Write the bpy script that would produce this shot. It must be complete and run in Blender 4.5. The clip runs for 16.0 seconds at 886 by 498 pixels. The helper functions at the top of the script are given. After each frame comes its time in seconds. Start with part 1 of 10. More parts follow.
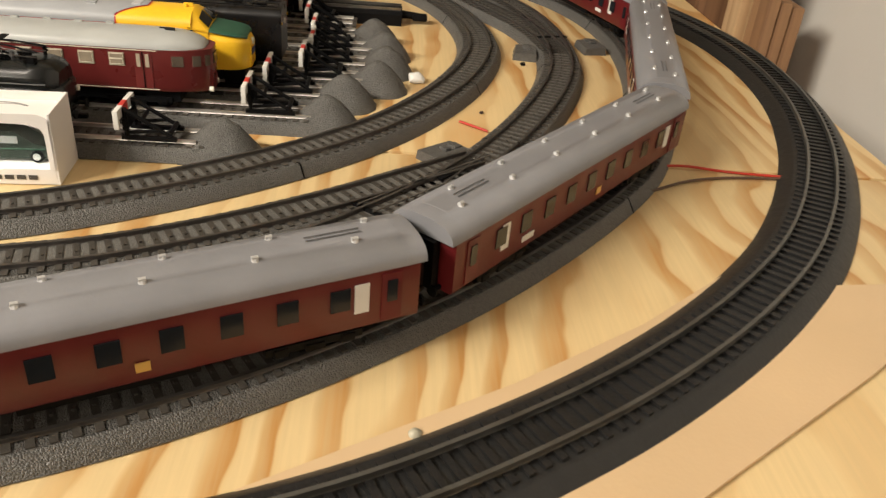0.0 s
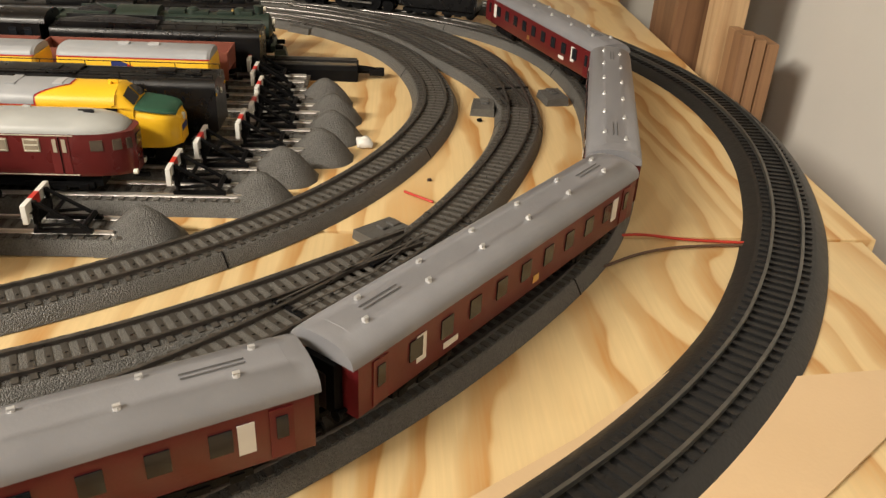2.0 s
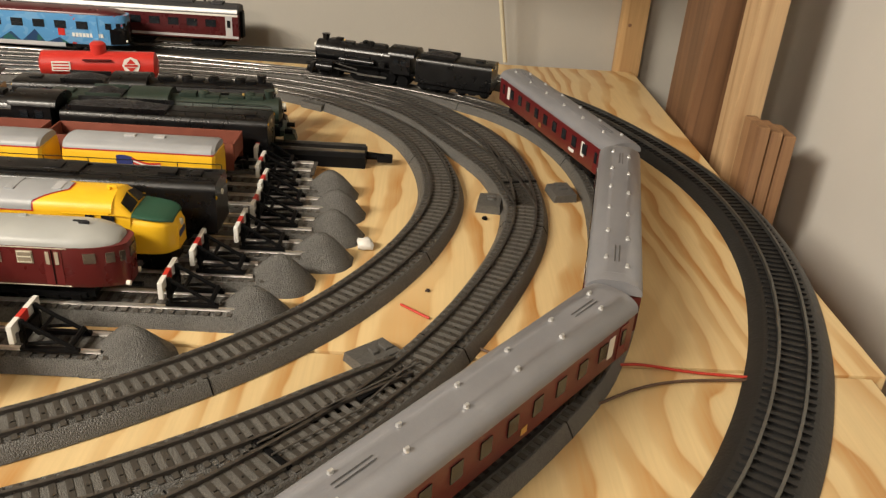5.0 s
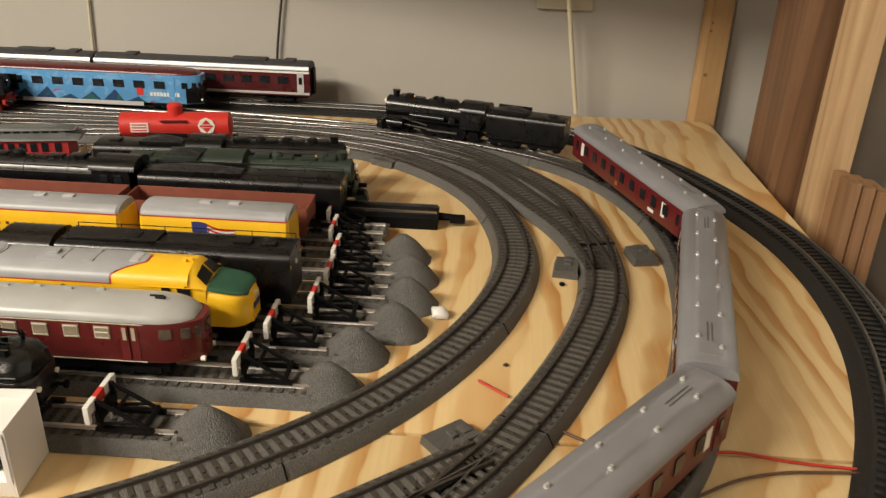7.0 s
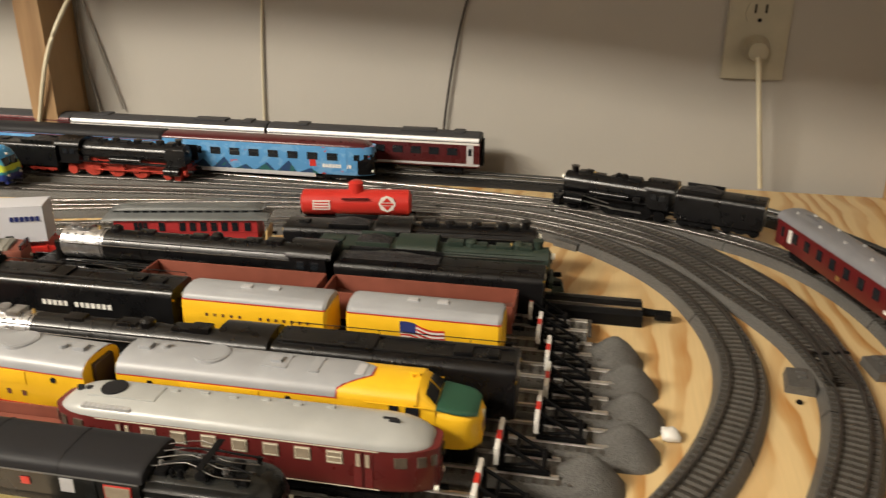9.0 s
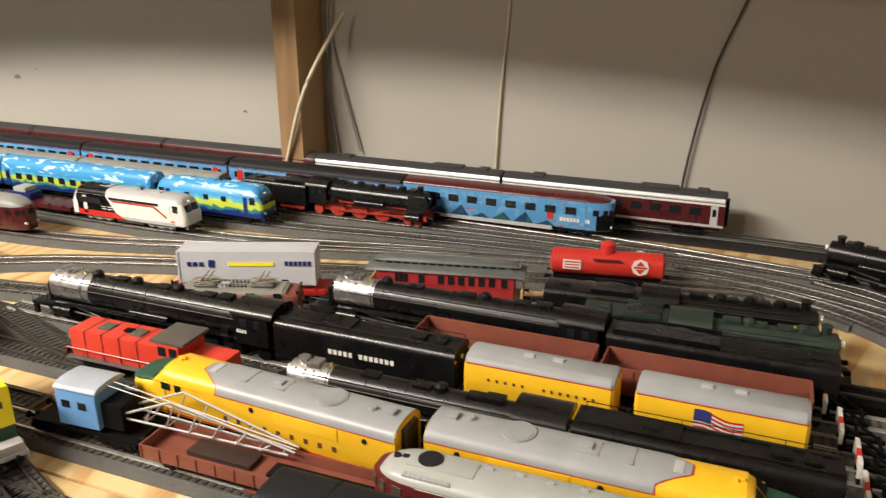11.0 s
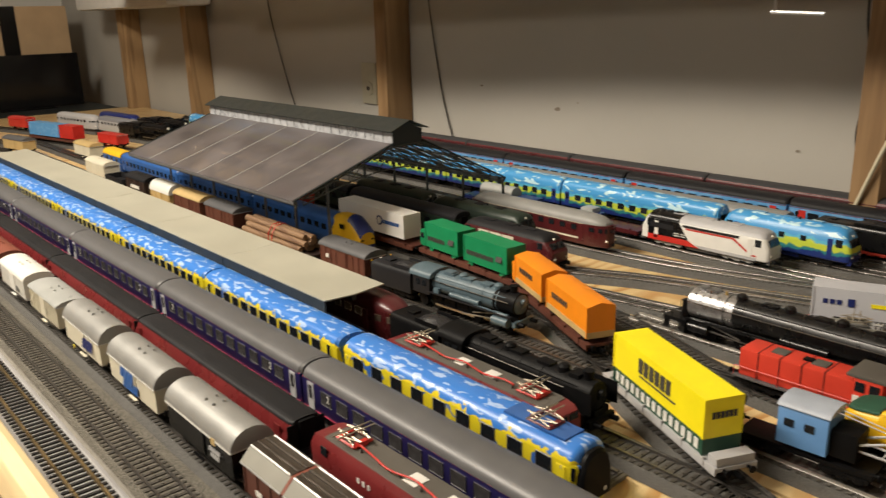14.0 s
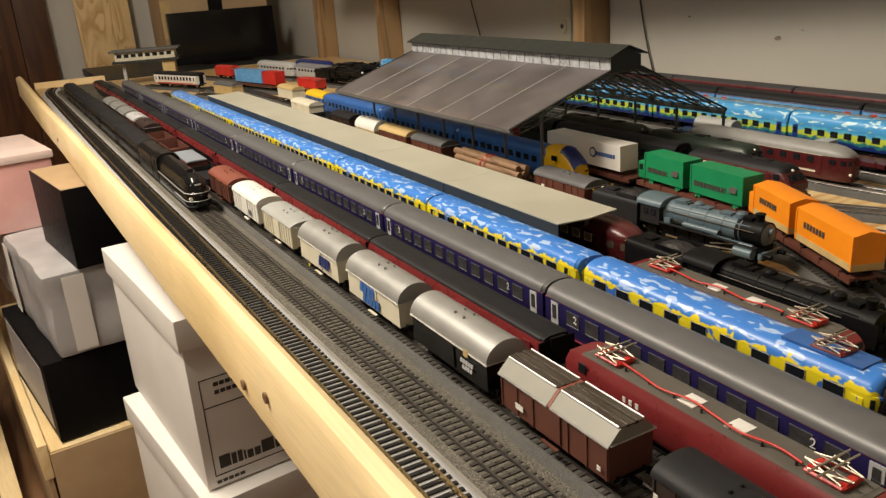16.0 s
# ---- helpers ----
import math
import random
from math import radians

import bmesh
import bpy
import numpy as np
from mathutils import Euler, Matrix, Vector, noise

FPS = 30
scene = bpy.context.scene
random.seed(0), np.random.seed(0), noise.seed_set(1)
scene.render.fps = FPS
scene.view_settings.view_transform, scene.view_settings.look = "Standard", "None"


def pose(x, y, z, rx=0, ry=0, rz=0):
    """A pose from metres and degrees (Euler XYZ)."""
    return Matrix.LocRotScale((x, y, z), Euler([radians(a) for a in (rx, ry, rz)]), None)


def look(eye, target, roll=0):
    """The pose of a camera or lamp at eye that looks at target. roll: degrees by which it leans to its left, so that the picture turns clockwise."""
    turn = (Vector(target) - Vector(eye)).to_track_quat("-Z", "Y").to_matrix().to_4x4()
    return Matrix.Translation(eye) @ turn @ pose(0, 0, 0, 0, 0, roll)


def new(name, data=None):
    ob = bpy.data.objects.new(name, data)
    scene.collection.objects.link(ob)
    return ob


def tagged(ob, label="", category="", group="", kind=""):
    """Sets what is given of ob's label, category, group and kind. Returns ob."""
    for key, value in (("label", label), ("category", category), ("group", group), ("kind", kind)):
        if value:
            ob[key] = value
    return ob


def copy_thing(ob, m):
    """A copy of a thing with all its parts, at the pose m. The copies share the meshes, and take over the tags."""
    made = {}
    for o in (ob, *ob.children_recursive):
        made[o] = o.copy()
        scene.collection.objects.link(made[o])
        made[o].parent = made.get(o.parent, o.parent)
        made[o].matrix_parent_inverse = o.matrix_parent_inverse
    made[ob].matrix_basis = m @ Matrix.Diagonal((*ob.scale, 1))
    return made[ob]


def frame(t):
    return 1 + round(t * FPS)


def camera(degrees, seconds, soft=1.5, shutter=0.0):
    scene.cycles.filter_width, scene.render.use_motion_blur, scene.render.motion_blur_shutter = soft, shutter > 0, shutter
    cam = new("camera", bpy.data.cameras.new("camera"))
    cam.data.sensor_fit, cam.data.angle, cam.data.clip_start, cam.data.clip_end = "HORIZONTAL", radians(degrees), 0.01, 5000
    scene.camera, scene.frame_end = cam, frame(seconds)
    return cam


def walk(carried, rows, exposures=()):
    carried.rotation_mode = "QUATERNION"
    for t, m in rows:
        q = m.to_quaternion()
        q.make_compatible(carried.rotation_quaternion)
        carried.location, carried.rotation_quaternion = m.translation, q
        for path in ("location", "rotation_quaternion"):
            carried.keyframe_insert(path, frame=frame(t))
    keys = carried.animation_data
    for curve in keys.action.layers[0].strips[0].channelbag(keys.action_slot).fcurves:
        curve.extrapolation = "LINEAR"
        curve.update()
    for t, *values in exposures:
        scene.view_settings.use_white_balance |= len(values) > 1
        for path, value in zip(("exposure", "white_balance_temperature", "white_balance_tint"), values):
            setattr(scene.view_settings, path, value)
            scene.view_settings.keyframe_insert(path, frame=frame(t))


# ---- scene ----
cam = camera(57.9, 16.0, soft=1.3, shutter=0.4)
PATH = [
    (0, (-0.02, 0.102, 0.207), (0.131, 1.816, -0.812), 5.3),
    (0.5, (-0.027, 0.121, 0.206), (0.088, 1.835, -0.819), 5.8),
    (1, (-0.016, 0.131, 0.208), (0.08, 1.845, -0.817), 4.9),
    (1.5, (0.012, 0.139, 0.221), (0.12, 1.864, -0.785), 3.4),
    (2, (0.021, 0.145, 0.226), (0.15, 1.886, -0.751), 3.0),
    (2.5, (0.022, 0.153, 0.236), (0.171, 1.904, -0.72), 3.6),
    (3, (0.027, 0.156, 0.245), (0.178, 1.916, -0.692), 3.9),
    (3.5, (0.033, 0.162, 0.249), (0.159, 1.929, -0.678), 3.7),
    (5.8, (0.035, 0.188, 0.277), (0.074, 1.978, -0.615), 3.5),
    (6, (0.033, 0.19, 0.275), (0.054, 1.985, -0.605), 3.0),
    (6.5, (0.032, 0.195, 0.279), (0.0, 1.999, -0.582), 2.2),
    (7, (0.023, 0.205, 0.282), (-0.059, 2.019, -0.556), 2.0),
    (7.5, (0.015, 0.209, 0.291), (-0.112, 2.033, -0.519), 2.0),
    (8, (-0.008, 0.22, 0.3), (-0.2, 2.05, -0.484), 1.2),
    (8.5, (-0.037, 0.237, 0.303), (-0.302, 2.066, -0.46), 0.7),
    (9, (-0.064, 0.248, 0.306), (-0.408, 2.07, -0.444), 0.3),
    (9.2, (-0.081, 0.252, 0.306), (-0.472, 2.066, -0.44), 0.1),
    (11.3, (-0.173, 0.231, 0.343), (-0.933, 1.955, -0.327), -0.1),
    (11.5, (-0.179, 0.223, 0.348), (-0.97, 1.939, -0.306), -0.0),
    (12, (-0.203, 0.212, 0.353), (-1.071, 1.901, -0.275), -0.0),
    (12.5, (-0.248, 0.186, 0.35), (-1.261, 1.8, -0.257), -0.3),
    (13, (-0.315, 0.131, 0.339), (-1.549, 1.602, -0.22), -0.9),
    (13.5, (-0.355, 0.107, 0.327), (-1.731, 1.447, -0.229), -1.3),
    (14, (-0.373, 0.086, 0.321), (-1.825, 1.34, -0.246), -1.5),
    (14.5, (-0.393, 0.074, 0.316), (-1.939, 1.211, -0.247), -3.0),
    (15, (-0.411, 0.054, 0.297), (-2.03, 1.075, -0.283), -3.9),
    (15.5, (-0.421, 0.044, 0.293), (-2.066, 0.994, -0.333), -3.7),
    (16, (-0.425, 0.042, 0.287), (-2.087, 0.944, -0.366), -4.1),
]
EXPOSURES = [(0, 0.76, 6250, 10), (3.5, 0.87, 6300, 10), (7, 0.62, 6400, 10), (9, 0.68, 6350, 10), (12, 0.6, 6100, 10), (14, 0.0, 6450, 10), (16, -0.12, 6550, 10)]
walk(cam, [(t, look(eye, target, roll)) for t, eye, target, roll in PATH], EXPOSURES)

# ---- world, lamp and exposure ----
world = bpy.data.worlds.new("room_world")
world.use_nodes = True
world.node_tree.nodes["Background"].inputs[0].default_value = (1.0, 0.86, 0.68, 1)
world.node_tree.nodes["Background"].inputs[1].default_value = 0.05
scene.world = world


def area_lamp(name, eye, target, sx, sy, watts, colour):
    d = bpy.data.lights.new(name, "AREA")
    d.shape, d.size, d.size_y, d.energy, d.color = "RECTANGLE", sx, sy, watts, colour
    ob = new(name, d)
    ob.matrix_world = look(eye, target)
    return ob


LAMP = (-1.65, -0.38, 1.36)
area_lamp("ceiling_lamp_light", LAMP, (-1.45, 0.6, 0.0), 1.20, 0.26, 60.0, (1.0, 0.89, 0.73))
LAMP2 = (-1.25, -2.15, 1.38)
area_lamp("back_lamp_light", LAMP2, (-1.25, 1.2, 0.2), 0.22, 0.22, 16.0, (1.0, 0.86, 0.70))
scene.view_settings.exposure = 0.0


# ---- materials ----
def mat(name, colour, rough=0.5, metal=0.0, vary=0.12, scale=60.0, bump=0.15, grain=900.0, second=None, mix=0.0, coat=0.0, spec=0.5, bumpd=0.0006):
    """A painted or moulded surface: base colour with blotches at one scale and grain at a finer one."""
    m = bpy.data.materials.new(name)
    m.use_nodes = True
    nt = m.node_tree
    b = nt.nodes["Principled BSDF"]
    tc = nt.nodes.new("ShaderNodeTexCoord")
    info = nt.nodes.new("ShaderNodeObjectInfo")
    n1 = nt.nodes.new("ShaderNodeTexNoise")
    n1.inputs["Scale"].default_value, n1.inputs["Detail"].default_value = scale, 4.0
    nt.links.new(tc.outputs["Object"], n1.inputs["Vector"])
    ramp = nt.nodes.new("ShaderNodeMapRange")
    ramp.inputs["From Min"].default_value, ramp.inputs["From Max"].default_value = 0.3, 0.7
    ramp.inputs["To Min"].default_value, ramp.inputs["To Max"].default_value = 1 - vary, 1 + vary
    nt.links.new(n1.outputs["Fac"], ramp.inputs["Value"])
    hsv = nt.nodes.new("ShaderNodeHueSaturation")
    hsv.inputs["Color"].default_value = (*colour, 1)
    nt.links.new(ramp.outputs["Result"], hsv.inputs["Value"])
    out = hsv.outputs["Color"]
    if second:
        mx = nt.nodes.new("ShaderNodeMix")
        mx.data_type = "RGBA"
        n3 = nt.nodes.new("ShaderNodeTexNoise")
        n3.inputs["Scale"].default_value, n3.inputs["Detail"].default_value = scale * 0.6, 6.0
        nt.links.new(tc.outputs["Object"], n3.inputs["Vector"])
        r3 = nt.nodes.new("ShaderNodeMapRange")
        r3.inputs["From Min"].default_value, r3.inputs["From Max"].default_value = 0.5, 0.75
        r3.inputs["To Max"].default_value = mix
        nt.links.new(n3.outputs["Fac"], r3.inputs["Value"])
        nt.links.new(r3.outputs["Result"], mx.inputs[0])
        nt.links.new(out, mx.inputs[6])
        mx.inputs[7].default_value = (*second, 1)
        out = mx.outputs[2]
    nt.links.new(out, b.inputs["Base Color"])
    b.inputs["Roughness"].default_value, b.inputs["Metallic"].default_value = rough, metal
    b.inputs["Coat Weight"].default_value, b.inputs["Specular IOR Level"].default_value = coat, spec
    n2 = nt.nodes.new("ShaderNodeTexNoise")
    n2.inputs["Scale"].default_value, n2.inputs["Detail"].default_value = grain, 3.0
    nt.links.new(tc.outputs["Object"], n2.inputs["Vector"])
    rr = nt.nodes.new("ShaderNodeMapRange")
    rr.inputs["To Min"].default_value, rr.inputs["To Max"].default_value = max(0.02, rough - 0.12), min(1, rough + 0.12)
    nt.links.new(n1.outputs["Fac"], rr.inputs["Value"])
    nt.links.new(rr.outputs["Result"], b.inputs["Roughness"])
    if bump:
        bp = nt.nodes.new("ShaderNodeBump")
        bp.inputs["Strength"].default_value, bp.inputs["Distance"].default_value = bump, bumpd
        nt.links.new(n2.outputs["Fac"], bp.inputs["Height"])
        nt.links.new(bp.outputs["Normal"], b.inputs["Normal"])
    return m


def wood(name, light, dark, along="y", bands=16.0, twist=5.0, stretch=6.0, rough=0.45, knots=0.25, fine=420.0, sharp=False):
    """Rotary-cut or sawn softwood: wavy growth lines drawn out along the grain."""
    m = bpy.data.materials.new(name)
    m.use_nodes = True
    nt = m.node_tree
    b = nt.nodes["Principled BSDF"]
    tc = nt.nodes.new("ShaderNodeTexCoord")
    mp = nt.nodes.new("ShaderNodeMapping")
    sc = {"x": (1 / stretch, 1, 1), "y": (1, 1 / stretch, 1), "z": (1, 1, 1 / stretch)}[along]
    mp.inputs["Scale"].default_value = sc
    nt.links.new(tc.outputs["Object"], mp.inputs["Vector"])
    nz = nt.nodes.new("ShaderNodeTexNoise")
    nz.inputs["Scale"].default_value, nz.inputs["Detail"].default_value, nz.inputs["Distortion"].default_value = twist, 3.0, 0.9
    nt.links.new(mp.outputs["Vector"], nz.inputs["Vector"])
    mul = nt.nodes.new("ShaderNodeMath")
    mul.operation = "MULTIPLY"
    mul.inputs[1].default_value = bands
    nt.links.new(nz.outputs["Fac"], mul.inputs[0])
    frac = nt.nodes.new("ShaderNodeMath")
    frac.operation = "FRACT"
    nt.links.new(mul.outputs[0], frac.inputs[0])
    ramp = nt.nodes.new("ShaderNodeValToRGB")
    mid = tuple(a * 0.55 + b * 0.45 for a, b in zip(light, dark))
    ramp.color_ramp.elements[0].position, ramp.color_ramp.elements[0].color = 0.0, (*light, 1)
    ramp.color_ramp.elements[1].position, ramp.color_ramp.elements[1].color = 0.86, (*dark, 1)
    for at, col in (((0.34, light), (0.56, mid), (0.70, mid), (0.915, light)) if sharp else ((0.38, light), (0.62, mid), (0.93, mid), (1.0, light))):
        e = ramp.color_ramp.elements.new(at)
        e.color = (*col, 1)
    nt.links.new(frac.outputs[0], ramp.inputs["Fac"])
    mp2 = nt.nodes.new("ShaderNodeMapping")
    mp2.inputs["Scale"].default_value = {"x": (0.05, 1, 1), "y": (1, 0.05, 1), "z": (1, 1, 0.05)}[along]
    nt.links.new(tc.outputs["Object"], mp2.inputs["Vector"])
    nf = nt.nodes.new("ShaderNodeTexNoise")
    nf.inputs["Scale"].default_value, nf.inputs["Detail"].default_value = fine, 4.0
    nt.links.new(mp2.outputs["Vector"], nf.inputs["Vector"])
    big = nt.nodes.new("ShaderNodeTexNoise")
    big.inputs["Scale"].default_value, big.inputs["Detail"].default_value = 7.0, 3.0
    nt.links.new(tc.outputs["Object"], big.inputs["Vector"])
    add = nt.nodes.new("ShaderNodeMath")
    add.operation = "MULTIPLY_ADD"
    add.inputs[1].default_value, add.inputs[2].default_value = 0.35, 0.62
    nt.links.new(nf.outputs["Fac"], add.inputs[0])
    add2 = nt.nodes.new("ShaderNodeMath")
    add2.operation = "MULTIPLY_ADD"
    add2.inputs[1].default_value = knots * 1.6
    nt.links.new(big.outputs["Fac"], add2.inputs[0])
    nt.links.new(add.outputs[0], add2.inputs[2])
    hsv = nt.nodes.new("ShaderNodeHueSaturation")
    nt.links.new(ramp.outputs["Color"], hsv.inputs["Color"])
    nt.links.new(add2.outputs[0], hsv.inputs["Value"])
    nt.links.new(hsv.outputs["Color"], b.inputs["Base Color"])
    b.inputs["Roughness"].default_value = rough
    bp = nt.nodes.new("ShaderNodeBump")
    bp.inputs["Strength"].default_value, bp.inputs["Distance"].default_value = 0.2, 0.0005
    nt.links.new(nf.outputs["Fac"], bp.inputs["Height"])
    nt.links.new(bp.outputs["Normal"], b.inputs["Normal"])
    return m


def veneer(name, light, dark, pitch=0.030, wander=2.6, rough=0.42, shift=0.0):
    """Rotary-cut fir plywood: broad wavy late-wood bands along y, fading in and out, with fine fibres."""
    m = bpy.data.materials.new(name)
    m.use_nodes = True
    nt = m.node_tree
    b = nt.nodes["Principled BSDF"]
    tc = nt.nodes.new("ShaderNodeTexCoord")

    def noise_at(scale, detail, stretch, distort=0.0):
        mp = nt.nodes.new("ShaderNodeMapping")
        mp.inputs["Scale"].default_value = (1, stretch, 1)
        mp.inputs["Location"].default_value = (shift, shift * 0.7, 0)
        nt.links.new(tc.outputs["Object"], mp.inputs["Vector"])
        n = nt.nodes.new("ShaderNodeTexNoise")
        n.inputs["Scale"].default_value, n.inputs["Detail"].default_value, n.inputs["Distortion"].default_value = scale, detail, distort
        nt.links.new(mp.outputs["Vector"], n.inputs["Vector"])
        return n.outputs["Fac"]

    def math_node(op, a, k, c=0.0):
        n = nt.nodes.new("ShaderNodeMath")
        n.operation = op
        for i, v in enumerate((a, k, c)):
            if isinstance(v, (int, float)):
                n.inputs[i].default_value = v
            else:
                nt.links.new(v, n.inputs[i])
        return n.outputs[0]

    sep = nt.nodes.new("ShaderNodeSeparateXYZ")
    nt.links.new(tc.outputs["Object"], sep.inputs[0])
    wide = noise_at(5.5, 2.5, 0.40, 0.4)
    ripple = noise_at(22.0, 2.0, 0.50)
    phase = math_node("MULTIPLY_ADD", wide, wander * 2.0, math_node("MULTIPLY", sep.outputs["X"], 1.0 / pitch))
    phase = math_node("MULTIPLY_ADD", ripple, 1.1, phase)
    fract = math_node("FRACT", phase, 0.0)
    ramp = nt.nodes.new("ShaderNodeValToRGB")
    els = ramp.color_ramp.elements
    els[0].position, els[0].color = 0.0, (0, 0, 0, 1)
    els[1].position, els[1].color = 1.0, (0, 0, 0, 1)
    for at, v in ((0.26, 0.0), (0.40, 0.55), (0.58, 0.80), (0.74, 1.0), (0.80, 0.20), (0.88, 0.04)):
        els.new(at).color = (v, v, v, 1)
    nt.links.new(fract, ramp.inputs["Fac"])
    fade = nt.nodes.new("ShaderNodeMapRange")
    fade.inputs["From Min"].default_value, fade.inputs["From Max"].default_value = 0.38, 0.56
    fade.inputs["To Min"].default_value, fade.inputs["To Max"].default_value = 0.30, 1.0
    nt.links.new(noise_at(13.0, 2.0, 0.45), fade.inputs["Value"])
    fibre = noise_at(520.0, 3.0, 0.035)
    band = math_node("MULTIPLY", math_node("MULTIPLY", ramp.outputs["Color"], fade.outputs["Result"]), math_node("MULTIPLY_ADD", fibre, 0.9, 0.5))
    mx = nt.nodes.new("ShaderNodeMix")
    mx.data_type = "RGBA"
    nt.links.new(band, mx.inputs[0])
    mx.inputs[6].default_value, mx.inputs[7].default_value = (*light, 1), (*dark, 1)
    hsv = nt.nodes.new("ShaderNodeHueSaturation")
    nt.links.new(mx.outputs[2], hsv.inputs["Color"])
    nt.links.new(math_node("MULTIPLY_ADD", fibre, 0.22, math_node("MULTIPLY_ADD", noise_at(4.0, 4.0, 0.6), 0.30, 0.74)), hsv.inputs["Value"])
    nt.links.new(hsv.outputs["Color"], b.inputs["Base Color"])
    b.inputs["Roughness"].default_value = rough
    bp = nt.nodes.new("ShaderNodeBump")
    bp.inputs["Strength"].default_value, bp.inputs["Distance"].default_value = 0.15, 0.0004
    nt.links.new(fibre, bp.inputs["Height"])
    nt.links.new(bp.outputs["Normal"], b.inputs["Normal"])
    return m


def pebbled(name, colour, cell=620.0, rough=0.30, depth=0.0011, spread=0.5, spec=0.5):
    """Moulded ballast: small rounded stones with their own tone and a hard plastic shine."""
    m = bpy.data.materials.new(name)
    m.use_nodes = True
    nt = m.node_tree
    b = nt.nodes["Principled BSDF"]
    tc = nt.nodes.new("ShaderNodeTexCoord")
    vor = nt.nodes.new("ShaderNodeTexVoronoi")
    vor.inputs["Scale"].default_value = cell
    nt.links.new(tc.outputs["Object"], vor.inputs["Vector"])
    sep = nt.nodes.new("ShaderNodeSeparateColor")
    nt.links.new(vor.outputs["Color"], sep.inputs[0])
    tone = nt.nodes.new("ShaderNodeMapRange")
    tone.inputs["To Min"].default_value, tone.inputs["To Max"].default_value = 1 - spread, 1 + spread
    nt.links.new(sep.outputs[0], tone.inputs["Value"])
    big = nt.nodes.new("ShaderNodeTexNoise")
    big.inputs["Scale"].default_value, big.inputs["Detail"].default_value = 25.0, 3.0
    nt.links.new(tc.outputs["Object"], big.inputs["Vector"])
    wear = nt.nodes.new("ShaderNodeMath")
    wear.operation = "MULTIPLY_ADD"
    wear.inputs[1].default_value, wear.inputs[2].default_value = 0.5, 0.75
    nt.links.new(big.outputs["Fac"], wear.inputs[0])
    val = nt.nodes.new("ShaderNodeMath")
    val.operation = "MULTIPLY"
    nt.links.new(tone.outputs["Result"], val.inputs[0])
    nt.links.new(wear.outputs[0], val.inputs[1])
    hsv = nt.nodes.new("ShaderNodeHueSaturation")
    hsv.inputs["Color"].default_value = (*colour, 1)
    nt.links.new(val.outputs[0], hsv.inputs["Value"])
    nt.links.new(hsv.outputs["Color"], b.inputs["Base Color"])
    b.inputs["Roughness"].default_value, b.inputs["Specular IOR Level"].default_value = rough, spec
    bp = nt.nodes.new("ShaderNodeBump")
    bp.invert = True
    bp.inputs["Strength"].default_value, bp.inputs["Distance"].default_value = 1.0, depth
    nt.links.new(vor.outputs["Distance"], bp.inputs["Height"])
    nt.links.new(bp.outputs["Normal"], b.inputs["Normal"])
    return m


def patches(name, base, spots, stretch=(1, 1, 1), scale=40.0, at=0.55, soft=0.03, rough=0.35, third=None, at3=0.62, smooth=False):
    """A printed livery of irregular painted patches on a base colour."""
    m = bpy.data.materials.new(name)
    m.use_nodes = True
    nt = m.node_tree
    b = nt.nodes["Principled BSDF"]
    tc = nt.nodes.new("ShaderNodeTexCoord")
    out = None
    for k, (col, level) in enumerate(((spots, at), (third, at3))):
        if col is None:
            continue
        mp = nt.nodes.new("ShaderNodeMapping")
        mp.inputs["Scale"].default_value = stretch
        mp.inputs["Rotation"].default_value = (0, 0, 0.5 + k)
        mp.inputs["Location"].default_value = (k * 3.1, 0, 0)
        nt.links.new(tc.outputs["Object"], mp.inputs["Vector"])
        nz = nt.nodes.new("ShaderNodeTexNoise")
        nz.inputs["Scale"].default_value, nz.inputs["Detail"].default_value, nz.inputs["Distortion"].default_value = scale, 0.6 if smooth else 2.0, 0.7 if smooth else 1.2
        nt.links.new(mp.outputs["Vector"], nz.inputs["Vector"])
        mr = nt.nodes.new("ShaderNodeMapRange")
        mr.inputs["From Min"].default_value, mr.inputs["From Max"].default_value = level, level + soft
        nt.links.new(nz.outputs["Fac"], mr.inputs["Value"])
        mx = nt.nodes.new("ShaderNodeMix")
        mx.data_type = "RGBA"
        nt.links.new(mr.outputs["Result"], mx.inputs[0])
        if out is None:
            mx.inputs[6].default_value = (*base, 1)
        else:
            nt.links.new(out, mx.inputs[6])
        mx.inputs[7].default_value = (*col, 1)
        out = mx.outputs[2]
    nt.links.new(out, b.inputs["Base Color"])
    b.inputs["Roughness"].default_value = rough
    return m


def glass(name, tint=(0.9, 0.95, 0.95), rough=0.05):
    m = bpy.data.materials.new(name)
    m.use_nodes = True
    b = m.node_tree.nodes["Principled BSDF"]
    b.inputs["Base Color"].default_value = (*tint, 1)
    b.inputs["Roughness"].default_value = rough
    b.inputs["Transmission Weight"].default_value = 1.0
    return m


M_PLY = veneer("plywood_sheet", (0.69, 0.515, 0.262), (0.45, 0.215, 0.055), 0.026, 4.2)
M_PLY_PALE = veneer("plywood_pale", (0.70, 0.53, 0.275), (0.48, 0.245, 0.070), 0.030, 4.0, 0.42, 3.7)
M_HARDBOARD = mat("hardboard", (0.60, 0.43, 0.25), 0.5, 0, 0.07, 9.0, 0.15, 500.0, (0.68, 0.50, 0.31), 0.5)
M_PINE = wood("pine_board", (0.84, 0.66, 0.38), (0.76, 0.56, 0.28), "x", 6.0, 4.0, 12.0, 0.4)
M_OFFCUT = wood("plywood_offcut", (0.72, 0.52, 0.26), (0.50, 0.30, 0.12), "z", 8.0, 9.0, 4.0, 0.5)
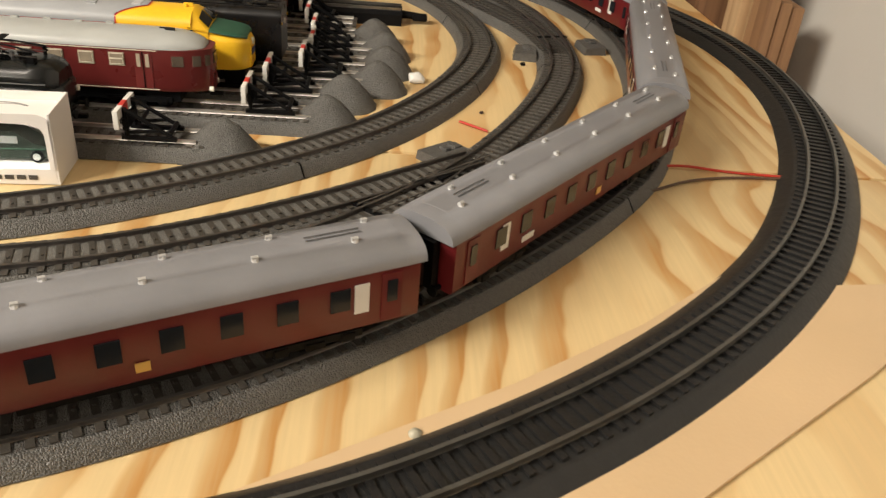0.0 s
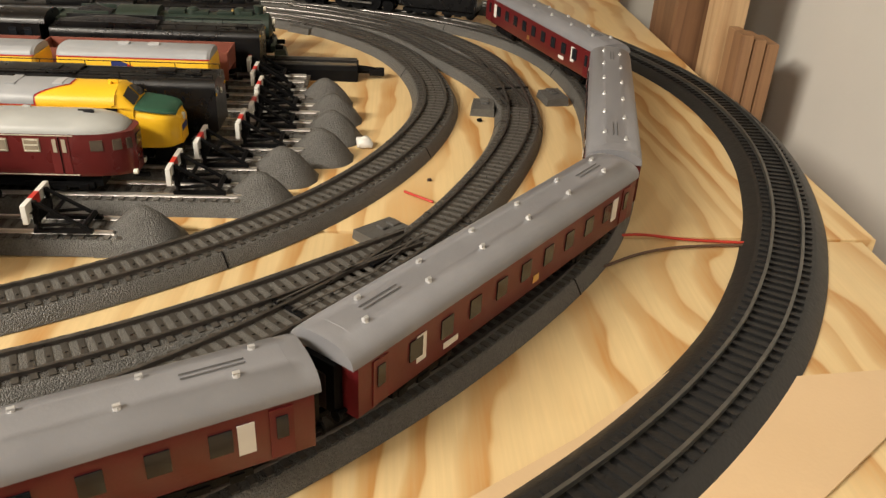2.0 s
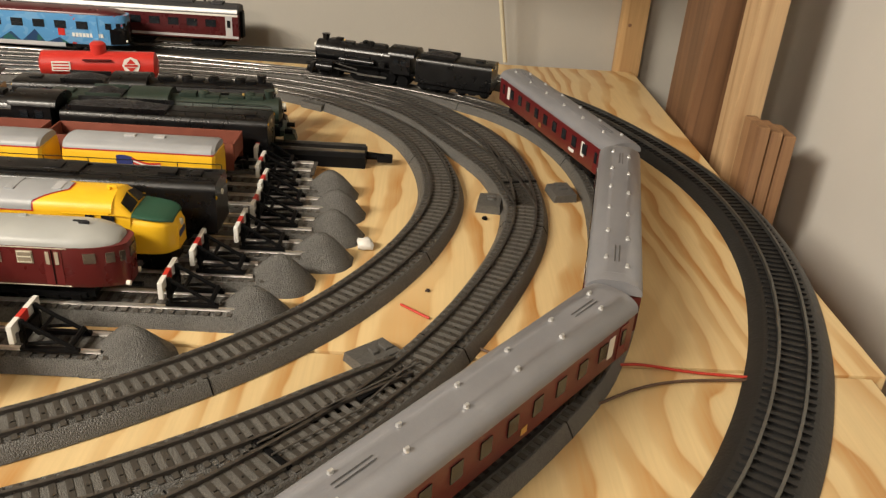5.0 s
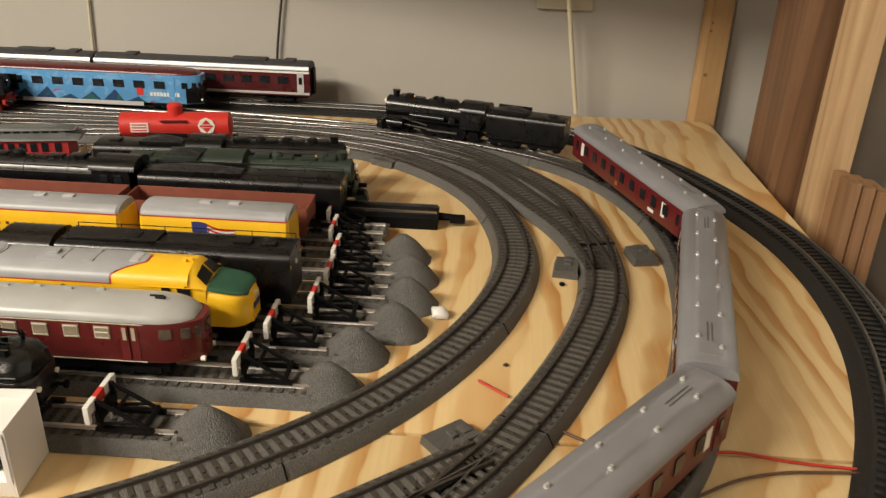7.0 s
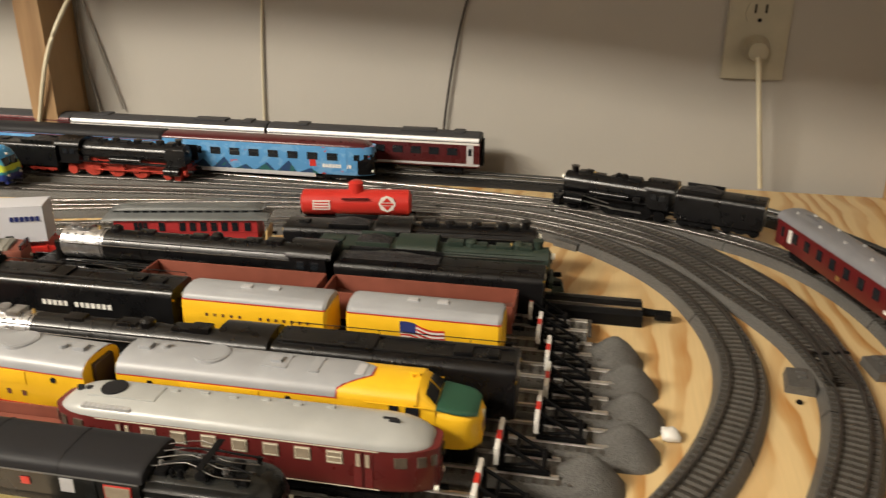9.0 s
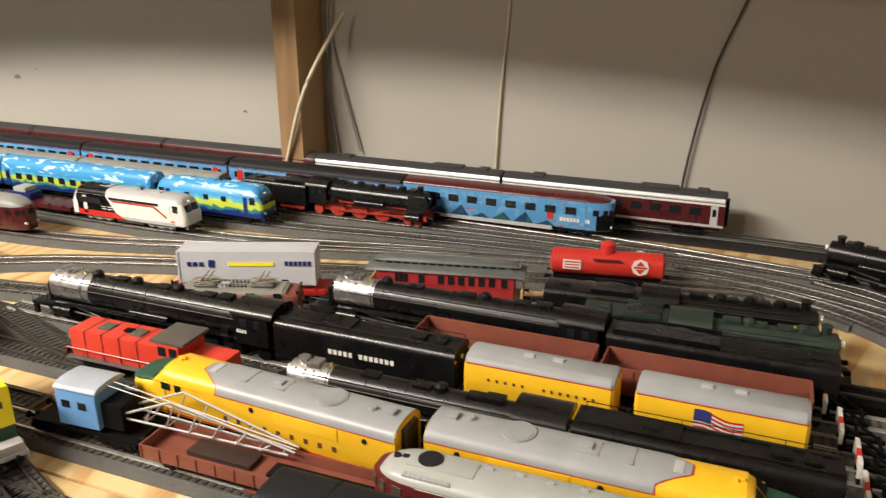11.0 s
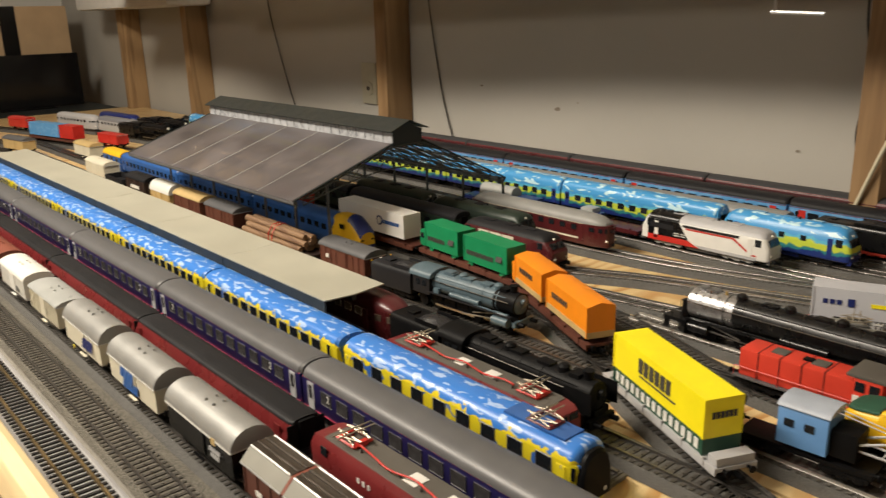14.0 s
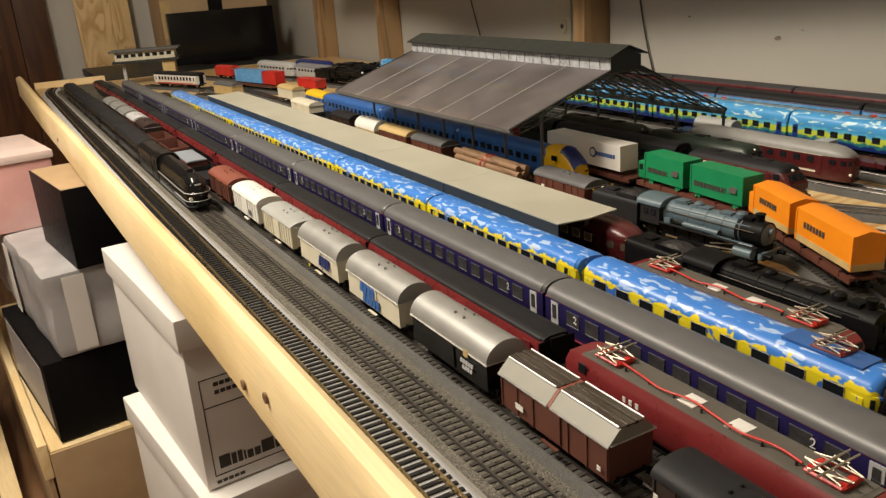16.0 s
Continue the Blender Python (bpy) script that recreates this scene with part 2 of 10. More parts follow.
M_STUD = wood("pine_stud", (0.46, 0.29, 0.13), (0.34, 0.20, 0.085), "z", 6.0, 8.0, 14.0, 0.6)
M_STUD_DARK = wood("aged_pine_stud", (0.32, 0.20, 0.095), (0.20, 0.115, 0.050), "z", 7.0, 8.0, 12.0, 0.65)
M_PLANK = wood("brown_plank", (0.185, 0.098, 0.050), (0.125, 0.065, 0.034), "z", 7.0, 9.0, 14.0, 0.5)
M_PLANK_PALE = wood("pale_plank", (0.55, 0.38, 0.21), (0.42, 0.26, 0.13), "z", 6.0, 9.0, 14.0, 0.5)
M_PLANK_SHORT = wood("short_board", (0.31, 0.175, 0.085), (0.20, 0.105, 0.052), "z", 6.0, 9.0, 14.0, 0.55)
M_DOOR = wood("door_veneer", (0.10, 0.040, 0.018), (0.055, 0.022, 0.012), "z", 6.0, 6.0, 12.0, 0.35)
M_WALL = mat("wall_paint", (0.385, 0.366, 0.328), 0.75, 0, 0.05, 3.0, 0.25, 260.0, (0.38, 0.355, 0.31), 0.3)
# wall paint again, paler: the end walls' stronger light is put into the colour
M_WALL_LIT = mat("lit_wall_paint", (0.58, 0.56, 0.52), 0.75, 0, 0.05, 3.0, 0.25, 260.0, (0.55, 0.52, 0.47), 0.3)
M_SMUDGE = mat("wall_scuff", (0.20, 0.17, 0.13), 0.8, 0, 0.3, 200.0, 0.1)
M_CEIL = mat("ceiling_paint", (0.70, 0.68, 0.62), 0.85, 0, 0.05, 3.0, 0.2)
M_FLOOR = wood("floor_boards", (0.22, 0.12, 0.06), (0.14, 0.07, 0.035), "x", 6.0, 6.0, 10.0, 0.4)
M_BED = pebbled("ballast_plastic", (0.093, 0.090, 0.084), 1350.0, 0.42, 0.0005, 0.22, 0.4)
M_FILL = pebbled("ballast_between_rails", (0.116, 0.112, 0.103), 1600.0, 0.45, 0.0003, 0.20, 0.4)
M_SLEEPER = mat("sleeper_plastic", (0.056, 0.050, 0.043), 0.42, 0, 0.25, 150.0, 0.35, 700.0, spec=0.4)
M_RAIL = mat("rail_steel", (0.16, 0.15, 0.14), 0.32, 0.85, 0.15, 80.0, 0.1)
M_RAIL_BRIGHT = mat("rail_nickel", (0.50, 0.48, 0.45), 0.33, 1.0, 0.12, 80.0, 0.1)
# brighter nickel for the stub rails, their lamp highlights put into the colour
M_RAIL_NICKEL = mat("highlit_nickel_rail", (0.78, 0.75, 0.70), 0.45, 0.9, 0.12, 80.0, 0.1)
M_RAIL_DULL = mat("rail_dull_nickel", (0.19, 0.19, 0.18), 0.38, 0.9, 0.15, 80.0, 0.1)
M_NSGREY = mat("black_green_paint", (0.0075, 0.0085, 0.0085), 0.26, 0, 0.2, 40.0, 0.10)
M_STEEL_GREY = mat("dull_grey_metal", (0.16, 0.16, 0.16), 0.4, 0.5, 0.1, 60.0, 0.1)
M_OLIVE = mat("olive_yellow_paint", (0.20, 0.165, 0.060), 0.35, 0, 0.1, 50.0, 0.06)
M_RAIL_BRASS = mat("rail_brass", (0.60, 0.46, 0.24), 0.3, 1.0, 0.12, 80.0, 0.1)
M_BED_BLACK = mat("black_roadbed", (0.013, 0.013, 0.013), 0.45, 0, 0.2, 200.0, 0.4, 500.0)
M_TIE_BLACK = mat("black_tie", (0.010, 0.0095, 0.0095), 0.4, 0, 0.2, 150.0, 0.3)
M_GRAVEL = pebbled("grey_ballast_mat", (0.128, 0.117, 0.095), 900.0, 0.6, 0.0008, 0.45, 0.4)
M_STRIP = mat("grey_strip", (0.24, 0.225, 0.20), 0.7, 0, 0.15, 60.0, 0.4, 700.0)
M_BLACK = mat("black_loco_paint", (0.0042, 0.0042, 0.0048), 0.30, 0, 0.15, 90.0, 0.12, spec=0.5)
M_BLACK_MATT = mat("black_plastic", (0.0050, 0.0050, 0.0055), 0.48, 0, 0.2, 60.0, 0.2, spec=0.10)
M_GLOSS = mat("black_gloss", (0.006, 0.006, 0.0065), 0.2, 0, 0.1, 50.0, 0.05, spec=0.4)
M_SILVER = mat("silver_paint", (0.60, 0.60, 0.60), 0.42, 0.55, 0.1, 60.0, 0.1)
M_ROOF_SILVER = mat("silver_roof", (0.245, 0.247, 0.265), 0.36, 0.2, 0.08, 40.0, 0.1)
M_ROOF_ALU = mat("aluminium_roof", (0.33, 0.33, 0.32), 0.46, 0.45, 0.08, 40.0, 0.1)
M_ROOF_TAUPE = mat("grey_brown_roof", (0.095, 0.087, 0.075), 0.55, 0.0, 0.12, 40.0, 0.1)
M_ROOF_E9 = mat("blue_grey_roof", (0.30, 0.31, 0.325), 0.4, 0.0, 0.08, 40.0, 0.1)
M_ROOF_RJ = mat("slate_roof", (0.045, 0.045, 0.048), 0.55, 0.0, 0.08, 40.0, 0.1, spec=0.2)
M_ROOF_MID = mat("mid_grey_roof", (0.25, 0.25, 0.24), 0.45, 0.0, 0.08, 40.0, 0.1)
M_ROOF_GREY = mat("grey_roof", (0.100, 0.100, 0.104), 0.42, 0.0, 0.10, 40.0, 0.1)
M_ROOF_PALE = mat("pale_grey_roof", (0.37, 0.38, 0.37), 0.32, 0.0, 0.08, 40.0, 0.1)
M_ROOF_DARK = mat("dark_roof", (0.015, 0.015, 0.017), 0.55, 0.0, 0.1, 40.0, 0.15, spec=0.2)
M_RED = mat("red_coach_paint", (0.110, 0.0095, 0.0115), 0.35, 0, 0.1, 50.0, 0.08)
M_WINE = mat("wine_red_paint", (0.125, 0.019, 0.018), 0.3, 0, 0.1, 50.0, 0.06)
M_MAROON = mat("maroon_paint", (0.075, 0.012, 0.014), 0.3, 0, 0.1, 50.0, 0.06)
M_BRIGHT_RED = mat("bright_red_paint", (0.50, 0.030, 0.022), 0.35, 0, 0.08, 50.0, 0.08)
M_ICE_RED = mat("traffic_red_paint", (0.150, 0.019, 0.020), 0.3, 0, 0.08, 50.0, 0.05)
M_WHEEL_RED = mat("wheel_red", (0.33, 0.035, 0.022), 0.4, 0, 0.1, 50.0, 0.1)
M_BARN = mat("barn_red_paint", (0.34, 0.026, 0.028), 0.42, 0, 0.12, 60.0, 0.1)
M_SLATE_COVER = mat("blue_grey_cover", (0.23, 0.26, 0.30), 0.45, 0, 0.08, 40.0, 0.1)
M_ROOF_SLATE = mat("slate_grey_roof_paint", (0.105, 0.112, 0.112), 0.5, 0, 0.15, 60.0, 0.15)
M_YELLOW = mat("armour_yellow_paint", (0.80, 0.47, 0.015), 0.38, 0, 0.06, 50.0, 0.06)
M_LEMON = mat("lemon_yellow_plastic", (0.90, 0.77, 0.012), 0.4, 0, 0.05, 50.0, 0.06)
M_ORANGE = mat("orange_plastic", (0.80, 0.25, 0.010), 0.42, 0, 0.06, 50.0, 0.06)
M_GREEN = mat("green_plastic", (0.010, 0.22, 0.085), 0.4, 0, 0.08, 50.0, 0.06)
M_DKGREEN = mat("dark_green_paint", (0.020, 0.075, 0.045), 0.45, 0, 0.1, 50.0, 0.08)
M_BOTTLE = mat("bottle_green_paint", (0.020, 0.032, 0.024), 0.42, 0, 0.15, 50.0, 0.08)
M_PURPLE = mat("intercity_purple_paint", (0.020, 0.016, 0.082), 0.32, 0, 0.1, 50.0, 0.05)
M_PINK = mat("pink_line_paint", (0.55, 0.06, 0.12), 0.4, 0, 0.05)
M_BLUE = mat("blue_paint", (0.030, 0.105, 0.33), 0.35, 0, 0.1, 50.0, 0.06)
M_NAVY = mat("navy_paint", (0.012, 0.022, 0.13), 0.35, 0, 0.12, 50.0, 0.06)
M_STEELBLUE = mat("steel_blue_paint", (0.080, 0.120, 0.145), 0.40, 0.0, 0.15, 50.0, 0.08)
M_SHUNT_RED = mat("orange_red_paint", (0.60, 0.050, 0.028), 0.4, 0, 0.08, 50.0, 0.08)
M_RIDGE = mat("dark_shiny_metal", (0.15, 0.13, 0.115), 0.22, 0.85, 0.1, 40.0, 0.05)
M_ROOF_SAND = mat("sand_grey_roof", (0.24, 0.235, 0.205), 0.5, 0.1, 0.08, 40.0, 0.1)
M_CABBLUE = mat("crane_blue_paint", (0.11, 0.25, 0.50), 0.4, 0, 0.08, 50.0, 0.06)
M_WHITE = mat("white_plastic", (0.70, 0.69, 0.65), 0.4, 0, 0.05, 50.0, 0.06)
M_CREAM = mat("cream_plastic", (0.62, 0.58, 0.46), 0.45, 0, 0.06, 50.0, 0.06)
M_CREAM_ROOF = mat("platform_cream", (0.37, 0.36, 0.295), 0.5, 0, 0.06, 20.0, 0.1, 700.0, (0.32, 0.31, 0.255), 0.4)
M_SILL = mat("dull_cream_frame", (0.40, 0.35, 0.26), 0.45, 0, 0.06, 50.0, 0.06)
M_LTGREY = mat("light_grey_plastic", (0.42, 0.42, 0.43), 0.45, 0, 0.06, 50.0, 0.06)
M_BROWN = mat("oxide_brown_paint", (0.105, 0.036, 0.024), 0.5, 0, 0.12, 60.0, 0.12)
M_BRICK = mat("red_oxide_paint", (0.20, 0.058, 0.036), 0.5, 0, 0.12, 60.0, 0.12)
M_DARKBROWN = mat("dark_brown_paint", (0.030, 0.017, 0.014), 0.5, 0, 0.12, 60.0, 0.12)
M_TAN = mat("tan_plastic", (0.50, 0.36, 0.16), 0.5, 0, 0.1, 60.0, 0.1)
M_PANE = mat("window_pane", (0.012, 0.014, 0.017), 0.12, 0, 0.1, 50.0, 0.0)
M_PANE_WARM = mat("window_interior", (0.27, 0.225, 0.165), 0.2, 0, 0.2, 120.0, 0.0)
M_CABIN = mat("cab_window_pane", (0.085, 0.066, 0.050), 0.12, 0, 0.3, 160.0, 0.0)
M_IC_PANE = mat("intercity_pane", (0.045, 0.043, 0.045), 0.10, 0, 0.4, 160.0, 0.0)
M_CLOUD_PANE = mat("cloud_pane", (0.010, 0.012, 0.015), 0.12, 0, 0.1, 50.0, 0.0)
M_PANTO = mat("pantograph_metal", (0.42, 0.37, 0.29), 0.35, 0.6, 0.1)
M_CABROOF = mat("pale_blue_roof", (0.36, 0.40, 0.47), 0.45, 0, 0.1, 60.0, 0.1)
M_SMOKEBOX = mat("silver_smokebox_paint", (0.50, 0.50, 0.51), 0.30, 0.85, 0.35, 150.0, 0.35, 500.0)
M_COAL = mat("coal_load", (0.014, 0.014, 0.016), 0.3, 0, 0.5, 900.0, 1.0, 700.0, (0.10, 0.10, 0.11), 0.5)
M_LOG = wood("log_bark", (0.25, 0.15, 0.08), (0.15, 0.08, 0.045), "x", 8.0, 30.0, 8.0, 0.7)
M_GOLD = mat("brass_fitting", (0.65, 0.45, 0.16), 0.35, 0.8, 0.1)
M_LAMPGLASS = mat("lamp_lens", (0.80, 0.78, 0.68), 0.15, 0, 0.05)
def fringed(name, base, spots, fringe, z, wave, scale=125.0):
    """A painted roof: brush strokes of one colour, and a ragged fringe of another along its lower edge."""
    m = patches(name, base, spots, (0.42, 1.15, 1.0), scale, 0.585, 0.05, smooth=True)
    nt = m.node_tree
    b = nt.nodes["Principled BSDF"]
    old_link = b.inputs["Base Color"].links[0].from_socket
    tc = nt.nodes.new("ShaderNodeTexCoord")
    sep = nt.nodes.new("ShaderNodeSeparateXYZ")
    nt.links.new(tc.outputs["Object"], sep.inputs[0])
    nz = nt.nodes.new("ShaderNodeTexNoise")
    nz.inputs["Scale"].default_value, nz.inputs["Detail"].default_value = 90.0, 2.0
    nt.links.new(tc.outputs["Object"], nz.inputs["Vector"])
    ma = nt.nodes.new("ShaderNodeMath")
    ma.operation = "MULTIPLY_ADD"
    ma.inputs[1].default_value = wave
    nt.links.new(nz.outputs["Fac"], ma.inputs[0])
    nt.links.new(sep.outputs["Z"], ma.inputs[2])
    mr = nt.nodes.new("ShaderNodeMapRange")
    mr.inputs["From Min"].default_value, mr.inputs["From Max"].default_value = z + wave * 0.5, z + wave * 0.5 + 0.0006
    mr.inputs["To Min"].default_value, mr.inputs["To Max"].default_value = 1.0, 0.0
    nt.links.new(ma.outputs[0], mr.inputs["Value"])
    mx = nt.nodes.new("ShaderNodeMix")
    mx.data_type = "RGBA"
    nt.links.new(mr.outputs["Result"], mx.inputs[0])
    nt.links.new(old_link, mx.inputs[6])
    mx.inputs[7].default_value = (*fringe, 1)
    nt.links.new(mx.outputs[2], b.inputs["Base Color"])
    return m


M_SKYBLUE = fringed("cloud_blue_livery", (0.040, 0.19, 0.60), (0.36, 0.50, 0.78), (0.75, 0.60, 0.02), 0.0382, 0.020, 200.0)
M_SKYYELLOW = patches("yellow_blue_side", (0.72, 0.60, 0.02), (0.04, 0.14, 0.50), (1, 1, 1), 70.0, 0.57, 0.02)
M_SUNBLUE = fringed("sunflower_blue_livery", (0.06, 0.30, 0.62), (0.50, 0.72, 0.80), (0.50, 0.60, 0.06), 0.0345, 0.014, 140.0)
def layered(name, stops, wave, scale=70.0, rough=0.35):
    """A livery of ragged horizontal bands: stops are (height, colour)."""
    m = bpy.data.materials.new(name)
    m.use_nodes = True
    nt = m.node_tree
    b = nt.nodes["Principled BSDF"]
    tc = nt.nodes.new("ShaderNodeTexCoord")
    sep = nt.nodes.new("ShaderNodeSeparateXYZ")
    nt.links.new(tc.outputs["Object"], sep.inputs[0])
    nz = nt.nodes.new("ShaderNodeTexNoise")
    nz.inputs["Scale"].default_value, nz.inputs["Detail"].default_value, nz.inputs["Distortion"].default_value = scale, 2.0, 0.8
    nt.links.new(tc.outputs["Object"], nz.inputs["Vector"])
    ma = nt.nodes.new("ShaderNodeMath")
    ma.operation = "MULTIPLY_ADD"
    ma.inputs[1].default_value = wave
    nt.links.new(nz.outputs["Fac"], ma.inputs[0])
    nt.links.new(sep.outputs["Z"], ma.inputs[2])
    mr = nt.nodes.new("ShaderNodeMapRange")
    mr.inputs["From Min"].default_value, mr.inputs["From Max"].default_value = wave * 0.5, 0.05 + wave * 0.5
    nt.links.new(ma.outputs[0], mr.inputs["Value"])
    ramp = nt.nodes.new("ShaderNodeValToRGB")
    els = ramp.color_ramp.elements
    els[0].position, els[0].color = 0.0, (*stops[0][1], 1)
    els[1].position, els[1].color = 1.0, (*stops[-1][1], 1)
    for (z, col), (z2, col2) in zip(stops, stops[1:]):
        e = els.new(min(0.98, z2 / 0.05 - 0.015))
        e.color = (*col, 1)
        e = els.new(min(0.99, z2 / 0.05 + 0.015))
        e.color = (*col2, 1)
    nt.links.new(mr.outputs["Result"], ramp.inputs["Fac"])
    nt.links.new(ramp.outputs["Color"], b.inputs["Base Color"])
    b.inputs["Roughness"].default_value = rough
    return m


M_SUNGREEN = layered("sunflower_side", ((0.0, (0.013, 0.030, 0.17)), (0.0165, (0.03, 0.20, 0.22)), (0.0205, (0.50, 0.60, 0.06)), (0.0290, (0.10, 0.42, 0.60)), (0.0330, (0.06, 0.30, 0.62))), 0.014)
M_KLIMA = patches("alpine_blue_livery", (0.10, 0.30, 0.58), (0.55, 0.06, 0.04), (1, 1, 1.5), 45.0, 0.70, 0.01, 0.35, (0.16, 0.36, 0.62), 0.56)
M_MOUNTAIN = patches("alpine_hills", (0.016, 0.045, 0.12), (0.02, 0.10, 0.09), (1, 1, 1), 90.0, 0.52, 0.03)
M_CARD = mat("cardboard", (0.42, 0.29, 0.165), 0.7, 0, 0.08, 14.0, 0.2, 300.0)
M_TRAILER_GREY = mat("pale_grey_trailer", (0.52, 0.53, 0.57), 0.4, 0, 0.04, 20.0, 0.05)
M_TRAILER = mat("white_trailer_skin", (0.84, 0.82, 0.78), 0.4, 0, 0.03, 20.0, 0.05)
M_BOXWHITE = mat("white_cardboard", (0.74, 0.71, 0.68), 0.6, 0, 0.04, 10.0, 0.15, 300.0)
M_PINKBOX = mat("pink_print", (0.74, 0.40, 0.38), 0.45, 0, 0.1, 12.0, 0.1, 300.0, (0.75, 0.66, 0.62), 0.6)
M_BOXPINKLID = mat("pale_pink_lid", (0.72, 0.58, 0.55), 0.4, 0, 0.08, 12.0, 0.1, 300.0)
M_GREYWRAP = mat("grey_plastic_wrap", (0.40, 0.39, 0.40), 0.35, 0, 0.15, 12.0, 0.8, 60.0, (0.60, 0.58, 0.58), 0.6)
M_INK = mat("printed_ink", (0.05, 0.045, 0.04), 0.6, 0, 0.1)
M_IVORY = mat("ivory_plastic", (0.39, 0.36, 0.27), 0.45, 0, 0.04)
M_CORD_PALE = mat("pale_cord", (0.55, 0.50, 0.36), 0.5, 0, 0.05)
M_CORD_DARK = mat("dark_cord", (0.030, 0.025, 0.022), 0.5, 0, 0.05)
M_WIRE_RED = mat("red_wire", (0.45, 0.035, 0.02), 0.45, 0, 0.05)
M_WIRE_BROWN = mat("brown_wire", (0.09, 0.05, 0.03), 0.5, 0, 0.05)
M_HALLROOF = mat("hall_glazing", (0.115, 0.103, 0.106), 0.34, 0.0, 0.30, 14.0, 0.3, 200.0, (0.215, 0.195, 0.200), 0.6)
M_HALLROOF.node_tree.nodes["Principled BSDF"].inputs["Alpha"].default_value = 0.70
M_HALLDARK = mat("hall_iron", (0.022, 0.026, 0.025), 0.5, 0.2, 0.1)
M_HALLGLASS = mat("clerestory_panes", (0.36, 0.37, 0.39), 0.3, 0, 0.25, 120.0, 0.0)
M_TRUSS = mat("truss_iron", (0.060, 0.064, 0.060), 0.5, 0.1, 0.15)
M_CLEAR = glass("clear_case")
M_FLAGBLUE = mat("flag_blue", (0.03, 0.04, 0.16), 0.4)


# ---- mesh tools ----
def part(name, bm, material, parent, label="", smooth=False):
    me = bpy.data.meshes.new(name)
    bmesh.ops.recalc_face_normals(bm, faces=bm.faces)
    bm.to_mesh(me)
    bm.free()
    for p in me.polygons:
        p.use_smooth = True
    me.set_sharp_from_angle(angle=radians(80 if smooth else 38))
    me.materials.append(material)
    ob = new(name, me)
    ob.parent = parent
    if label:
        ob["label"] = label
    return ob


def again(ob, m, parent=None):
    """Another part on the same mesh."""
    o = ob.copy()
    scene.collection.objects.link(o)
    o.parent = parent or ob.parent
    o.matrix_basis = m
    return o


def thing(name, label, category, m=None, group="", kind=""):
    ob = new(name)
    ob.empty_display_size = 0.01
    if m is not None:
        ob.matrix_world = m
    return tagged(ob, label, category, group, kind)


def single(name, bm, material, label, category, m=None, group="", kind="", smooth=False):
    ob = part(name, bm, material, None, "", smooth)
    if m is not None:
        ob.matrix_world = m
    return tagged(ob, label, category, group, kind)


def box(bm, x0, x1, y0, y1, z0, z1, bevel=0.0, m=None):
    r = bmesh.ops.create_cube(bm, size=1.0, matrix=Matrix.Translation(((x0 + x1) / 2, (y0 + y1) / 2, (z0 + z1) / 2)) @ Matrix.Diagonal((x1 - x0, y1 - y0, z1 - z0, 1)))
    vs = r["verts"]
    if bevel:
        es = list({e for v in vs for e in v.link_edges})
        g = bmesh.ops.bevel(bm, geom=es, offset=bevel, segments=2, affect="EDGES", profile=0.7)
        vs = list({v for f in g["faces"] for v in f.verts} | {v for v in vs if v.is_valid})
    if m is not None:
        bmesh.ops.transform(bm, matrix=m, verts=[v for v in vs if v.is_valid])
    return bm


def cyl(bm, a, b, r, r2=None, seg=12, caps=True):
    a, b = Vector(a), Vector(b)
    d = b - a
    m = Matrix.Translation((a + b) / 2) @ d.to_track_quat("Z", "Y").to_matrix().to_4x4()
    bmesh.ops.create_cone(bm, cap_ends=caps, segments=seg, radius1=r, radius2=r if r2 is None else r2, depth=d.length, matrix=m)
    return bm


def loft(bm, sections, caps=True):
    """Skins closed loops of equal length, one after another."""
    rows = [[bm.verts.new(p) for p in s] for s in sections]
    n = len(rows[0])
    for a, b in zip(rows, rows[1:]):
        for i in range(n):
            bm.faces.new((a[i], a[(i + 1) % n], b[(i + 1) % n], b[i]))
    if caps:
        bm.faces.new(list(reversed(rows[0])))
        bm.faces.new(rows[-1])
    return bm


def extrude(bm, profile, x0, x1, ends=()):
    """A (y, z) profile along x; ends: rows of (inset, y scale, z scale about the profile's floor) from the tip inwards, on both ends."""
    zf = min(p[1] for p in profile)
    secs = [(x0 + d, sy, sz) for d, sy, sz in ends] + [(x0 + (ends[-1][0] if ends else 0) + (1e-4 if ends else 0), 1, 1)]
    right = [(x1 - d, sy, sz) for d, sy, sz in reversed(list(ends))]
    secs += [(x1 - (ends[-1][0] if ends else 0) - (1e-4 if ends else 0), 1, 1)] + right
    return loft(bm, [[(x, y * sy, zf + (z - zf) * sz) for y, z in profile] for x, sy, sz in secs])


def arch(w, z0, z1, n=12, power=2.0):
    """A roof profile: an arc of width w from the eaves at z0 to the crown at z1."""
    pts = []
    for i in range(n + 1):
        a = math.pi * i / n
        c, s = math.cos(a), math.sin(a)
        pts.append((w / 2 * math.copysign(abs(c) ** (2 / power), c), z0 + (z1 - z0) * abs(s) ** (2 / power)))
    return pts


def bmx():
    return bmesh.new()


def wheel_mesh(r, w, spokes=0):
    bm = bmx()
    cyl(bm, (0, -w / 2, 0), (0, w / 2, 0), r, seg=16)
    cyl(bm, (0, w / 2 - 0.0004, 0), (0, w / 2 + 0.0004, 0), r * 1.08, seg=16)
    if spokes:
        for k in range(spokes):
            a = math.pi * 2 * k / spokes
            box(bm, -r * 0.06, r * 0.06, -w / 2 - 0.0006, -w / 2, r * 0.15, r * 0.85, m=pose(0, 0, 0, 0, math.degrees(a), 0))
    return bm


WHEELS = {}


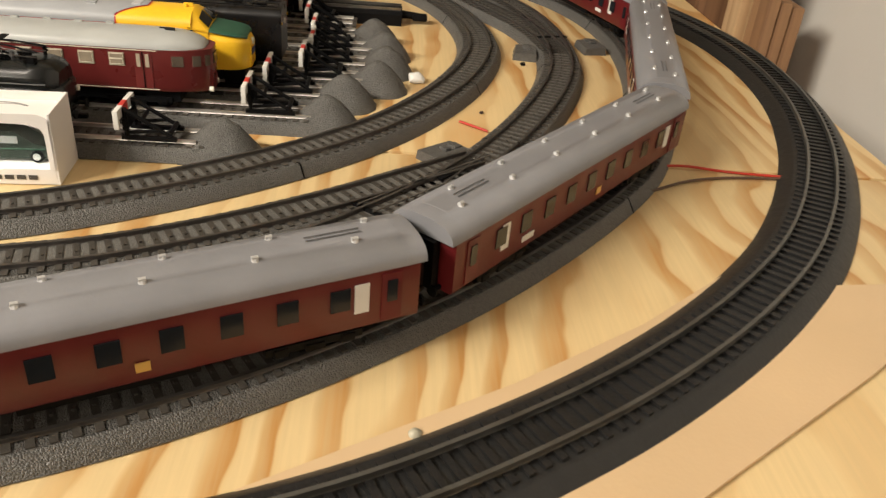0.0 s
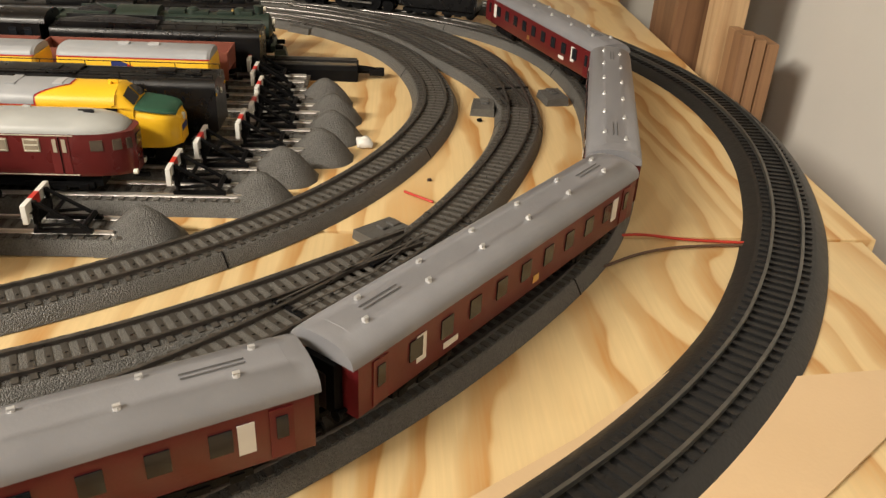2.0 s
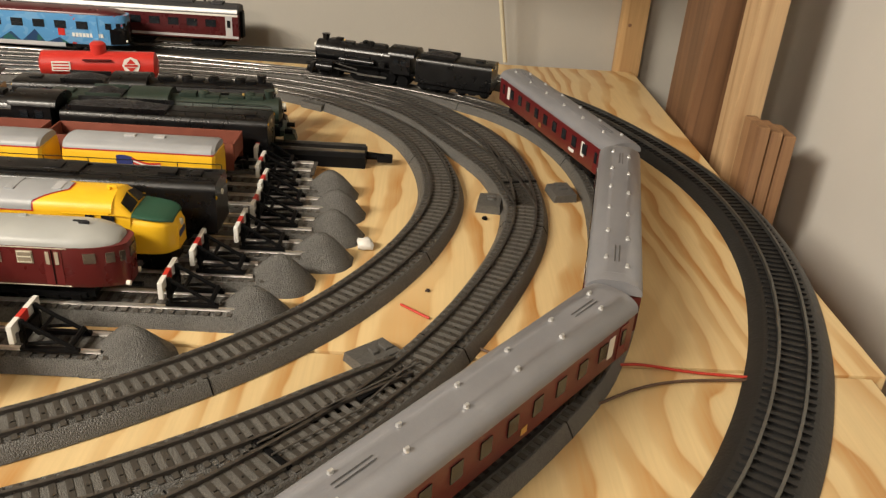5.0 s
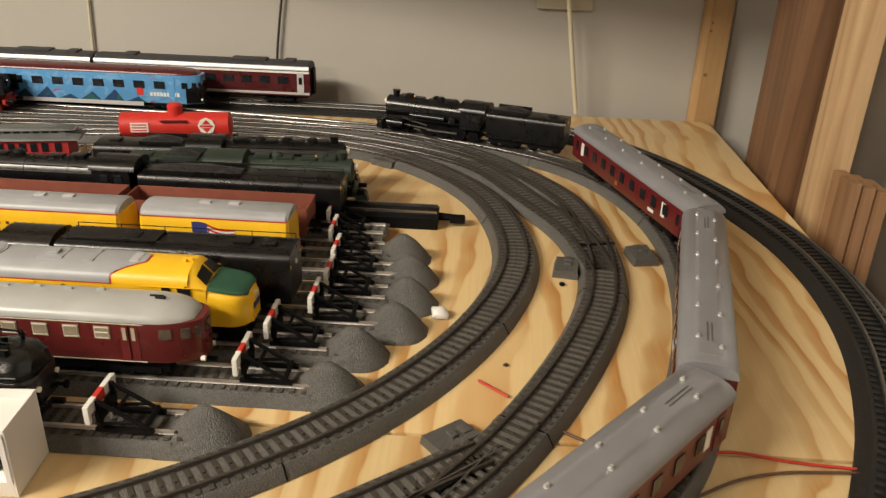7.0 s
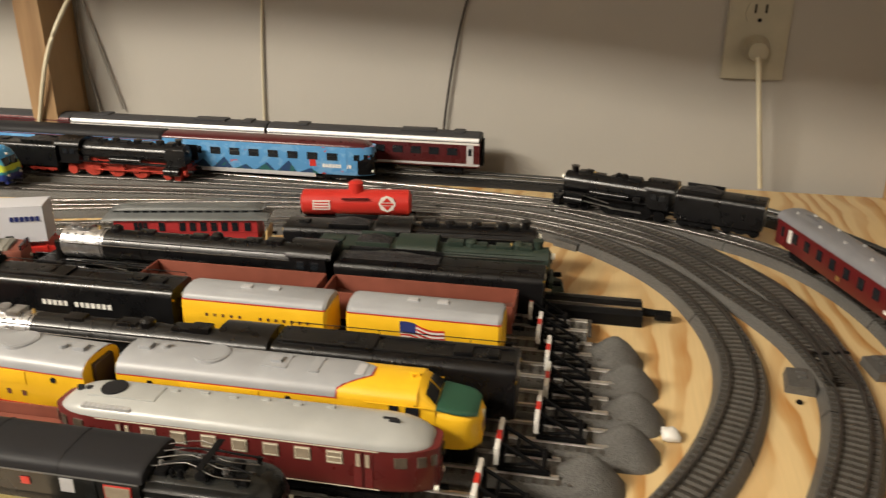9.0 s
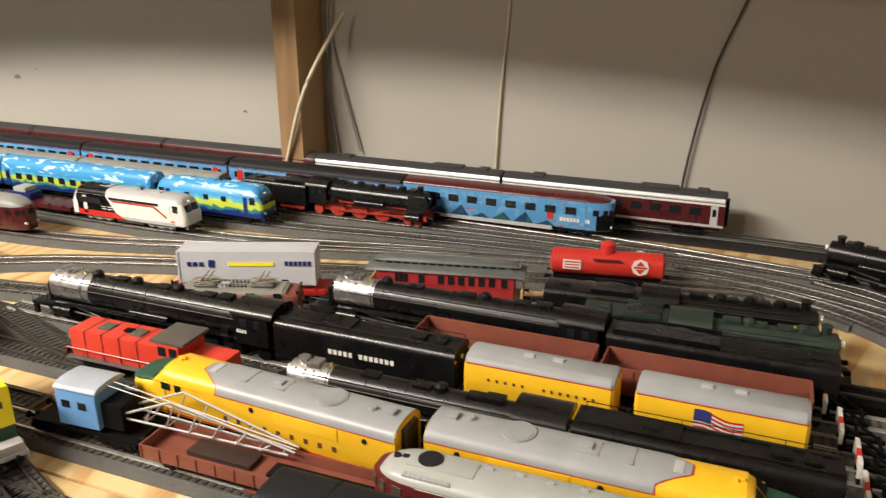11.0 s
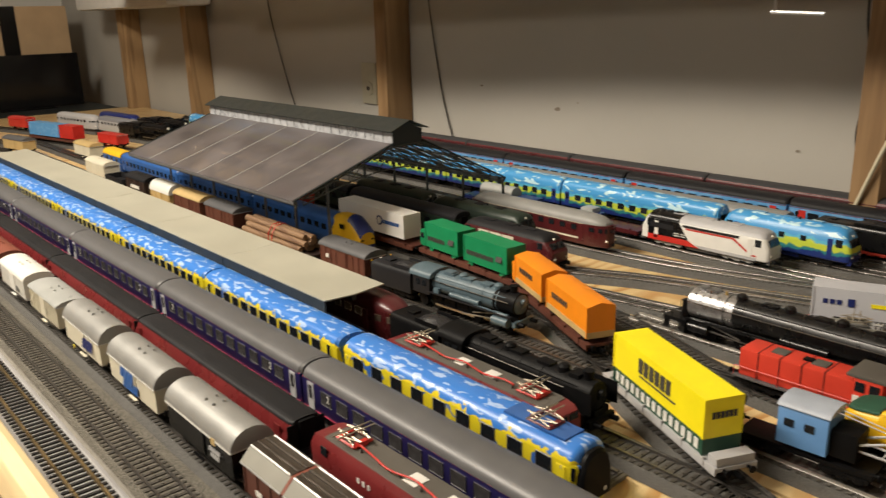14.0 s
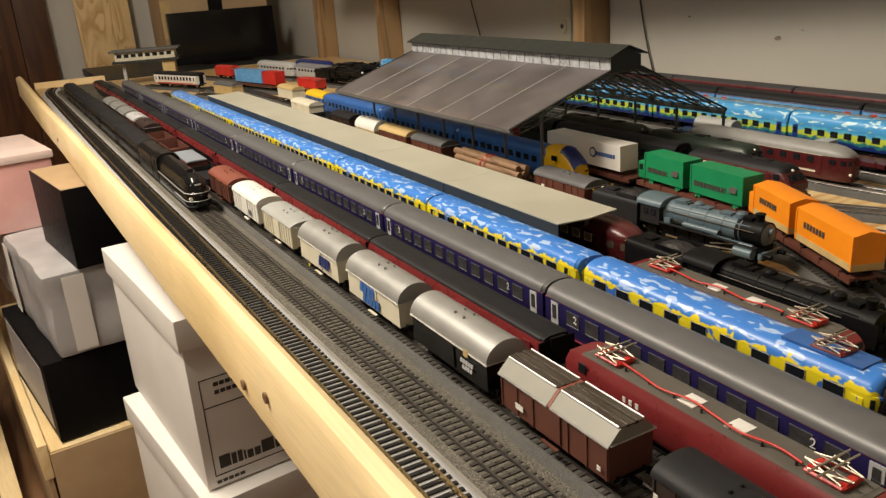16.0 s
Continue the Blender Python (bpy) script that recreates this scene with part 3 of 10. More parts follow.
def wheelset(parent, x, r=0.0052, material=None, name="wheelset"):
    """Two wheels on one axle, standing on the rails at z = 0 of the vehicle."""
    key = (round(r, 5), material.name if material else "", name)
    if key in WHEELS:
        return again(WHEELS[key], pose(x, 0, r), parent)
    bm = bmx()
    for s in (-1, 1):
        cyl(bm, (0, s * 0.0072, 0), (0, s * 0.0098, 0), r, seg=14)
        cyl(bm, (0, s * 0.0068, 0), (0, s * 0.0073, 0), r * 1.12, seg=14)
        if r > 0.007:
            for k in range(9):
                a = 2 * math.pi * k / 9
                box(bm, -0.0004, 0.0004, s * 0.0098 - 0.0004, s * 0.0098 + 0.0005, r * 0.15, r * 0.82, m=pose(0, 0, 0, 0, math.degrees(a), 0))
            cyl(bm, (0, s * 0.0096, 0), (0, s * 0.0106, 0), r * 0.22, seg=8)
    cyl(bm, (0, -0.0098, 0), (0, 0.0098, 0), 0.0009, seg=6)
    ob = part(name, bm, material or M_BLACK_MATT, parent)
    ob.matrix_basis = pose(x, 0, r)
    WHEELS[key] = ob
    return ob


BOGIES = {}


def bogie(parent, x, base=0.026, material=None):
    material = material or M_BLACK_MATT
    key = (base, material.name)
    if key in BOGIES:
        ob = again(BOGIES[key], pose(x, 0, 0), parent)
    else:
        bm = bmx()
        for s in (-1, 1):
            box(bm, -base / 2 - 0.006, base / 2 + 0.006, s * 0.0125 - 0.0012, s * 0.0125 + 0.0012, 0.0045, 0.0078)
            for k in (-1, 1):
                box(bm, k * base / 2 - 0.0028, k * base / 2 + 0.0028, s * 0.0134 - 0.001, s * 0.0134 + 0.001, 0.0034, 0.0070, 0.0005)
            box(bm, -0.004, 0.004, s * 0.0134 - 0.001, s * 0.0134 + 0.001, 0.0032, 0.0062, 0.0005)
        box(bm, -0.004, 0.004, -0.0125, 0.0125, 0.0060, 0.0095)
        ob = part("bogie", bm, material, parent)
        ob.matrix_basis = pose(x, 0, 0)
        BOGIES[key] = ob
    wheelset(ob, -base / 2)
    wheelset(ob, base / 2)
    return ob


PANES = {}


RIMS = {"intercity_pane": M_ROOF_GREY, "window_interior": M_CREAM, "cloud_pane": M_LTGREY}


def pane(parent, x, y, z, w, h, material, name="window", tilt=0.0, deep=0.0008):
    """One window pane with its rounded frame on a vehicle's side."""
    side = 1 if y > 0 else -1
    key = (name, round(w, 4), round(h, 4), material.name)
    m = pose(x, y, z, tilt * side, 0, 0 if side < 0 else 180)
    if key in PANES:
        return again(PANES[key], m, parent)
    bm = box(bmx(), -w / 2, w / 2, -deep / 2, deep / 2, -h / 2, h / 2)
    rim = RIMS[material.name] if material.name in RIMS and name == "window" else None
    if rim:
        bm.faces.ensure_lookup_table()
        front = [fc for fc in bm.faces if abs(fc.normal.y) > 0.9]
        for fc in bm.faces:
            fc.material_index = 1
        bmesh.ops.inset_individual(bm, faces=front, thickness=0.0005, depth=-0.0003)
        for fc in front:
            fc.material_index = 0
    ob = part(name, bm, material, parent)
    if rim:
        ob.data.materials.append(rim)
    ob.matrix_basis = m
    PANES[key] = ob
    return ob


BUFFER = {}


def buffers(parent, x, z=0.0115, material=None):
    """A buffer beam's pair of buffers and its coupling at one end."""
    s = 1 if x > 0 else -1
    for k in (-1, 1):
        m = pose(x, k * 0.0095, z, 0, 0, 0 if s > 0 else 180)
        if "buffer" in BUFFER:
            again(BUFFER["buffer"], m, parent)
            continue
        bm = bmx()
        cyl(bm, (0, 0, 0), (0.0045, 0, 0), 0.0011, seg=8)
        cyl(bm, (0.0045, 0, 0), (0.0054, 0, 0), 0.0026, seg=10)
        BUFFER["buffer"] = part("buffer", bm, M_BLACK_MATT, parent)
        BUFFER["buffer"].matrix_basis = m
    bm = bmx()
    box(bm, min(x, x + s * 0.008), max(x, x + s * 0.008), -0.0016, 0.0016, 0.006, 0.0085, 0.0004)
    return part("coupling", bm, M_BLACK_MATT, parent)


# ---- the room ----
FLOOR, CEIL = -0.86, 1.50
WX0, WX1, WY0, WY1 = -4.35, 0.475, -2.6, 1.285


def slab(name, x0, x1, y0, y1, z0, z1, material, label, category, bevel=0.0):
    return single(name, box(bmx(), x0, x1, y0, y1, z0, z1, bevel), material, label, category, kind="structure")


slab("floor", WX0 - 0.1, WX1 + 0.1, WY0 - 0.1, WY1 + 0.1, FLOOR - 0.05, FLOOR, M_FLOOR, "dark brown wooden floor of the basement room", "floor")
slab("ceiling", WX0 - 0.1, WX1 + 0.1, WY0 - 0.1, WY1 + 0.1, CEIL, CEIL + 0.05, M_CEIL, "plain off-white ceiling of the basement room", "ceiling")
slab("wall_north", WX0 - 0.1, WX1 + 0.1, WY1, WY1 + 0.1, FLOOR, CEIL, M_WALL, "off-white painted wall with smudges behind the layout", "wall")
slab("wall_east", WX1, WX1 + 0.1, WY0, WY1, FLOOR, CEIL, M_WALL_LIT, "off-white painted wall beside the layout", "wall")
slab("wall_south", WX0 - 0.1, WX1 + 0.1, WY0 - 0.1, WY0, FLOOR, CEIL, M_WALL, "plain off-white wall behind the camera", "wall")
slab("wall_west", WX0 - 0.1, WX0, WY0, WY1, FLOOR, CEIL, M_WALL_LIT, "off-white painted end wall with a brown door", "wall")

# unseen shelf boards on brackets, added above the layout to shade the upper wall
shelf = thing("overhead_shelf", "unseen plywood boards added above the layout to shade the upper wall", "shelf")
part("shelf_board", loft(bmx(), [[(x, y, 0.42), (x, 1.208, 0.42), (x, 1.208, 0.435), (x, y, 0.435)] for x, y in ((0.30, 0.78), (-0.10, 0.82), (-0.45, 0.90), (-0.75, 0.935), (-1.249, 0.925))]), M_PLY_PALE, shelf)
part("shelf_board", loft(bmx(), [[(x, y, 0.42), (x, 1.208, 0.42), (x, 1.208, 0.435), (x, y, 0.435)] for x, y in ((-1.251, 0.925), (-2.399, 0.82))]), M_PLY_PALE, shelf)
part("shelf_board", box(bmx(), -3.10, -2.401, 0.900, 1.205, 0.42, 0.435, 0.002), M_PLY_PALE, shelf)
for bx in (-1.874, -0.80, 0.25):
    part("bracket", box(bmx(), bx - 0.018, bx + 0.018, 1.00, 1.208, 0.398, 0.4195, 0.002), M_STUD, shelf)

# ceiling lamp over the aisle
lampfix = thing("ceiling_lamp", "white ceiling light fixture over the aisle", "lamp", pose(LAMP[0], LAMP[1], CEIL - 0.004))
part("housing", box(bmx(), -0.64, 0.64, -0.11, 0.11, -0.08, 0.0, 0.01), M_WHITE, lampfix)

lampfix2 = thing("ceiling_lamp", "small warm ceiling light at the back of the room", "lamp", pose(LAMP2[0], LAMP2[1], CEIL - 0.004))
part("housing", cyl(bmx(), (0, 0, -0.07), (0, 0, 0), 0.16, 0.17, seg=24), M_WHITE, lampfix2)

# studs along the wall
for x0, x1 in ((-0.819, -0.781), (-1.893, -1.855), (-2.928, -2.890), (-3.494, -3.456)):
    tagged(single("wall_stud", box(bmx(), x0, x1, WY1 - 0.075, WY1 - 0.002, FLOOR, CEIL, 0.003), M_STUD_DARK,
                  "rough brown pine stud standing against the wall", "stud"), group="studs along the wall")
single("corner_post", box(bmx(), 0.297, 0.331, 1.264, WY1 - 0.002, FLOOR, 1.2, 0.002), M_STUD, "pale pine corner post with nail holes behind the table", "post")
for z_, r_ in ((0.062, 0.0024), (0.118, 0.0018), (0.192, 0.0052), (0.128, 0.0014)):
    single("post_knot", cyl(bmx(), (0.312 + 0.006 * math.sin(z_ * 90), 1.2640, z_), (0.312 + 0.006 * math.sin(z_ * 90), 1.2634, z_), r_, seg=10), M_PLANK, "dark knot in the pine corner post", "knot", kind="structure")


def tube(name, pts, r, material, label, category, seg=6, parent=None, kind=""):
    """A cord or wire along a smooth path."""
    p = path_of(pts, 0.006)
    bm = bmx()
    secs = []
    for i, (q, d) in enumerate(p):
        up = Vector((0, 0, 1)) if abs(d.z) < 0.9 else Vector((1, 0, 0))
        s = d.cross(up).normalized()
        u = s.cross(d).normalized()
        secs.append([q + (s * math.cos(a) + u * math.sin(a)) * r for a in [2 * math.pi * k / seg for k in range(seg)]])
    loft(bm, secs)
    if parent is not None:
        return part(name, bm, material, parent, "", True)
    return single(name, bm, material, label, category, smooth=True, kind=kind)


def path_of(pts, step):
    """Catmull-Rom through control points, sampled at even steps: rows of (place, direction)."""
    P = [Vector((*p, 0)) if len(p) == 2 else Vector(p) for p in pts]
    P = [P[0] * 2 - P[1]] + P + [P[-1] * 2 - P[-2]]
    fine = []
    for a, b, c, d in zip(P, P[1:], P[2:], P[3:]):
        ta, tb, tc = (b - a).length ** 0.5, (c - b).length ** 0.5, (d - c).length ** 0.5
        n = max(4, int((c - b).length / (step * 0.5)))
        m1 = (b - a) / ta - (c - a) / (ta + tb) + (c - b) / tb
        m2 = (c - b) / tb - (d - b) / (tb + tc) + (d - c) / tc
        for k in range(n):
            t = k / n
            h = t * t
            g = h * t
            fine.append(b * (2 * g - 3 * h + 1) + m1 * tb * (g - 2 * h + t) + c * (3 * h - 2 * g) + m2 * tb * (g - h))
    fine.append(P[-2])
    out, need = [], 0.0
    run = 0.0
    for a, b in zip(fine, fine[1:]):
        L = (b - a).length
        while need <= run + L and L > 1e-9:
            out.append((a.lerp(b, (need - run) / L), (b - a).normalized()))
            need += step
        run += L
    return out


# ---- the table ----
TX0, TX1, TY0 = -3.55, 0.335, 0.190
table = thing("layout_table", "long plywood table carrying the model railway", "table")
part("plywood_sheet", box(bmx(), -1.20, 0.322, 0.568, 1.262, -0.018, 0.0, 0.001), M_PLY, table, "plywood sheet with wavy brown grain")
part("plywood_sheet", box(bmx(), -1.20, 0.312, TY0, 0.566, -0.018, -0.0006, 0.001), M_PLY_PALE, table, "pale plywood sheet with faint grain")
part("plywood_sheet", box(bmx(), TX0, -1.203, TY0, 1.262, -0.018, -0.0003, 0.001), M_PLY, table)
fl = bmx()
sheet = [(-0.070, 0.192), (-0.064, 0.288), (0.035, 0.346), (0.099, 0.390), (0.150, 0.434), (0.206, 0.430), (0.309, 0.442), (0.235, 0.394), (0.190, 0.359), (0.100, 0.294), (-0.020, 0.205), (-0.030, 0.192)]
f = fl.faces.new([fl.verts.new((x, y, 0)) for x, y in sheet])
r = bmesh.ops.extrude_face_region(fl, geom=[f])
bmesh.ops.translate(fl, verts=[g for g in r["geom"] if isinstance(g, bmesh.types.BMVert)], vec=(0, 0, 0.0016))
part("corner_sheet", fl, M_HARDBOARD, table, "thin smooth tan hardboard sheet under the outer track")
for ly in (0.24, 0.70, 1.20):
    part("joist", box(bmx(), TX0 + 0.03, TX1 - 0.04, ly, ly + 0.04, -0.095, -0.0185), M_STUD, table)
for lx in (-3.4, -0.75, 0.24):
    for ly in (0.24, 1.20):
        part("leg", box(bmx(), lx, lx + 0.06, ly, ly + 0.06, FLOOR, -0.0955), M_STUD, table)
fb = bmx()
edge = [(-0.0185, -0.018), (-0.0190, 0.038), (-0.0150, 0.0445), (-0.0060, 0.0465), (-0.0010, 0.0440), (0.0, 0.036), (0.0, -0.018)]
loft(fb, [[(x, 0.1865 + (x + 0.7) * 0.0105 + y + 0.0012 * math.sin(x * 5.0), z + 0.0015 * math.sin(x * 3.1)) for y, z in edge] for x in [0.28 - 0.11 * i for i in range(36)]])
part("edge_board", fb, M_PINE, table, "varnished pine board along the table's front edge")
for x, z in ((-0.93, 0.012), (-0.99, -0.004), (-1.62, 0.014), (-2.30, 0.006)):
    part("board_knot", cyl(bmx(), (x, 0.1865 + (x + 0.7) * 0.0105 - 0.0197, z), (x, 0.1865 + (x + 0.7) * 0.0105 - 0.0180, z), 0.0042, seg=10), M_PLANK, table, "dark knot in the pine board")
part("end_board", box(bmx(), TX0 - 0.02, TX0 - 0.002, 0.19, 0.42, -0.06, 0.02, 0.003), M_PINE, table)
single("ballast_strip", box(bmx(), TX0 + 0.05, -0.56, 0.234, 0.43, 0.0, 0.0016), M_GRAVEL, "grey gravel-textured mat under the front tracks", "ballast", kind="structure")
single("pale_strip", box(bmx(), TX0 + 0.05, -0.56, 0.2295, 0.2385, 0.0, 0.0036, 0.0006), M_STRIP, "pale grey strip beside the black track", "strip", kind="structure")

# ---- tracks ----
RT = 0.0105


def sleeper_mesh(w, l, h, z, stud):
    bm = bmx()
    box(bm, -w / 2, w / 2, -l / 2, l / 2, z - h, z)
    if stud:
        box(bm, -0.0006, 0.0006, -0.0006, 0.0006, z, z + 0.0008)
    me = bpy.data.meshes.new("sleeper")
    bm.to_mesh(me)
    bm.free()
    return me


SL_C = sleeper_mesh(0.0029, 0.0275, 0.0018, 0.0084, True)
SL_C.materials.append(M_SLEEPER)
SL_D = sleeper_mesh(0.0029, 0.0290, 0.0012, 0.0074, False)
SL_D.materials.append(M_TIE_BLACK)


def at_run(pts, s):
    """Place and heading at a distance along a path from its end."""
    p = path_of(pts, 0.003)
    q, d = p[max(0, len(p) - 1 - int(s / 0.003))]
    return q, math.atan2(d.y, d.x), len(p) * 0.003


def track(label, pts, near=None, style="c", rail=None, bed=True, group="tracks on the layout", name="model_track", bedmat_=None, joints=()):
    """Roadbed, two rails and sleepers along a smooth line of control points."""
    th = thing(name, label, "track", group=group)
    steps = path_of(pts, 0.012)
    if style == "c":
        prof = [(-0.0195, 0.0), (-0.0190, 0.0012), (-0.0152, 0.0074), (-0.0146, 0.0077), (-0.0140, 0.0077), (-0.0136, 0.0076), (0.0136, 0.0076), (0.0140, 0.0077), (0.0146, 0.0077), (0.0152, 0.0074), (0.0190, 0.0012), (0.0195, 0.0)]
        bedmat, slme, pitch, top = M_BED, SL_C, 0.0069, 0.0083
    else:
        prof = [(-0.0250, 0.0), (-0.0242, 0.0010), (-0.0172, 0.0058), (-0.0165, 0.0060), (0.0165, 0.0060), (0.0172, 0.0058), (0.0242, 0.0010), (0.0250, 0.0)]
        bedmat, slme, pitch, top = M_BED_BLACK, SL_D, 0.0072, 0.0074
    def run(profile, off):
        bm = bmx()
        secs = []
        for q, d in steps:
            n = Vector((-d.y, d.x, 0))
            secs.append([q + n * (off + y) + Vector((0, 0, z)) for y, z in profile])
        return loft(bm, secs)
    if bed:
        part("roadbed", run(prof, 0), bedmat_ or bedmat, th)
        if style == "c" and near:
            part("ballast_fill", run([(-0.0077, 0.0070), (-0.0077, 0.0080), (0.0077, 0.0080), (0.0077, 0.0070)], 0), M_FILL, th, "paler grey ballast between the rails")
    for s in joints:
        q, d, _ = at_run(pts, s)
        bm = bmx()
        loft(bm, [[(x, y * 1.012, z + 0.0002 if z > 0.001 else z) for y, z in prof] for x in (-0.0004, 0.0004)])
        part("track_joint", bm, M_BLACK_MATT, th).matrix_basis = Matrix.Translation(q) @ Matrix.Rotation(d, 4, "Z")
    w = 0.00080
    head = [(-w, top), (-w * 0.6, top + 0.0006), (-w * 0.6, top + 0.0014), (-w * 1.1, top + 0.0016), (-w * 1.1, RT), (w * 1.1, RT), (w * 1.1, top + 0.0016), (w * 0.6, top + 0.0014), (w * 0.6, top + 0.0006), (w, top)]
    for s in (-1, 1):
        part("rail", run(head, s * 0.0086), rail or (M_RAIL if style == "c" else M_RAIL_DULL), th)
    verts, faces = [], []
    base = [tuple(v.co) for v in slme.vertices]
    polys = [tuple(p.vertices) for p in slme.polygons]
    count = 0
    for q, d in path_of(pts, pitch):
        m = Matrix.Translation(q) @ Matrix.Rotation(math.atan2(d.y, d.x), 4, "Z")
        if near and near(q) and count < 130:
            o = new("sleeper", slme)
            o.parent = th
            o.matrix_basis = m
            count += 1
        else:
            k = len(verts)
            verts += [tuple(m @ Vector(c)) for c in base]
            faces += [tuple(i + k for i in p) for p in polys]
    if verts:
        me = bpy.data.meshes.new("sleeper_row")
        me.from_pydata(verts, [], faces)
        me.materials.append(slme.materials[0])
        o = new("sleeper_row", me)
        o.parent = th
        o["kind"] = "stuff"
    return th


right = lambda q: q.x > -0.40
frontleft = lambda q: -1.75 < q.x < -0.55
LC = "grey plastic model track curving round the plywood corner"
PATH_A = [(-2.6, 0.447), (-0.65, 0.447), (-0.45, 0.437), (-0.354, 0.434), (-0.27, 0.441), (-0.192, 0.464), (-0.094, 0.525), (-0.019, 0.600), (0.037, 0.705), (0.056, 0.805), (0.025, 0.932), (-0.056, 1.027), (-0.15, 1.070), (-0.30, 1.080)]
PATH_BIN = [(-2.9, 0.393), (-0.6, 0.393), (-0.341, 0.384), (-0.171, 0.414), (-0.113, 0.439), (-0.05, 0.479), (0.0, 0.518), (0.034, 0.545)]
PATH_B = [(-3.2, 0.303), (-0.7, 0.303), (-0.40, 0.308), (-0.25, 0.330), (-0.152, 0.369), (-0.075, 0.420), (0.007, 0.502), (0.062, 0.586), (0.112, 0.707), (0.124, 0.777), (0.121, 0.86), (0.107, 0.926), (0.077, 0.983), (0.03, 1.041), (-0.04, 1.092), (-0.10, 1.122)]
PATH_B2 = [(0.124, 0.777), (0.108, 0.85), (0.068, 0.93), (0.025, 1.005), (-0.026, 1.046), (-0.086, 1.074), (-0.15, 1.094), (-0.271, 1.106), (-0.5, 1.096), (-0.7, 1.074), (-0.85, 1.064), (-1.0, 1.062), (-2.6, 1.062)]
PATH_C = [(-3.3, 0.256), (-0.6, 0.258), (-0.34, 0.2705), (-0.2, 0.2893), (-0.095, 0.330), (0.02, 0.415), (0.12, 0.531), (0.149, 0.586), (0.175, 0.664), (0.191, 0.746), (0.196, 0.829), (0.186, 0.905), (0.160, 0.975), (0.115, 1.035), (0.05, 1.079), (-0.019, 1.108), (-0.088, 1.127), (-0.189, 1.137), (-0.366, 1.139), (-0.6, 1.134), (-0.9, 1.124), (-2.8, 1.122)]
PATH_D = [(-0.55, 0.215), (-0.3, 0.224), (-0.12, 0.247), (-0.03, 0.2755), (0.05, 0.3195), (0.10, 0.3555), (0.148, 0.398), (0.198, 0.454), (0.233, 0.508), (0.2545, 0.55), (0.274, 0.596), (0.298, 0.68), (0.307, 0.77), (0.299, 0.86), (0.264, 0.968), (0.216, 1.062), (0.152, 1.140), (0.035, 1.207), (-0.125, 1.2265), (-0.3, 1.2270), (-3.0, 1.227)]
track(LC, PATH_A, right, joints=(0.25, 0.44, 0.63, 0.82, 1.00, 1.18))
track("grey plastic model track joining a turnout", PATH_BIN, right)
track(LC, PATH_B, right, joints=(0.20, 0.48, 0.66, 0.84, 1.03))
track("grey plastic model track leaving a turnout towards the yard", PATH_B2, right)
PATH_CF = [(-3.3, 0.256), (-1.5, 0.257), (-0.6, 0.258), (-0.56, 0.2592)]
track("grey plastic model track under the running train", [(-0.559, 0.2592)] + PATH_C[2:], lambda q: q.x > -0.15, joints=(2.9, 3.1, 3.3, 3.5))
track("straight model track with dark sleepers on grey gravel", PATH_CF, None, bedmat_=M_GRAVEL)
track("black model track with bright rails round the table's edge", PATH_D, lambda q: q.x > -0.12, "d")
track("black model track with brass rails along the table's front", [(-3.45, 0.24), (-3.3, 0.218), (-3.0, 0.215), (-0.551, 0.215)], frontleft, "d", M_RAIL_BRASS, bedmat_=M_LTGREY)
LF = "straight grey model track in the station"
for y in (0.352, 0.488, 0.530, 0.622, 0.686):
    track(LF, [(-2.9, y), (-2.0, y), (-0.62 if y < 0.45 else (-0.50 if y == 0.530 else -0.66), y)], None)
track("grey model track along the wall", [(-0.08, 1.133), (-0.30, 1.162), (-0.6, 1.177), (-1.2, 1.177), (-2.9, 1.177)], None, rail=M_RAIL_BRIGHT)
PATH_K = [(-2.2, 0.735), (-1.45, 0.738), (-1.25, 0.738), (-1.08, 0.736), (-0.985, 0.722), (-0.90, 0.690), (-0.80, 0.641), (-0.70, 0.587), (-0.60, 0.543), (-0.50, 0.504)]
track("grey model track swinging across the yard", PATH_K, None)
track("bright model track climbing through the yard throat", [(-2.2, 0.924), (-1.3, 0.924), (-1.04, 0.922), (-0.92, 0.935), (-0.80, 0.965), (-0.65, 1.012), (-0.50, 1.050), (-0.35, 1.077), (-0.2, 1.089)], None, rail=M_RAIL_BRIGHT)
track("bright model track climbing through the yard throat", [(-1.6, 0.812), (-1.1, 0.812), (-1.0, 0.824), (-0.90, 0.868), (-0.72, 0.925), (-0.5, 0.985), (-0.30, 1.035), (-0.15, 1.062)], None, rail=M_RAIL_BRIGHT)
track("bright model track in the yard", [(-1.25, 0.764), (-1.05, 0.768), (-0.90, 0.786), (-0.78, 0.806), (-0.70, 0.830), (-0.55, 0.887), (-0.40, 0.940), (-0.25, 0.995)], None, rail=M_RAIL_BRIGHT)
track("grey model track in the yard throat", [(-1.02, 0.715), (-0.94, 0.734), (-0.86, 0.742), (-0.79, 0.725), (-0.72, 0.70), (-0.62, 0.683), (-0.5, 0.681)], None)
track("grey model track beside the wall", [(-2.6, 1.003), (-1.1, 1.003), (-0.86, 1.001), (-0.72, 1.012), (-0.58, 1.042), (-0.46, 1.064)], None, rail=M_RAIL_BRIGHT)

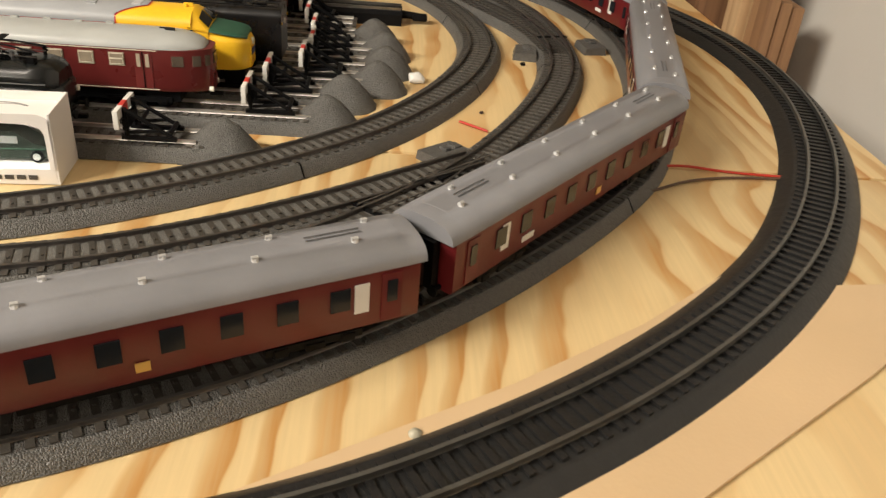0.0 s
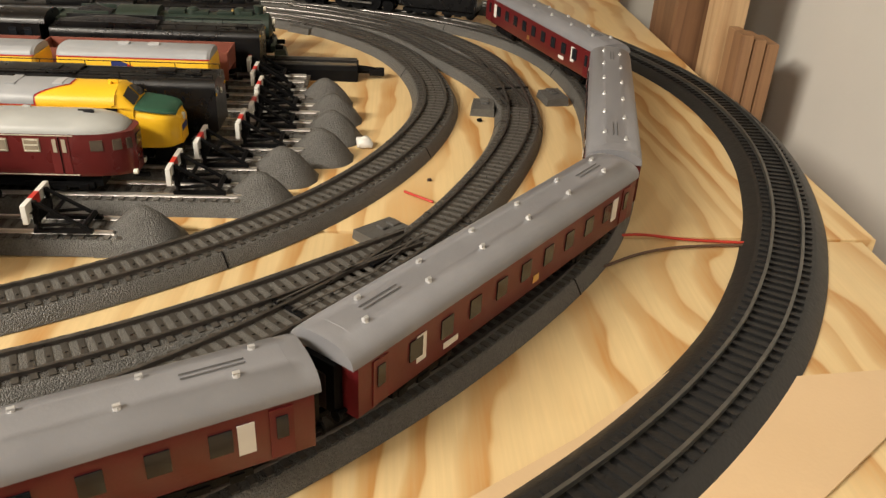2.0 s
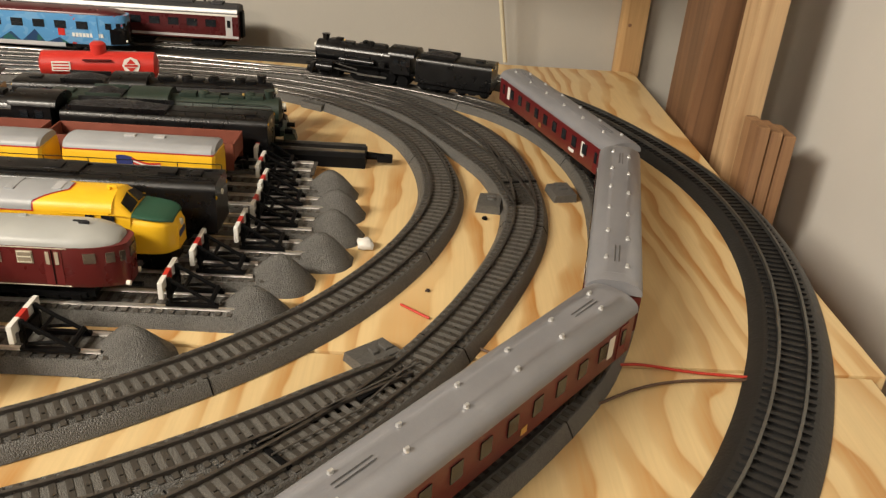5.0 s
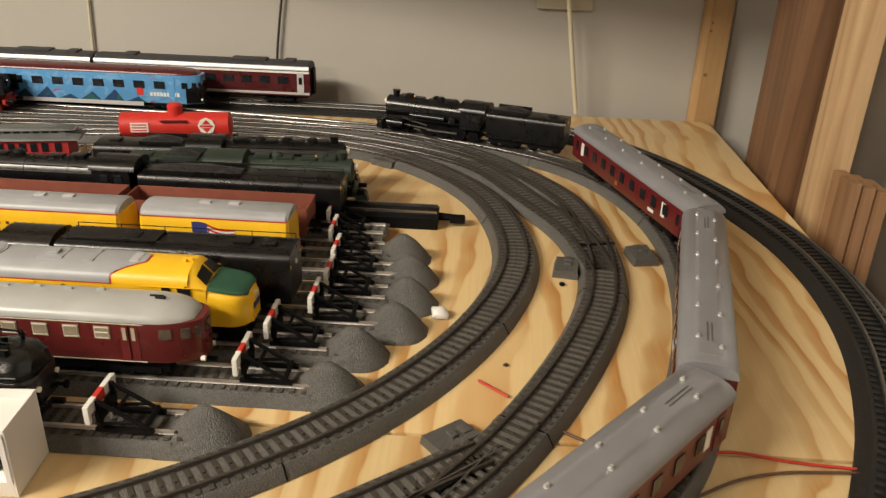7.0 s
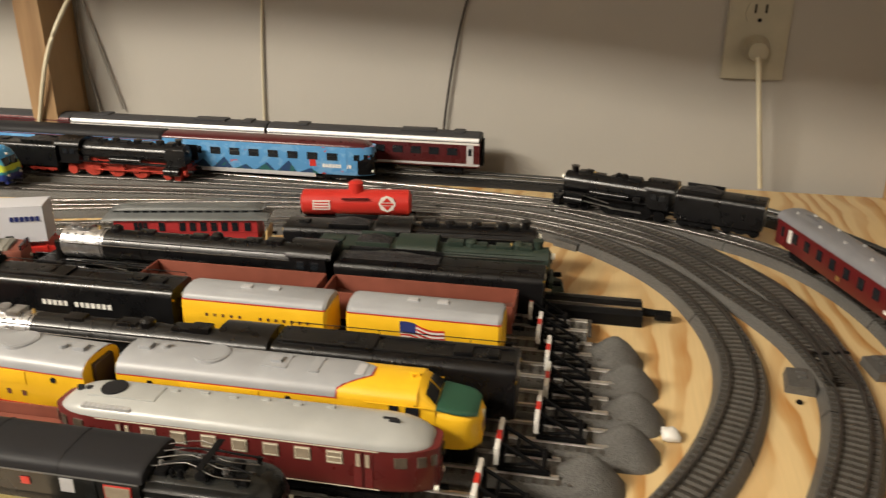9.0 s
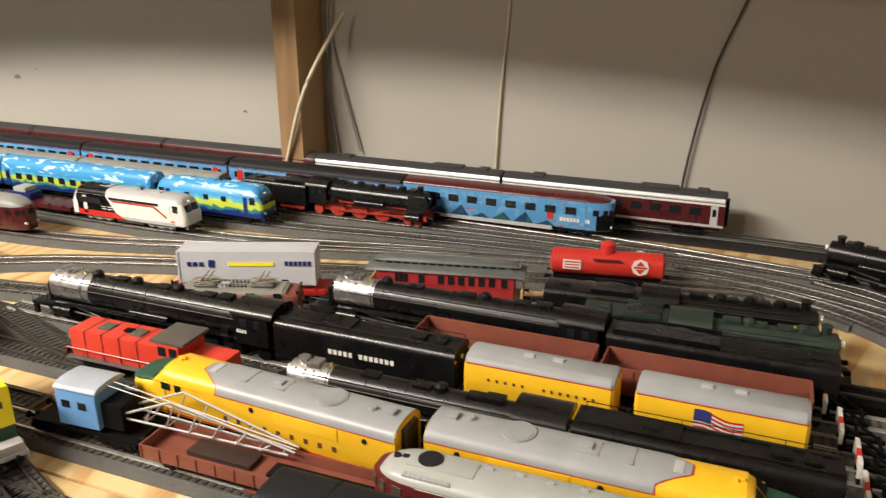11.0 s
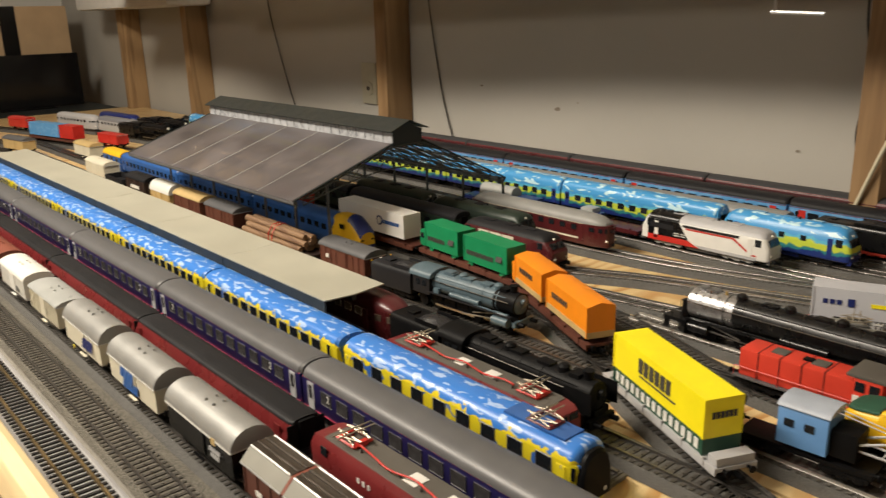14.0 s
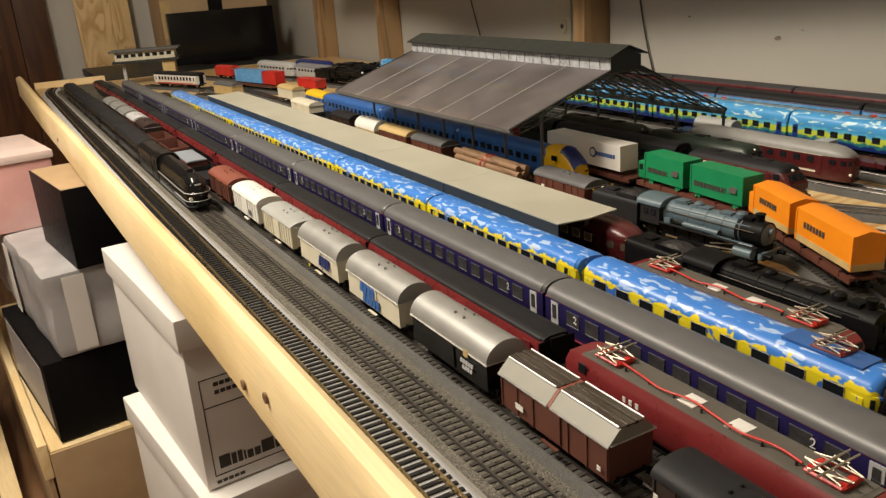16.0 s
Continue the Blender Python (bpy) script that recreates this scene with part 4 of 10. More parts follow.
# stub tracks of the yard, each with its buffer stop and grey end mound
STUBS = [(-0.117, 0.552), (-0.060, 0.601), (-0.051, 0.643), (-0.029, 0.678), (-0.024, 0.716), (-0.026, 0.754), (-0.035, 0.792), (-0.044, 0.830)]
STARTS = [-0.48, -0.68, -0.62, -0.52, -0.46, -0.84, -0.46, -0.62]
for (x, y), x0 in zip(STUBS, STARTS):
    track("straight grey stub track with bright rails in the yard", [(x0, y), (x0 * 0.5 + x * 0.5, y), (x - 0.008, y)], lambda q: q.x > -0.25, rail=M_RAIL_NICKEL, group="stub tracks")


def end_mound():
    """A rounded half pyramid of cast plastic ballast at the end of a roadbed."""
    bm = bmx()
    rows = []
    n = 15
    for i in range(19):
        u = i / 18
        x = -0.024 + 0.046 * u
        if u < 0.52:
            k = min(1.0, u / 0.48)
            top = 0.0076 + 0.0135 * k * k * (3 - 2 * k) + 0.0015 * u / 0.52
            wid = 0.0198
        else:
            k = (u - 0.52) / 0.48
            top = 0.0226 * max(0.0, 1 - k ** 1.6) ** 0.85
            wid = 0.0198 * max(0.10, 1 - k ** 3) ** 0.5
        row = []
        for m in range(n):
            s = -1 + 2 * m / (n - 1)
            z = top * (1 - (abs(s) ** 1.15)) if u >= 0.52 else max(top * (1 - abs(s) ** 1.15), min(0.0077, 0.035 * (1 - abs(s))))
            z += 0.0005 * noise.noise(Vector((x * 420, s * 9, 1.5))) if abs(s) < 0.97 else 0.0
            row.append((x, wid * s, max(0.0, z)))
        row += [(x, wid, -0.0004), (x, -wid, -0.0004)]
        rows.append(row)
    loft(bm, rows)
    return bm


mound = single("track_end_mound", end_mound(), M_BED, "dark grey textured plastic mound closing a stub track", "track end", group="track end mounds", smooth=True)
mound.matrix_world = pose(STUBS[0][0], STUBS[0][1], 0)
for x, y in STUBS[1:7]:
    copy_thing(mound, pose(x, y, 0))


def buffer_stop():
    th = thing("buffer_stop", "black model buffer stop with a red and white beam", "buffer stop", group="buffer stops")
    bm = bmx()
    for s in (-1, 1):
        a, b = (-0.012, s * 0.0085, 0.018), (0.014, s * 0.0085, 0.002)
        cyl(bm, a, b, 0.0013, seg=6)
        cyl(bm, (-0.012, s * 0.0085, 0.0), (-0.012, s * 0.0085, 0.019), 0.0014, seg=6)
        cyl(bm, (-0.012, s * 0.0085, 0.004), (0.006, s * 0.0085, 0.006), 0.0011, seg=6)
        box(bm, -0.015, 0.016, s * 0.0086 - 0.0014, s * 0.0086 + 0.0014, 0.0, 0.0022)
    cyl(bm, (0.012, -0.009, 0.004), (0.012, 0.009, 0.004), 0.0016, seg=8)
    cyl(bm, (-0.004, -0.0085, 0.011), (-0.004, 0.0085, 0.011), 0.0012, seg=6)
    part("stop_frame", bm, M_BLACK_MATT, th)
    part("stop_plate", box(bmx(), -0.0135, -0.0110, -0.011, 0.011, 0.006, 0.013, 0.0006), M_BLACK_MATT, th)
    for y0, y1, c in ((-0.0150, -0.0060, M_WHITE), (-0.0060, 0.0030, M_BRIGHT_RED), (0.0030, 0.0150, M_WHITE)):
        part("beam_segment", box(bmx(), -0.0165, -0.0136, y0, y1, 0.0135, 0.0195, 0.0004), c, th)
    for s in (-1, 1):
        part("beam_end", box(bmx(), -0.0165, -0.0136, s * 0.0150 - 0.0014, s * 0.0150 + 0.0014, 0.0085, 0.0194, 0.0004), M_WHITE, th)
    return th


stop = buffer_stop()
stop.matrix_world = pose(-0.158, 0.549, RT)
for x, y in ((-0.096, 0.601), (-0.089, 0.643), (-0.069, 0.678), (-0.066, 0.716), (-0.068, 0.754), (-0.077, 0.792), (-0.086, 0.830)):
    copy_thing(stop, pose(x, y, RT))

# a loose black straight track with its buffer
loose = thing("display_track", "short black display track with bright rails and a black stop", "track", pose(-0.012, 0.868, 0))
bm = bmx()
extrude(bm, [(-0.014, 0.0), (-0.014, 0.010), (-0.011, 0.013), (0.011, 0.013), (0.014, 0.010), (0.014, 0.0)], -0.12, 0.0)
part("base", bm, M_BLACK_MATT, loose)
for s in (-1, 1):
    part("rail", box(bmx(), -0.12, -0.001, s * 0.0083 - 0.0006, s * 0.0083 + 0.0006, 0.0131, 0.0155), M_RAIL_BRIGHT, loose)
bm = bmx()
cyl(bm, (-0.002, 0, 0.008), (0.016, 0, 0.007), 0.004, 0.003, 8)
box(bm, 0.010, 0.024, -0.005, 0.005, 0.003, 0.009, 0.002)
part("stop", bm, M_BLACK_MATT, loose)


def switch_box(x, y, rz, label="grey plastic turnout lantern box beside the track"):
    th = thing("turnout_box", label, "turnout box", pose(x, y, 0, 0, 0, rz), group="turnout boxes")
    bm = bmx()
    extrude(bm, [(-0.010, 0.0), (-0.009, 0.0074), (0.009, 0.0062), (0.0105, 0.0)], -0.0135, 0.0135)
    part("housing", bm, M_BED, th)
    part("lever", box(bmx(), -0.002, 0.002, -0.004, 0.002, 0.0060, 0.0088, 0.0005), M_BED, th)
    part("screw_plate", box(bmx(), 0.006, 0.012, -0.004, 0.003, 0.0060, 0.0082, 0.0005), M_BED, th)
    return th


switch_box(0.015, 0.560, 40)
switch_box(0.096, 0.785, 82)
switch_box(0.160, 0.816, 100)
switch_box(-0.078, 1.026, 150)
switch_box(-0.010, 1.081, 152)


def points_mech(x, y, rz):
    """The blades, frog and guard rails in the middle of a turnout."""
    th = thing("turnout_mechanism", "dark switch blades and guard rails in a turnout", "switch", pose(x, y, 0, 0, 0, rz), group="turnout blades")
    for k, (a, b, c) in enumerate(((-0.05, 0.0075, 0.0045), (-0.05, -0.0035, -0.0075), (0.0, 0.0045, -0.001), (0.0, -0.0075, 0.003))):
        bm = bmx()
        cyl(bm, (a, b, 0.0100), (a + 0.055, c, 0.0100), 0.0006, seg=6)
        part("blade", bm, M_RAIL, th)
    part("frog", box(bmx(), 0.008, 0.024, -0.002, 0.002, 0.0082, 0.0098, 0.0004), M_BLACK_MATT, th)
    part("tie_bar", box(bmx(), -0.050, -0.047, -0.015, 0.015, 0.0080, 0.0092, 0.0003), M_BLACK_MATT, th)
    return th


points_mech(0.005, 0.507, 48)
points_mech(0.112, 0.87, 105)
points_mech(0.168, 0.945, 118)

# wires on the plywood
tube("red_wire", [(0.029, 0.622, 0.0012), (0.040, 0.612, 0.0016), (0.052, 0.603, 0.0012)], 0.0009, M_WIRE_RED, "short red wire running between two tracks", "wire")
tube("red_wire", [(0.150, 0.564, 0.0012), (0.17, 0.566, 0.002), (0.20, 0.562, 0.0012), (0.24, 0.559, 0.0012)], 0.0009, M_WIRE_RED, "red wire lying on the plywood between tracks", "wire")
tube("brown_wire", [(0.140, 0.528, 0.0012), (0.165, 0.543, 0.0015), (0.19, 0.552, 0.0012), (0.24, 0.557, 0.0012)], 0.0009, M_WIRE_BROWN, "brown wire lying on the plywood between tracks", "wire")
tube("brown_wire", [(0.070, 0.582, 0.0012), (0.085, 0.571, 0.0012), (0.098, 0.565, 0.0012)], 0.0009, M_WIRE_BROWN, "brown wire lying on the plywood between tracks", "wire")


def crumb(name, x, y, r, material, label, squash=0.7, seed=0):
    bm = bmx()
    bmesh.ops.create_icosphere(bm, subdivisions=2, radius=r)
    for v in bm.verts:
        v.co *= 1 + 0.35 * noise.noise(v.co * (1.2 / r) + Vector((seed, 0, 0)))
        v.co.z = (v.co.z + r * 0.8) * squash
        v.co.z = max(v.co.z, 0.0)
    return single(name, bm, material, label, "scrap", pose(x, y, 0.0))


crumb("paper_scrap", 0.0, 0.70, 0.0065, M_WHITE, "crumpled white paper scrap on the plywood", 0.7, 3)
crumb("dark_scrap", 0.046, 0.642, 0.0016, M_DARKBROWN, "small dark scrap on the plywood", 0.7, 5)
crumb("dark_scrap", 0.091, 0.760, 0.0022, M_BLACK_MATT, "small black wire ends beside the turnout box", 0.8, 7)
crumb("yellow_scrap", 0.229, 0.895, 0.0045, M_LEMON, "small yellow plastic scrap on the plywood", 0.9, 9)
crumb("brown_scrap", 0.219, 0.898, 0.0038, M_DARKBROWN, "small brown scrap beside the yellow one", 0.9, 11)
crumb("white_scrap", -0.005, 0.316, 0.0026, M_IVORY, "small torn beige scrap on the plywood", 0.8, 13)

# ---- wall details ----
far_outlet = thing("wall_outlet", "small ivory wall socket beside the stud", "outlet", pose(-2.020, WY1 - 0.001, 0.156))
part("cover_plate", box(bmx(), -0.030, 0.030, -0.005, 0.0, -0.050, 0.050, 0.002), M_IVORY, far_outlet)
part("socket", cyl(bmx(), (0, -0.005, -0.012), (0, -0.0075, -0.012), 0.017, seg=18), M_IVORY, far_outlet)
part("socket_hole", cyl(bmx(), (0, -0.0076, -0.012), (0, -0.0080, -0.012), 0.006, seg=10), M_DARKBROWN, far_outlet)
outlet = thing("wall_outlet", "ivory double wall outlet with a plug in it", "outlet", pose(0.120, WY1 - 0.001, 0.192))
part("cover_plate", box(bmx(), -0.036, 0.036, -0.006, 0.0, -0.058, 0.058, 0.003), M_IVORY, outlet)
for dz in (0.020, -0.020):
    bm = bmx()
    cyl(bm, (0, -0.006, dz), (0, -0.0085, dz), 0.0165, seg=20)
    part("socket", bm, M_IVORY, outlet)
for dx in (-0.006, 0.006):
    part("slot", box(bmx(), dx - 0.0012, dx + 0.0012, -0.0090, -0.0086, 0.020, 0.030), M_BLACK_MATT, outlet)
part("ground_hole", cyl(bmx(), (0, -0.0086, 0.012), (0, -0.0090, 0.012), 0.0025, seg=10), M_BLACK_MATT, outlet)
bm = bmx()
cyl(bm, (0, -0.0086, -0.020), (0, -0.030, -0.022), 0.016, 0.011, 14)
part("plug", bm, M_IVORY, outlet)
tube("pale_cable", [(0.120, 1.250, 0.165), (0.128, 1.246, 0.11), (0.138, 1.250, 0.05), (0.146, 1.255, 0.004)], 0.0032, M_CORD_PALE, "pale flat cord hanging from the wall outlet", "cord")
tube("dark_cable", [(-0.19, 1.279, 0.45), (-0.20, 1.279, 0.31), (-0.235, 1.279, 0.20), (-0.258, 1.279, 0.06), (-0.26, 1.279, 0.0)], 0.0017, M_CORD_DARK, "dark cord hanging down the wall", "cord")
tube("pale_cable", [(-0.495, 1.281, 0.45), (-0.497, 1.281, 0.29), (-0.508, 1.281, 0.15), (-0.515, 1.281, 0.0)], 0.0018, M_CORD_PALE, "thin pale cord hanging down the wall", "cord")
tube("dark_cable", [(-0.848, 1.275, 0.45), (-0.846, 1.272, 0.30), (-0.833, 1.272, 0.22), (-0.844, 1.274, 0.14), (-0.833, 1.276, 0.08)], 0.0017, M_CORD_DARK, "dark cord looped beside the stud", "cord")
tube("pale_cable", [(-0.735, 1.262, 0.26), (-0.770, 1.206, 0.16), (-0.812, 1.206, 0.04)], 0.0028, M_CORD_PALE, "pale cord hanging slantwise across the stud", "cord")
tube("dark_cable", [(-1.79, 1.279, 0.40), (-1.765, 1.279, 0.25), (-1.735, 1.279, 0.12), (-1.70, 1.279, 0.02)], 0.0017, M_CORD_DARK, "dark cord hanging down the wall", "cord")
tube("dark_cable", [(-2.50, 1.279, 0.42), (-2.47, 1.279, 0.30), (-2.40, 1.279, 0.12), (-2.36, 1.279, 0.04)], 0.0017, M_CORD_DARK, "dark cord hanging down the wall", "cord")
tube("dark_cable", [(-1.895, 1.279, 0.40), (-1.885, 1.279, 0.25), (-1.860, 1.279, 0.02)], 0.0026, M_CORD_DARK, "dark cord hanging beside the stud", "cord")
tube("grey_cable", [(-0.757, 1.279, 0.42), (-0.759, 1.279, 0.31), (-0.766, 1.279, 0.223), (-0.753, 1.279, 0.165), (-0.724, 1.279, 0.055)], 0.0017, M_STRIP, "thin grey cord hanging beside the stud", "cord")
tube("grey_cable", [(-0.772, 1.279, 0.42), (-0.770, 1.279, 0.239), (-0.776, 1.279, 0.15), (-0.762, 1.279, 0.055)], 0.0017, M_STRIP, "thin grey cord hanging beside the stud", "cord")
hookob = thing("hanging_rod", "thin steel rod hanging from the shelf with a crosspiece", "rod", pose(-0.835, 0.989, 0.311))
bm = bmx()
cyl(bm, (0, 0, 0), (0.002, 0, 0.1088), 0.0022, seg=8)
part("rod", bm, M_RAIL_BRIGHT, hookob)
bm = bmx()
cyl(bm, (-0.004, 0, 0.001), (0.056, 0, -0.002), 0.0022, seg=8)
part("crosspiece", bm, M_SILVER, hookob)
cab = thing("white_wall_cabinet", "white cabinet fixed high on the wall", "cabinet", pose(-3.26, 1.20, 0.36))
part("cabinet_body", box(bmx(), -0.42, 0.42, -0.07, 0.083, 0.0, 0.30, 0.02), M_WHITE, cab)

# smudges on the wall
for x, z, r in ((-1.409, 0.135, 0.0075), (-1.36, 0.150, 0.0025), (-0.93, 0.105, 0.004), (-1.62, 0.17, 0.004)):
    bm = bmx()
    bmesh.ops.create_circle(bm, cap_ends=True, segments=14, radius=r)
    for v_ in bm.verts:
        v_.co *= 1 + 0.5 * noise.noise(v_.co * 260 + Vector((x * 9, 0, 0)))
        v_.co.y *= 0.5
    single("wall_mark", bm, M_SMUDGE, "small dark scuff on the painted wall", "scuff", pose(x, WY1 - 0.0012, z, 90, 0, 0), kind="structure")

# lumber standing in the corner beside the table
for x0, x1, y0, y1, h, tilt, mt, lab in (
        (0.338, 0.376, 1.050, 1.139, 1.95, 0.5, M_PLANK, "dark brown plank standing in the corner"),
        (0.379, 0.394, 1.044, 1.132, 1.95, 0.3, M_PLANK, "narrow dark brown plank standing in the corner"),
        (0.3685, 0.398, 1.000, 1.040, 1.95, 0.4, M_PLANK_PALE, "pale sawn plank with long grain standing in the corner"),
        (0.377, 0.3895, 0.950, 0.992, 0.890, 0.0, M_PLANK_SHORT, "short brown board standing on end beside the table"),
        (0.391, 0.4035, 0.950, 0.992, 0.886, 0.0, M_PLANK_SHORT, "short brown board standing on end beside the table"),
        (0.405, 0.4180, 0.950, 0.992, 0.882, 0.0, M_PLANK_SHORT, "short brown board standing on end beside the table")):
    w, t = (x1 - x0) / 2, (y1 - y0) / 2
    lift = 0.86 * math.tan(radians(tilt))
    o = single("plank", box(bmx(), -w, w, -t, t, 0, h, 0.0025), mt, lab, "plank", group="lumber beside the table")
    o.matrix_world = pose((x0 + x1) / 2 - lift, (y0 + y1) / 2, FLOOR, 0, tilt, 0)

# the far end of the room
door = thing("door_1", "dark brown wooden door in a reddish frame", "door", pose(WX0 + 0.004, 0.0, 0), kind="structure")
part("door_leaf", box(bmx(), 0.0, 0.04, -0.55, 0.21, FLOOR, 1.18, 0.003), M_DOOR, door)
for y0, y1 in ((0.212, 0.335), (-0.68, -0.552)):
    part("door_frame", box(bmx(), 0.0, 0.05, y0, y1, FLOOR, 1.22, 0.003), M_DOOR, door, "reddish brown door frame")
part("door_handle", cyl(bmx(), (0.04, 0.12, 0.12), (0.09, 0.12, 0.12), 0.012, seg=12), M_GOLD, door)
single("plywood_offcut", box(bmx(), WX0 + 0.06, WX0 + 0.08, 0.44, 0.66, FLOOR, 0.42, 0.002), M_OFFCUT, "upright plywood offcut with bold grain against the end wall", "plywood")
cb = thing("cardboard_box", "large brown cardboard box taped shut", "box", pose(-4.08, 0.955, 0))
part("carton", box(bmx(), -0.12, 0.12, -0.225, 0.225, -0.03, 0.385, 0.004), M_CARD, cb)
part("tape", box(bmx(), 0.1205, 0.1215, -0.030, 0.030, 0.20, 0.386), M_GLOSS, cb, "shiny black tape")
part("side_tape", box(bmx(), 0.1203, 0.1212, -0.2255, -0.185, 0.10, 0.25), M_TAN, cb, "brown paper tape")
bp = thing("flat_screen", "flat black screen standing upright at the end of the table", "screen", pose(-3.80, 0.93, 0.0))
part("screen", box(bmx(), -0.015, 0.015, -0.215, 0.215, 0.004, 0.205, 0.004), M_GLOSS, bp)
part("foot", box(bmx(), -0.05, 0.05, -0.10, 0.10, -0.0, 0.004), M_BLACK_MATT, bp)
single("end_shelf", box(bmx(), -4.25, TX0 - 0.022, 0.42, WY1 - 0.08, -0.03, -0.001, 0.002), M_HALLDARK, "dark shelf joining the table's far end", "shelf")

# boxes stacked in front of the table
def office_box(x, y, z, rz, print_face=True, height=0.25):
    th = thing("storage_box", "white cardboard storage box with a lid and printed label", "box", pose(x, y, z, 0, 0, rz), group="white storage boxes")
    part("carton", box(bmx(), -0.201, 0.201, -0.152, 0.152, 0.0, height, 0.003), M_BOXWHITE, th)
    part("lid", box(bmx(), -0.207, 0.207, -0.158, 0.158, height - 0.030, height + 0.015, 0.003), M_BOXWHITE, th)
    if print_face:
        for y0, y1, z0, z1 in ((-0.139, 0.139, 0.1680, 0.1695), (-0.139, 0.139, 0.1250, 0.1265), (-0.139, 0.139, 0.0180, 0.0195), (-0.139, -0.1375, 0.0195, 0.1680), (0.1375, 0.139, 0.0195, 0.1680), (0.0, 0.0015, 0.1265, 0.1680)):
            part("print_line", box(bmx(), 0.2012, 0.2016, y0, y1, z0, z1), M_INK, th)
        for y0, y1, h in ((-0.130, -0.114, 0.020), (-0.112, -0.105, 0.018), (-0.103, -0.096, 0.018), (-0.094, -0.091, 0.015), (-0.089, -0.080, 0.013), (-0.078, -0.069, 0.013), (-0.067, -0.048, 0.020), (-0.046, -0.036, 0.013), (-0.034, -0.024, 0.013)):
            part("brand_mark", box(bmx(), 0.2012, 0.2017, y0, y1, 0.028, 0.028 + h), M_INK, th)
        for k in range(4):
            for dz in (0.0, 0.012):
                part("small_print", box(bmx(), 0.2012, 0.2016, -0.120 + 0.0085 * k, -0.113 + 0.0085 * k, 0.143 + dz, 0.149 + dz), M_INK, th)
        for k in range(5):
            part("small_print", box(bmx(), 0.2012, 0.2016, -0.138 + 0.0085 * k, -0.131 + 0.0085 * k, 0.006, 0.011), M_INK, th)
        part("hand_hole", box(bmx(), 0.2012, 0.2018, -0.03, 0.03, 0.190, 0.206, 0.0002), M_CARD, th)
    return th


office_box(-1.6537, 0.3266, -0.382, 4.5)
office_box(-1.632, 0.3135, -0.650, 6.6, False)
office_box(-1.650, 0.315, -0.918 + 0.058, 6.0, False, 0.21)
PILE = 8.0
spk = thing("black_box", "tall matt black box standing upright on a wrapped bundle", "box", pose(-2.0, 0.118, -0.193, 0, 0, PILE))
part("body", box(bmx(), -0.26, 0.0, 0.0, 0.13, 0.0, 0.152, 0.002), M_BLACK_MATT, spk)
part("top_sheet", box(bmx(), -0.258, -0.002, 0.002, 0.128, 0.1522, 0.1530), M_CARD, spk)
wrap = thing("wrapped_bundle", "bundle wrapped in pale grey plastic on a black carton", "bundle", pose(-2.0, 0.055, -0.362, 0, 0, PILE))
bm = bmx()
box(bm, -0.72, 0.0, 0.0, 0.24, 0.0, 0.168, 0.012)
bmesh.ops.subdivide_edges(bm, edges=[e for e in bm.edges if e.calc_length() > 0.1], cuts=14, use_grid_fill=True)
for v_ in bm.verts:
    v_.co += Vector((noise.noise(v_.co * 14), noise.noise(v_.co * 14 + Vector((7, 0, 0))), 0.5 * noise.noise(v_.co * 16 + Vector((0, 9, 0))))) * 0.006
part("wrapping", bm, M_GREYWRAP, wrap)
part("tape_strip", box(bmx(), -0.35, -0.30, -0.0070, -0.0062, 0.01, 0.16), M_BOXWHITE, wrap)
part("tape_strip", box(bmx(), 0.0062, 0.0070, 0.03, 0.07, 0.01, 0.16), M_BOXWHITE, wrap)
pk = thing("pink_box", "translucent pink storage box with a pale lid", "box", pose(-2.39, 0.135, -0.193, 0, 0, PILE))
part("body", box(bmx(), -0.30, 0.0, -0.34, 0.0, 0.0, 0.150, 0.008), M_PINKBOX, pk)
part("lid", box(bmx(), -0.305, 0.005, -0.345, 0.005, 0.150, 0.168, 0.005), M_BOXPINKLID, pk)
bb = thing("black_carton", "black carton standing in an open wooden crate", "box", pose(-2.0, 0.020, -0.532, 0, 0, PILE))
part("carton", box(bmx(), -0.40, 0.0, 0.0, 0.26, 0.0, 0.168, 0.003), M_BLACK_MATT, bb)
part("label_sheet", box(bmx(), -0.38, -0.03, -0.0008, -0.0001, 0.02, 0.15), M_GREYWRAP, bb, "pale printed label")
cr = thing("wooden_crate", "pale wooden crate with a cardboard side on the floor", "crate", pose(-1.985, -0.005, FLOOR, 0, 0, 4.5))
part("board_top", box(bmx(), -0.95, 0.0, 0.0, 0.33, 0.300, 0.325, 0.003), M_PINE, cr)
part("front_rail", box(bmx(), -0.95, 0.004, -0.018, -0.001, 0.270, 0.345, 0.003), M_PINE, cr)
part("side", box(bmx(), 0.001, 0.006, 0.0, 0.33, 0.0, 0.322, 0.001), M_CARD, cr)
part("lower_rail", box(bmx(), -0.95, 0.004, -0.10, -0.06, 0.0, 0.12, 0.003), M_PINE, cr)
part("front", box(bmx(), -0.95, 0.0, -0.012, -0.004, 0.0, 0.269), M_CARD, cr)


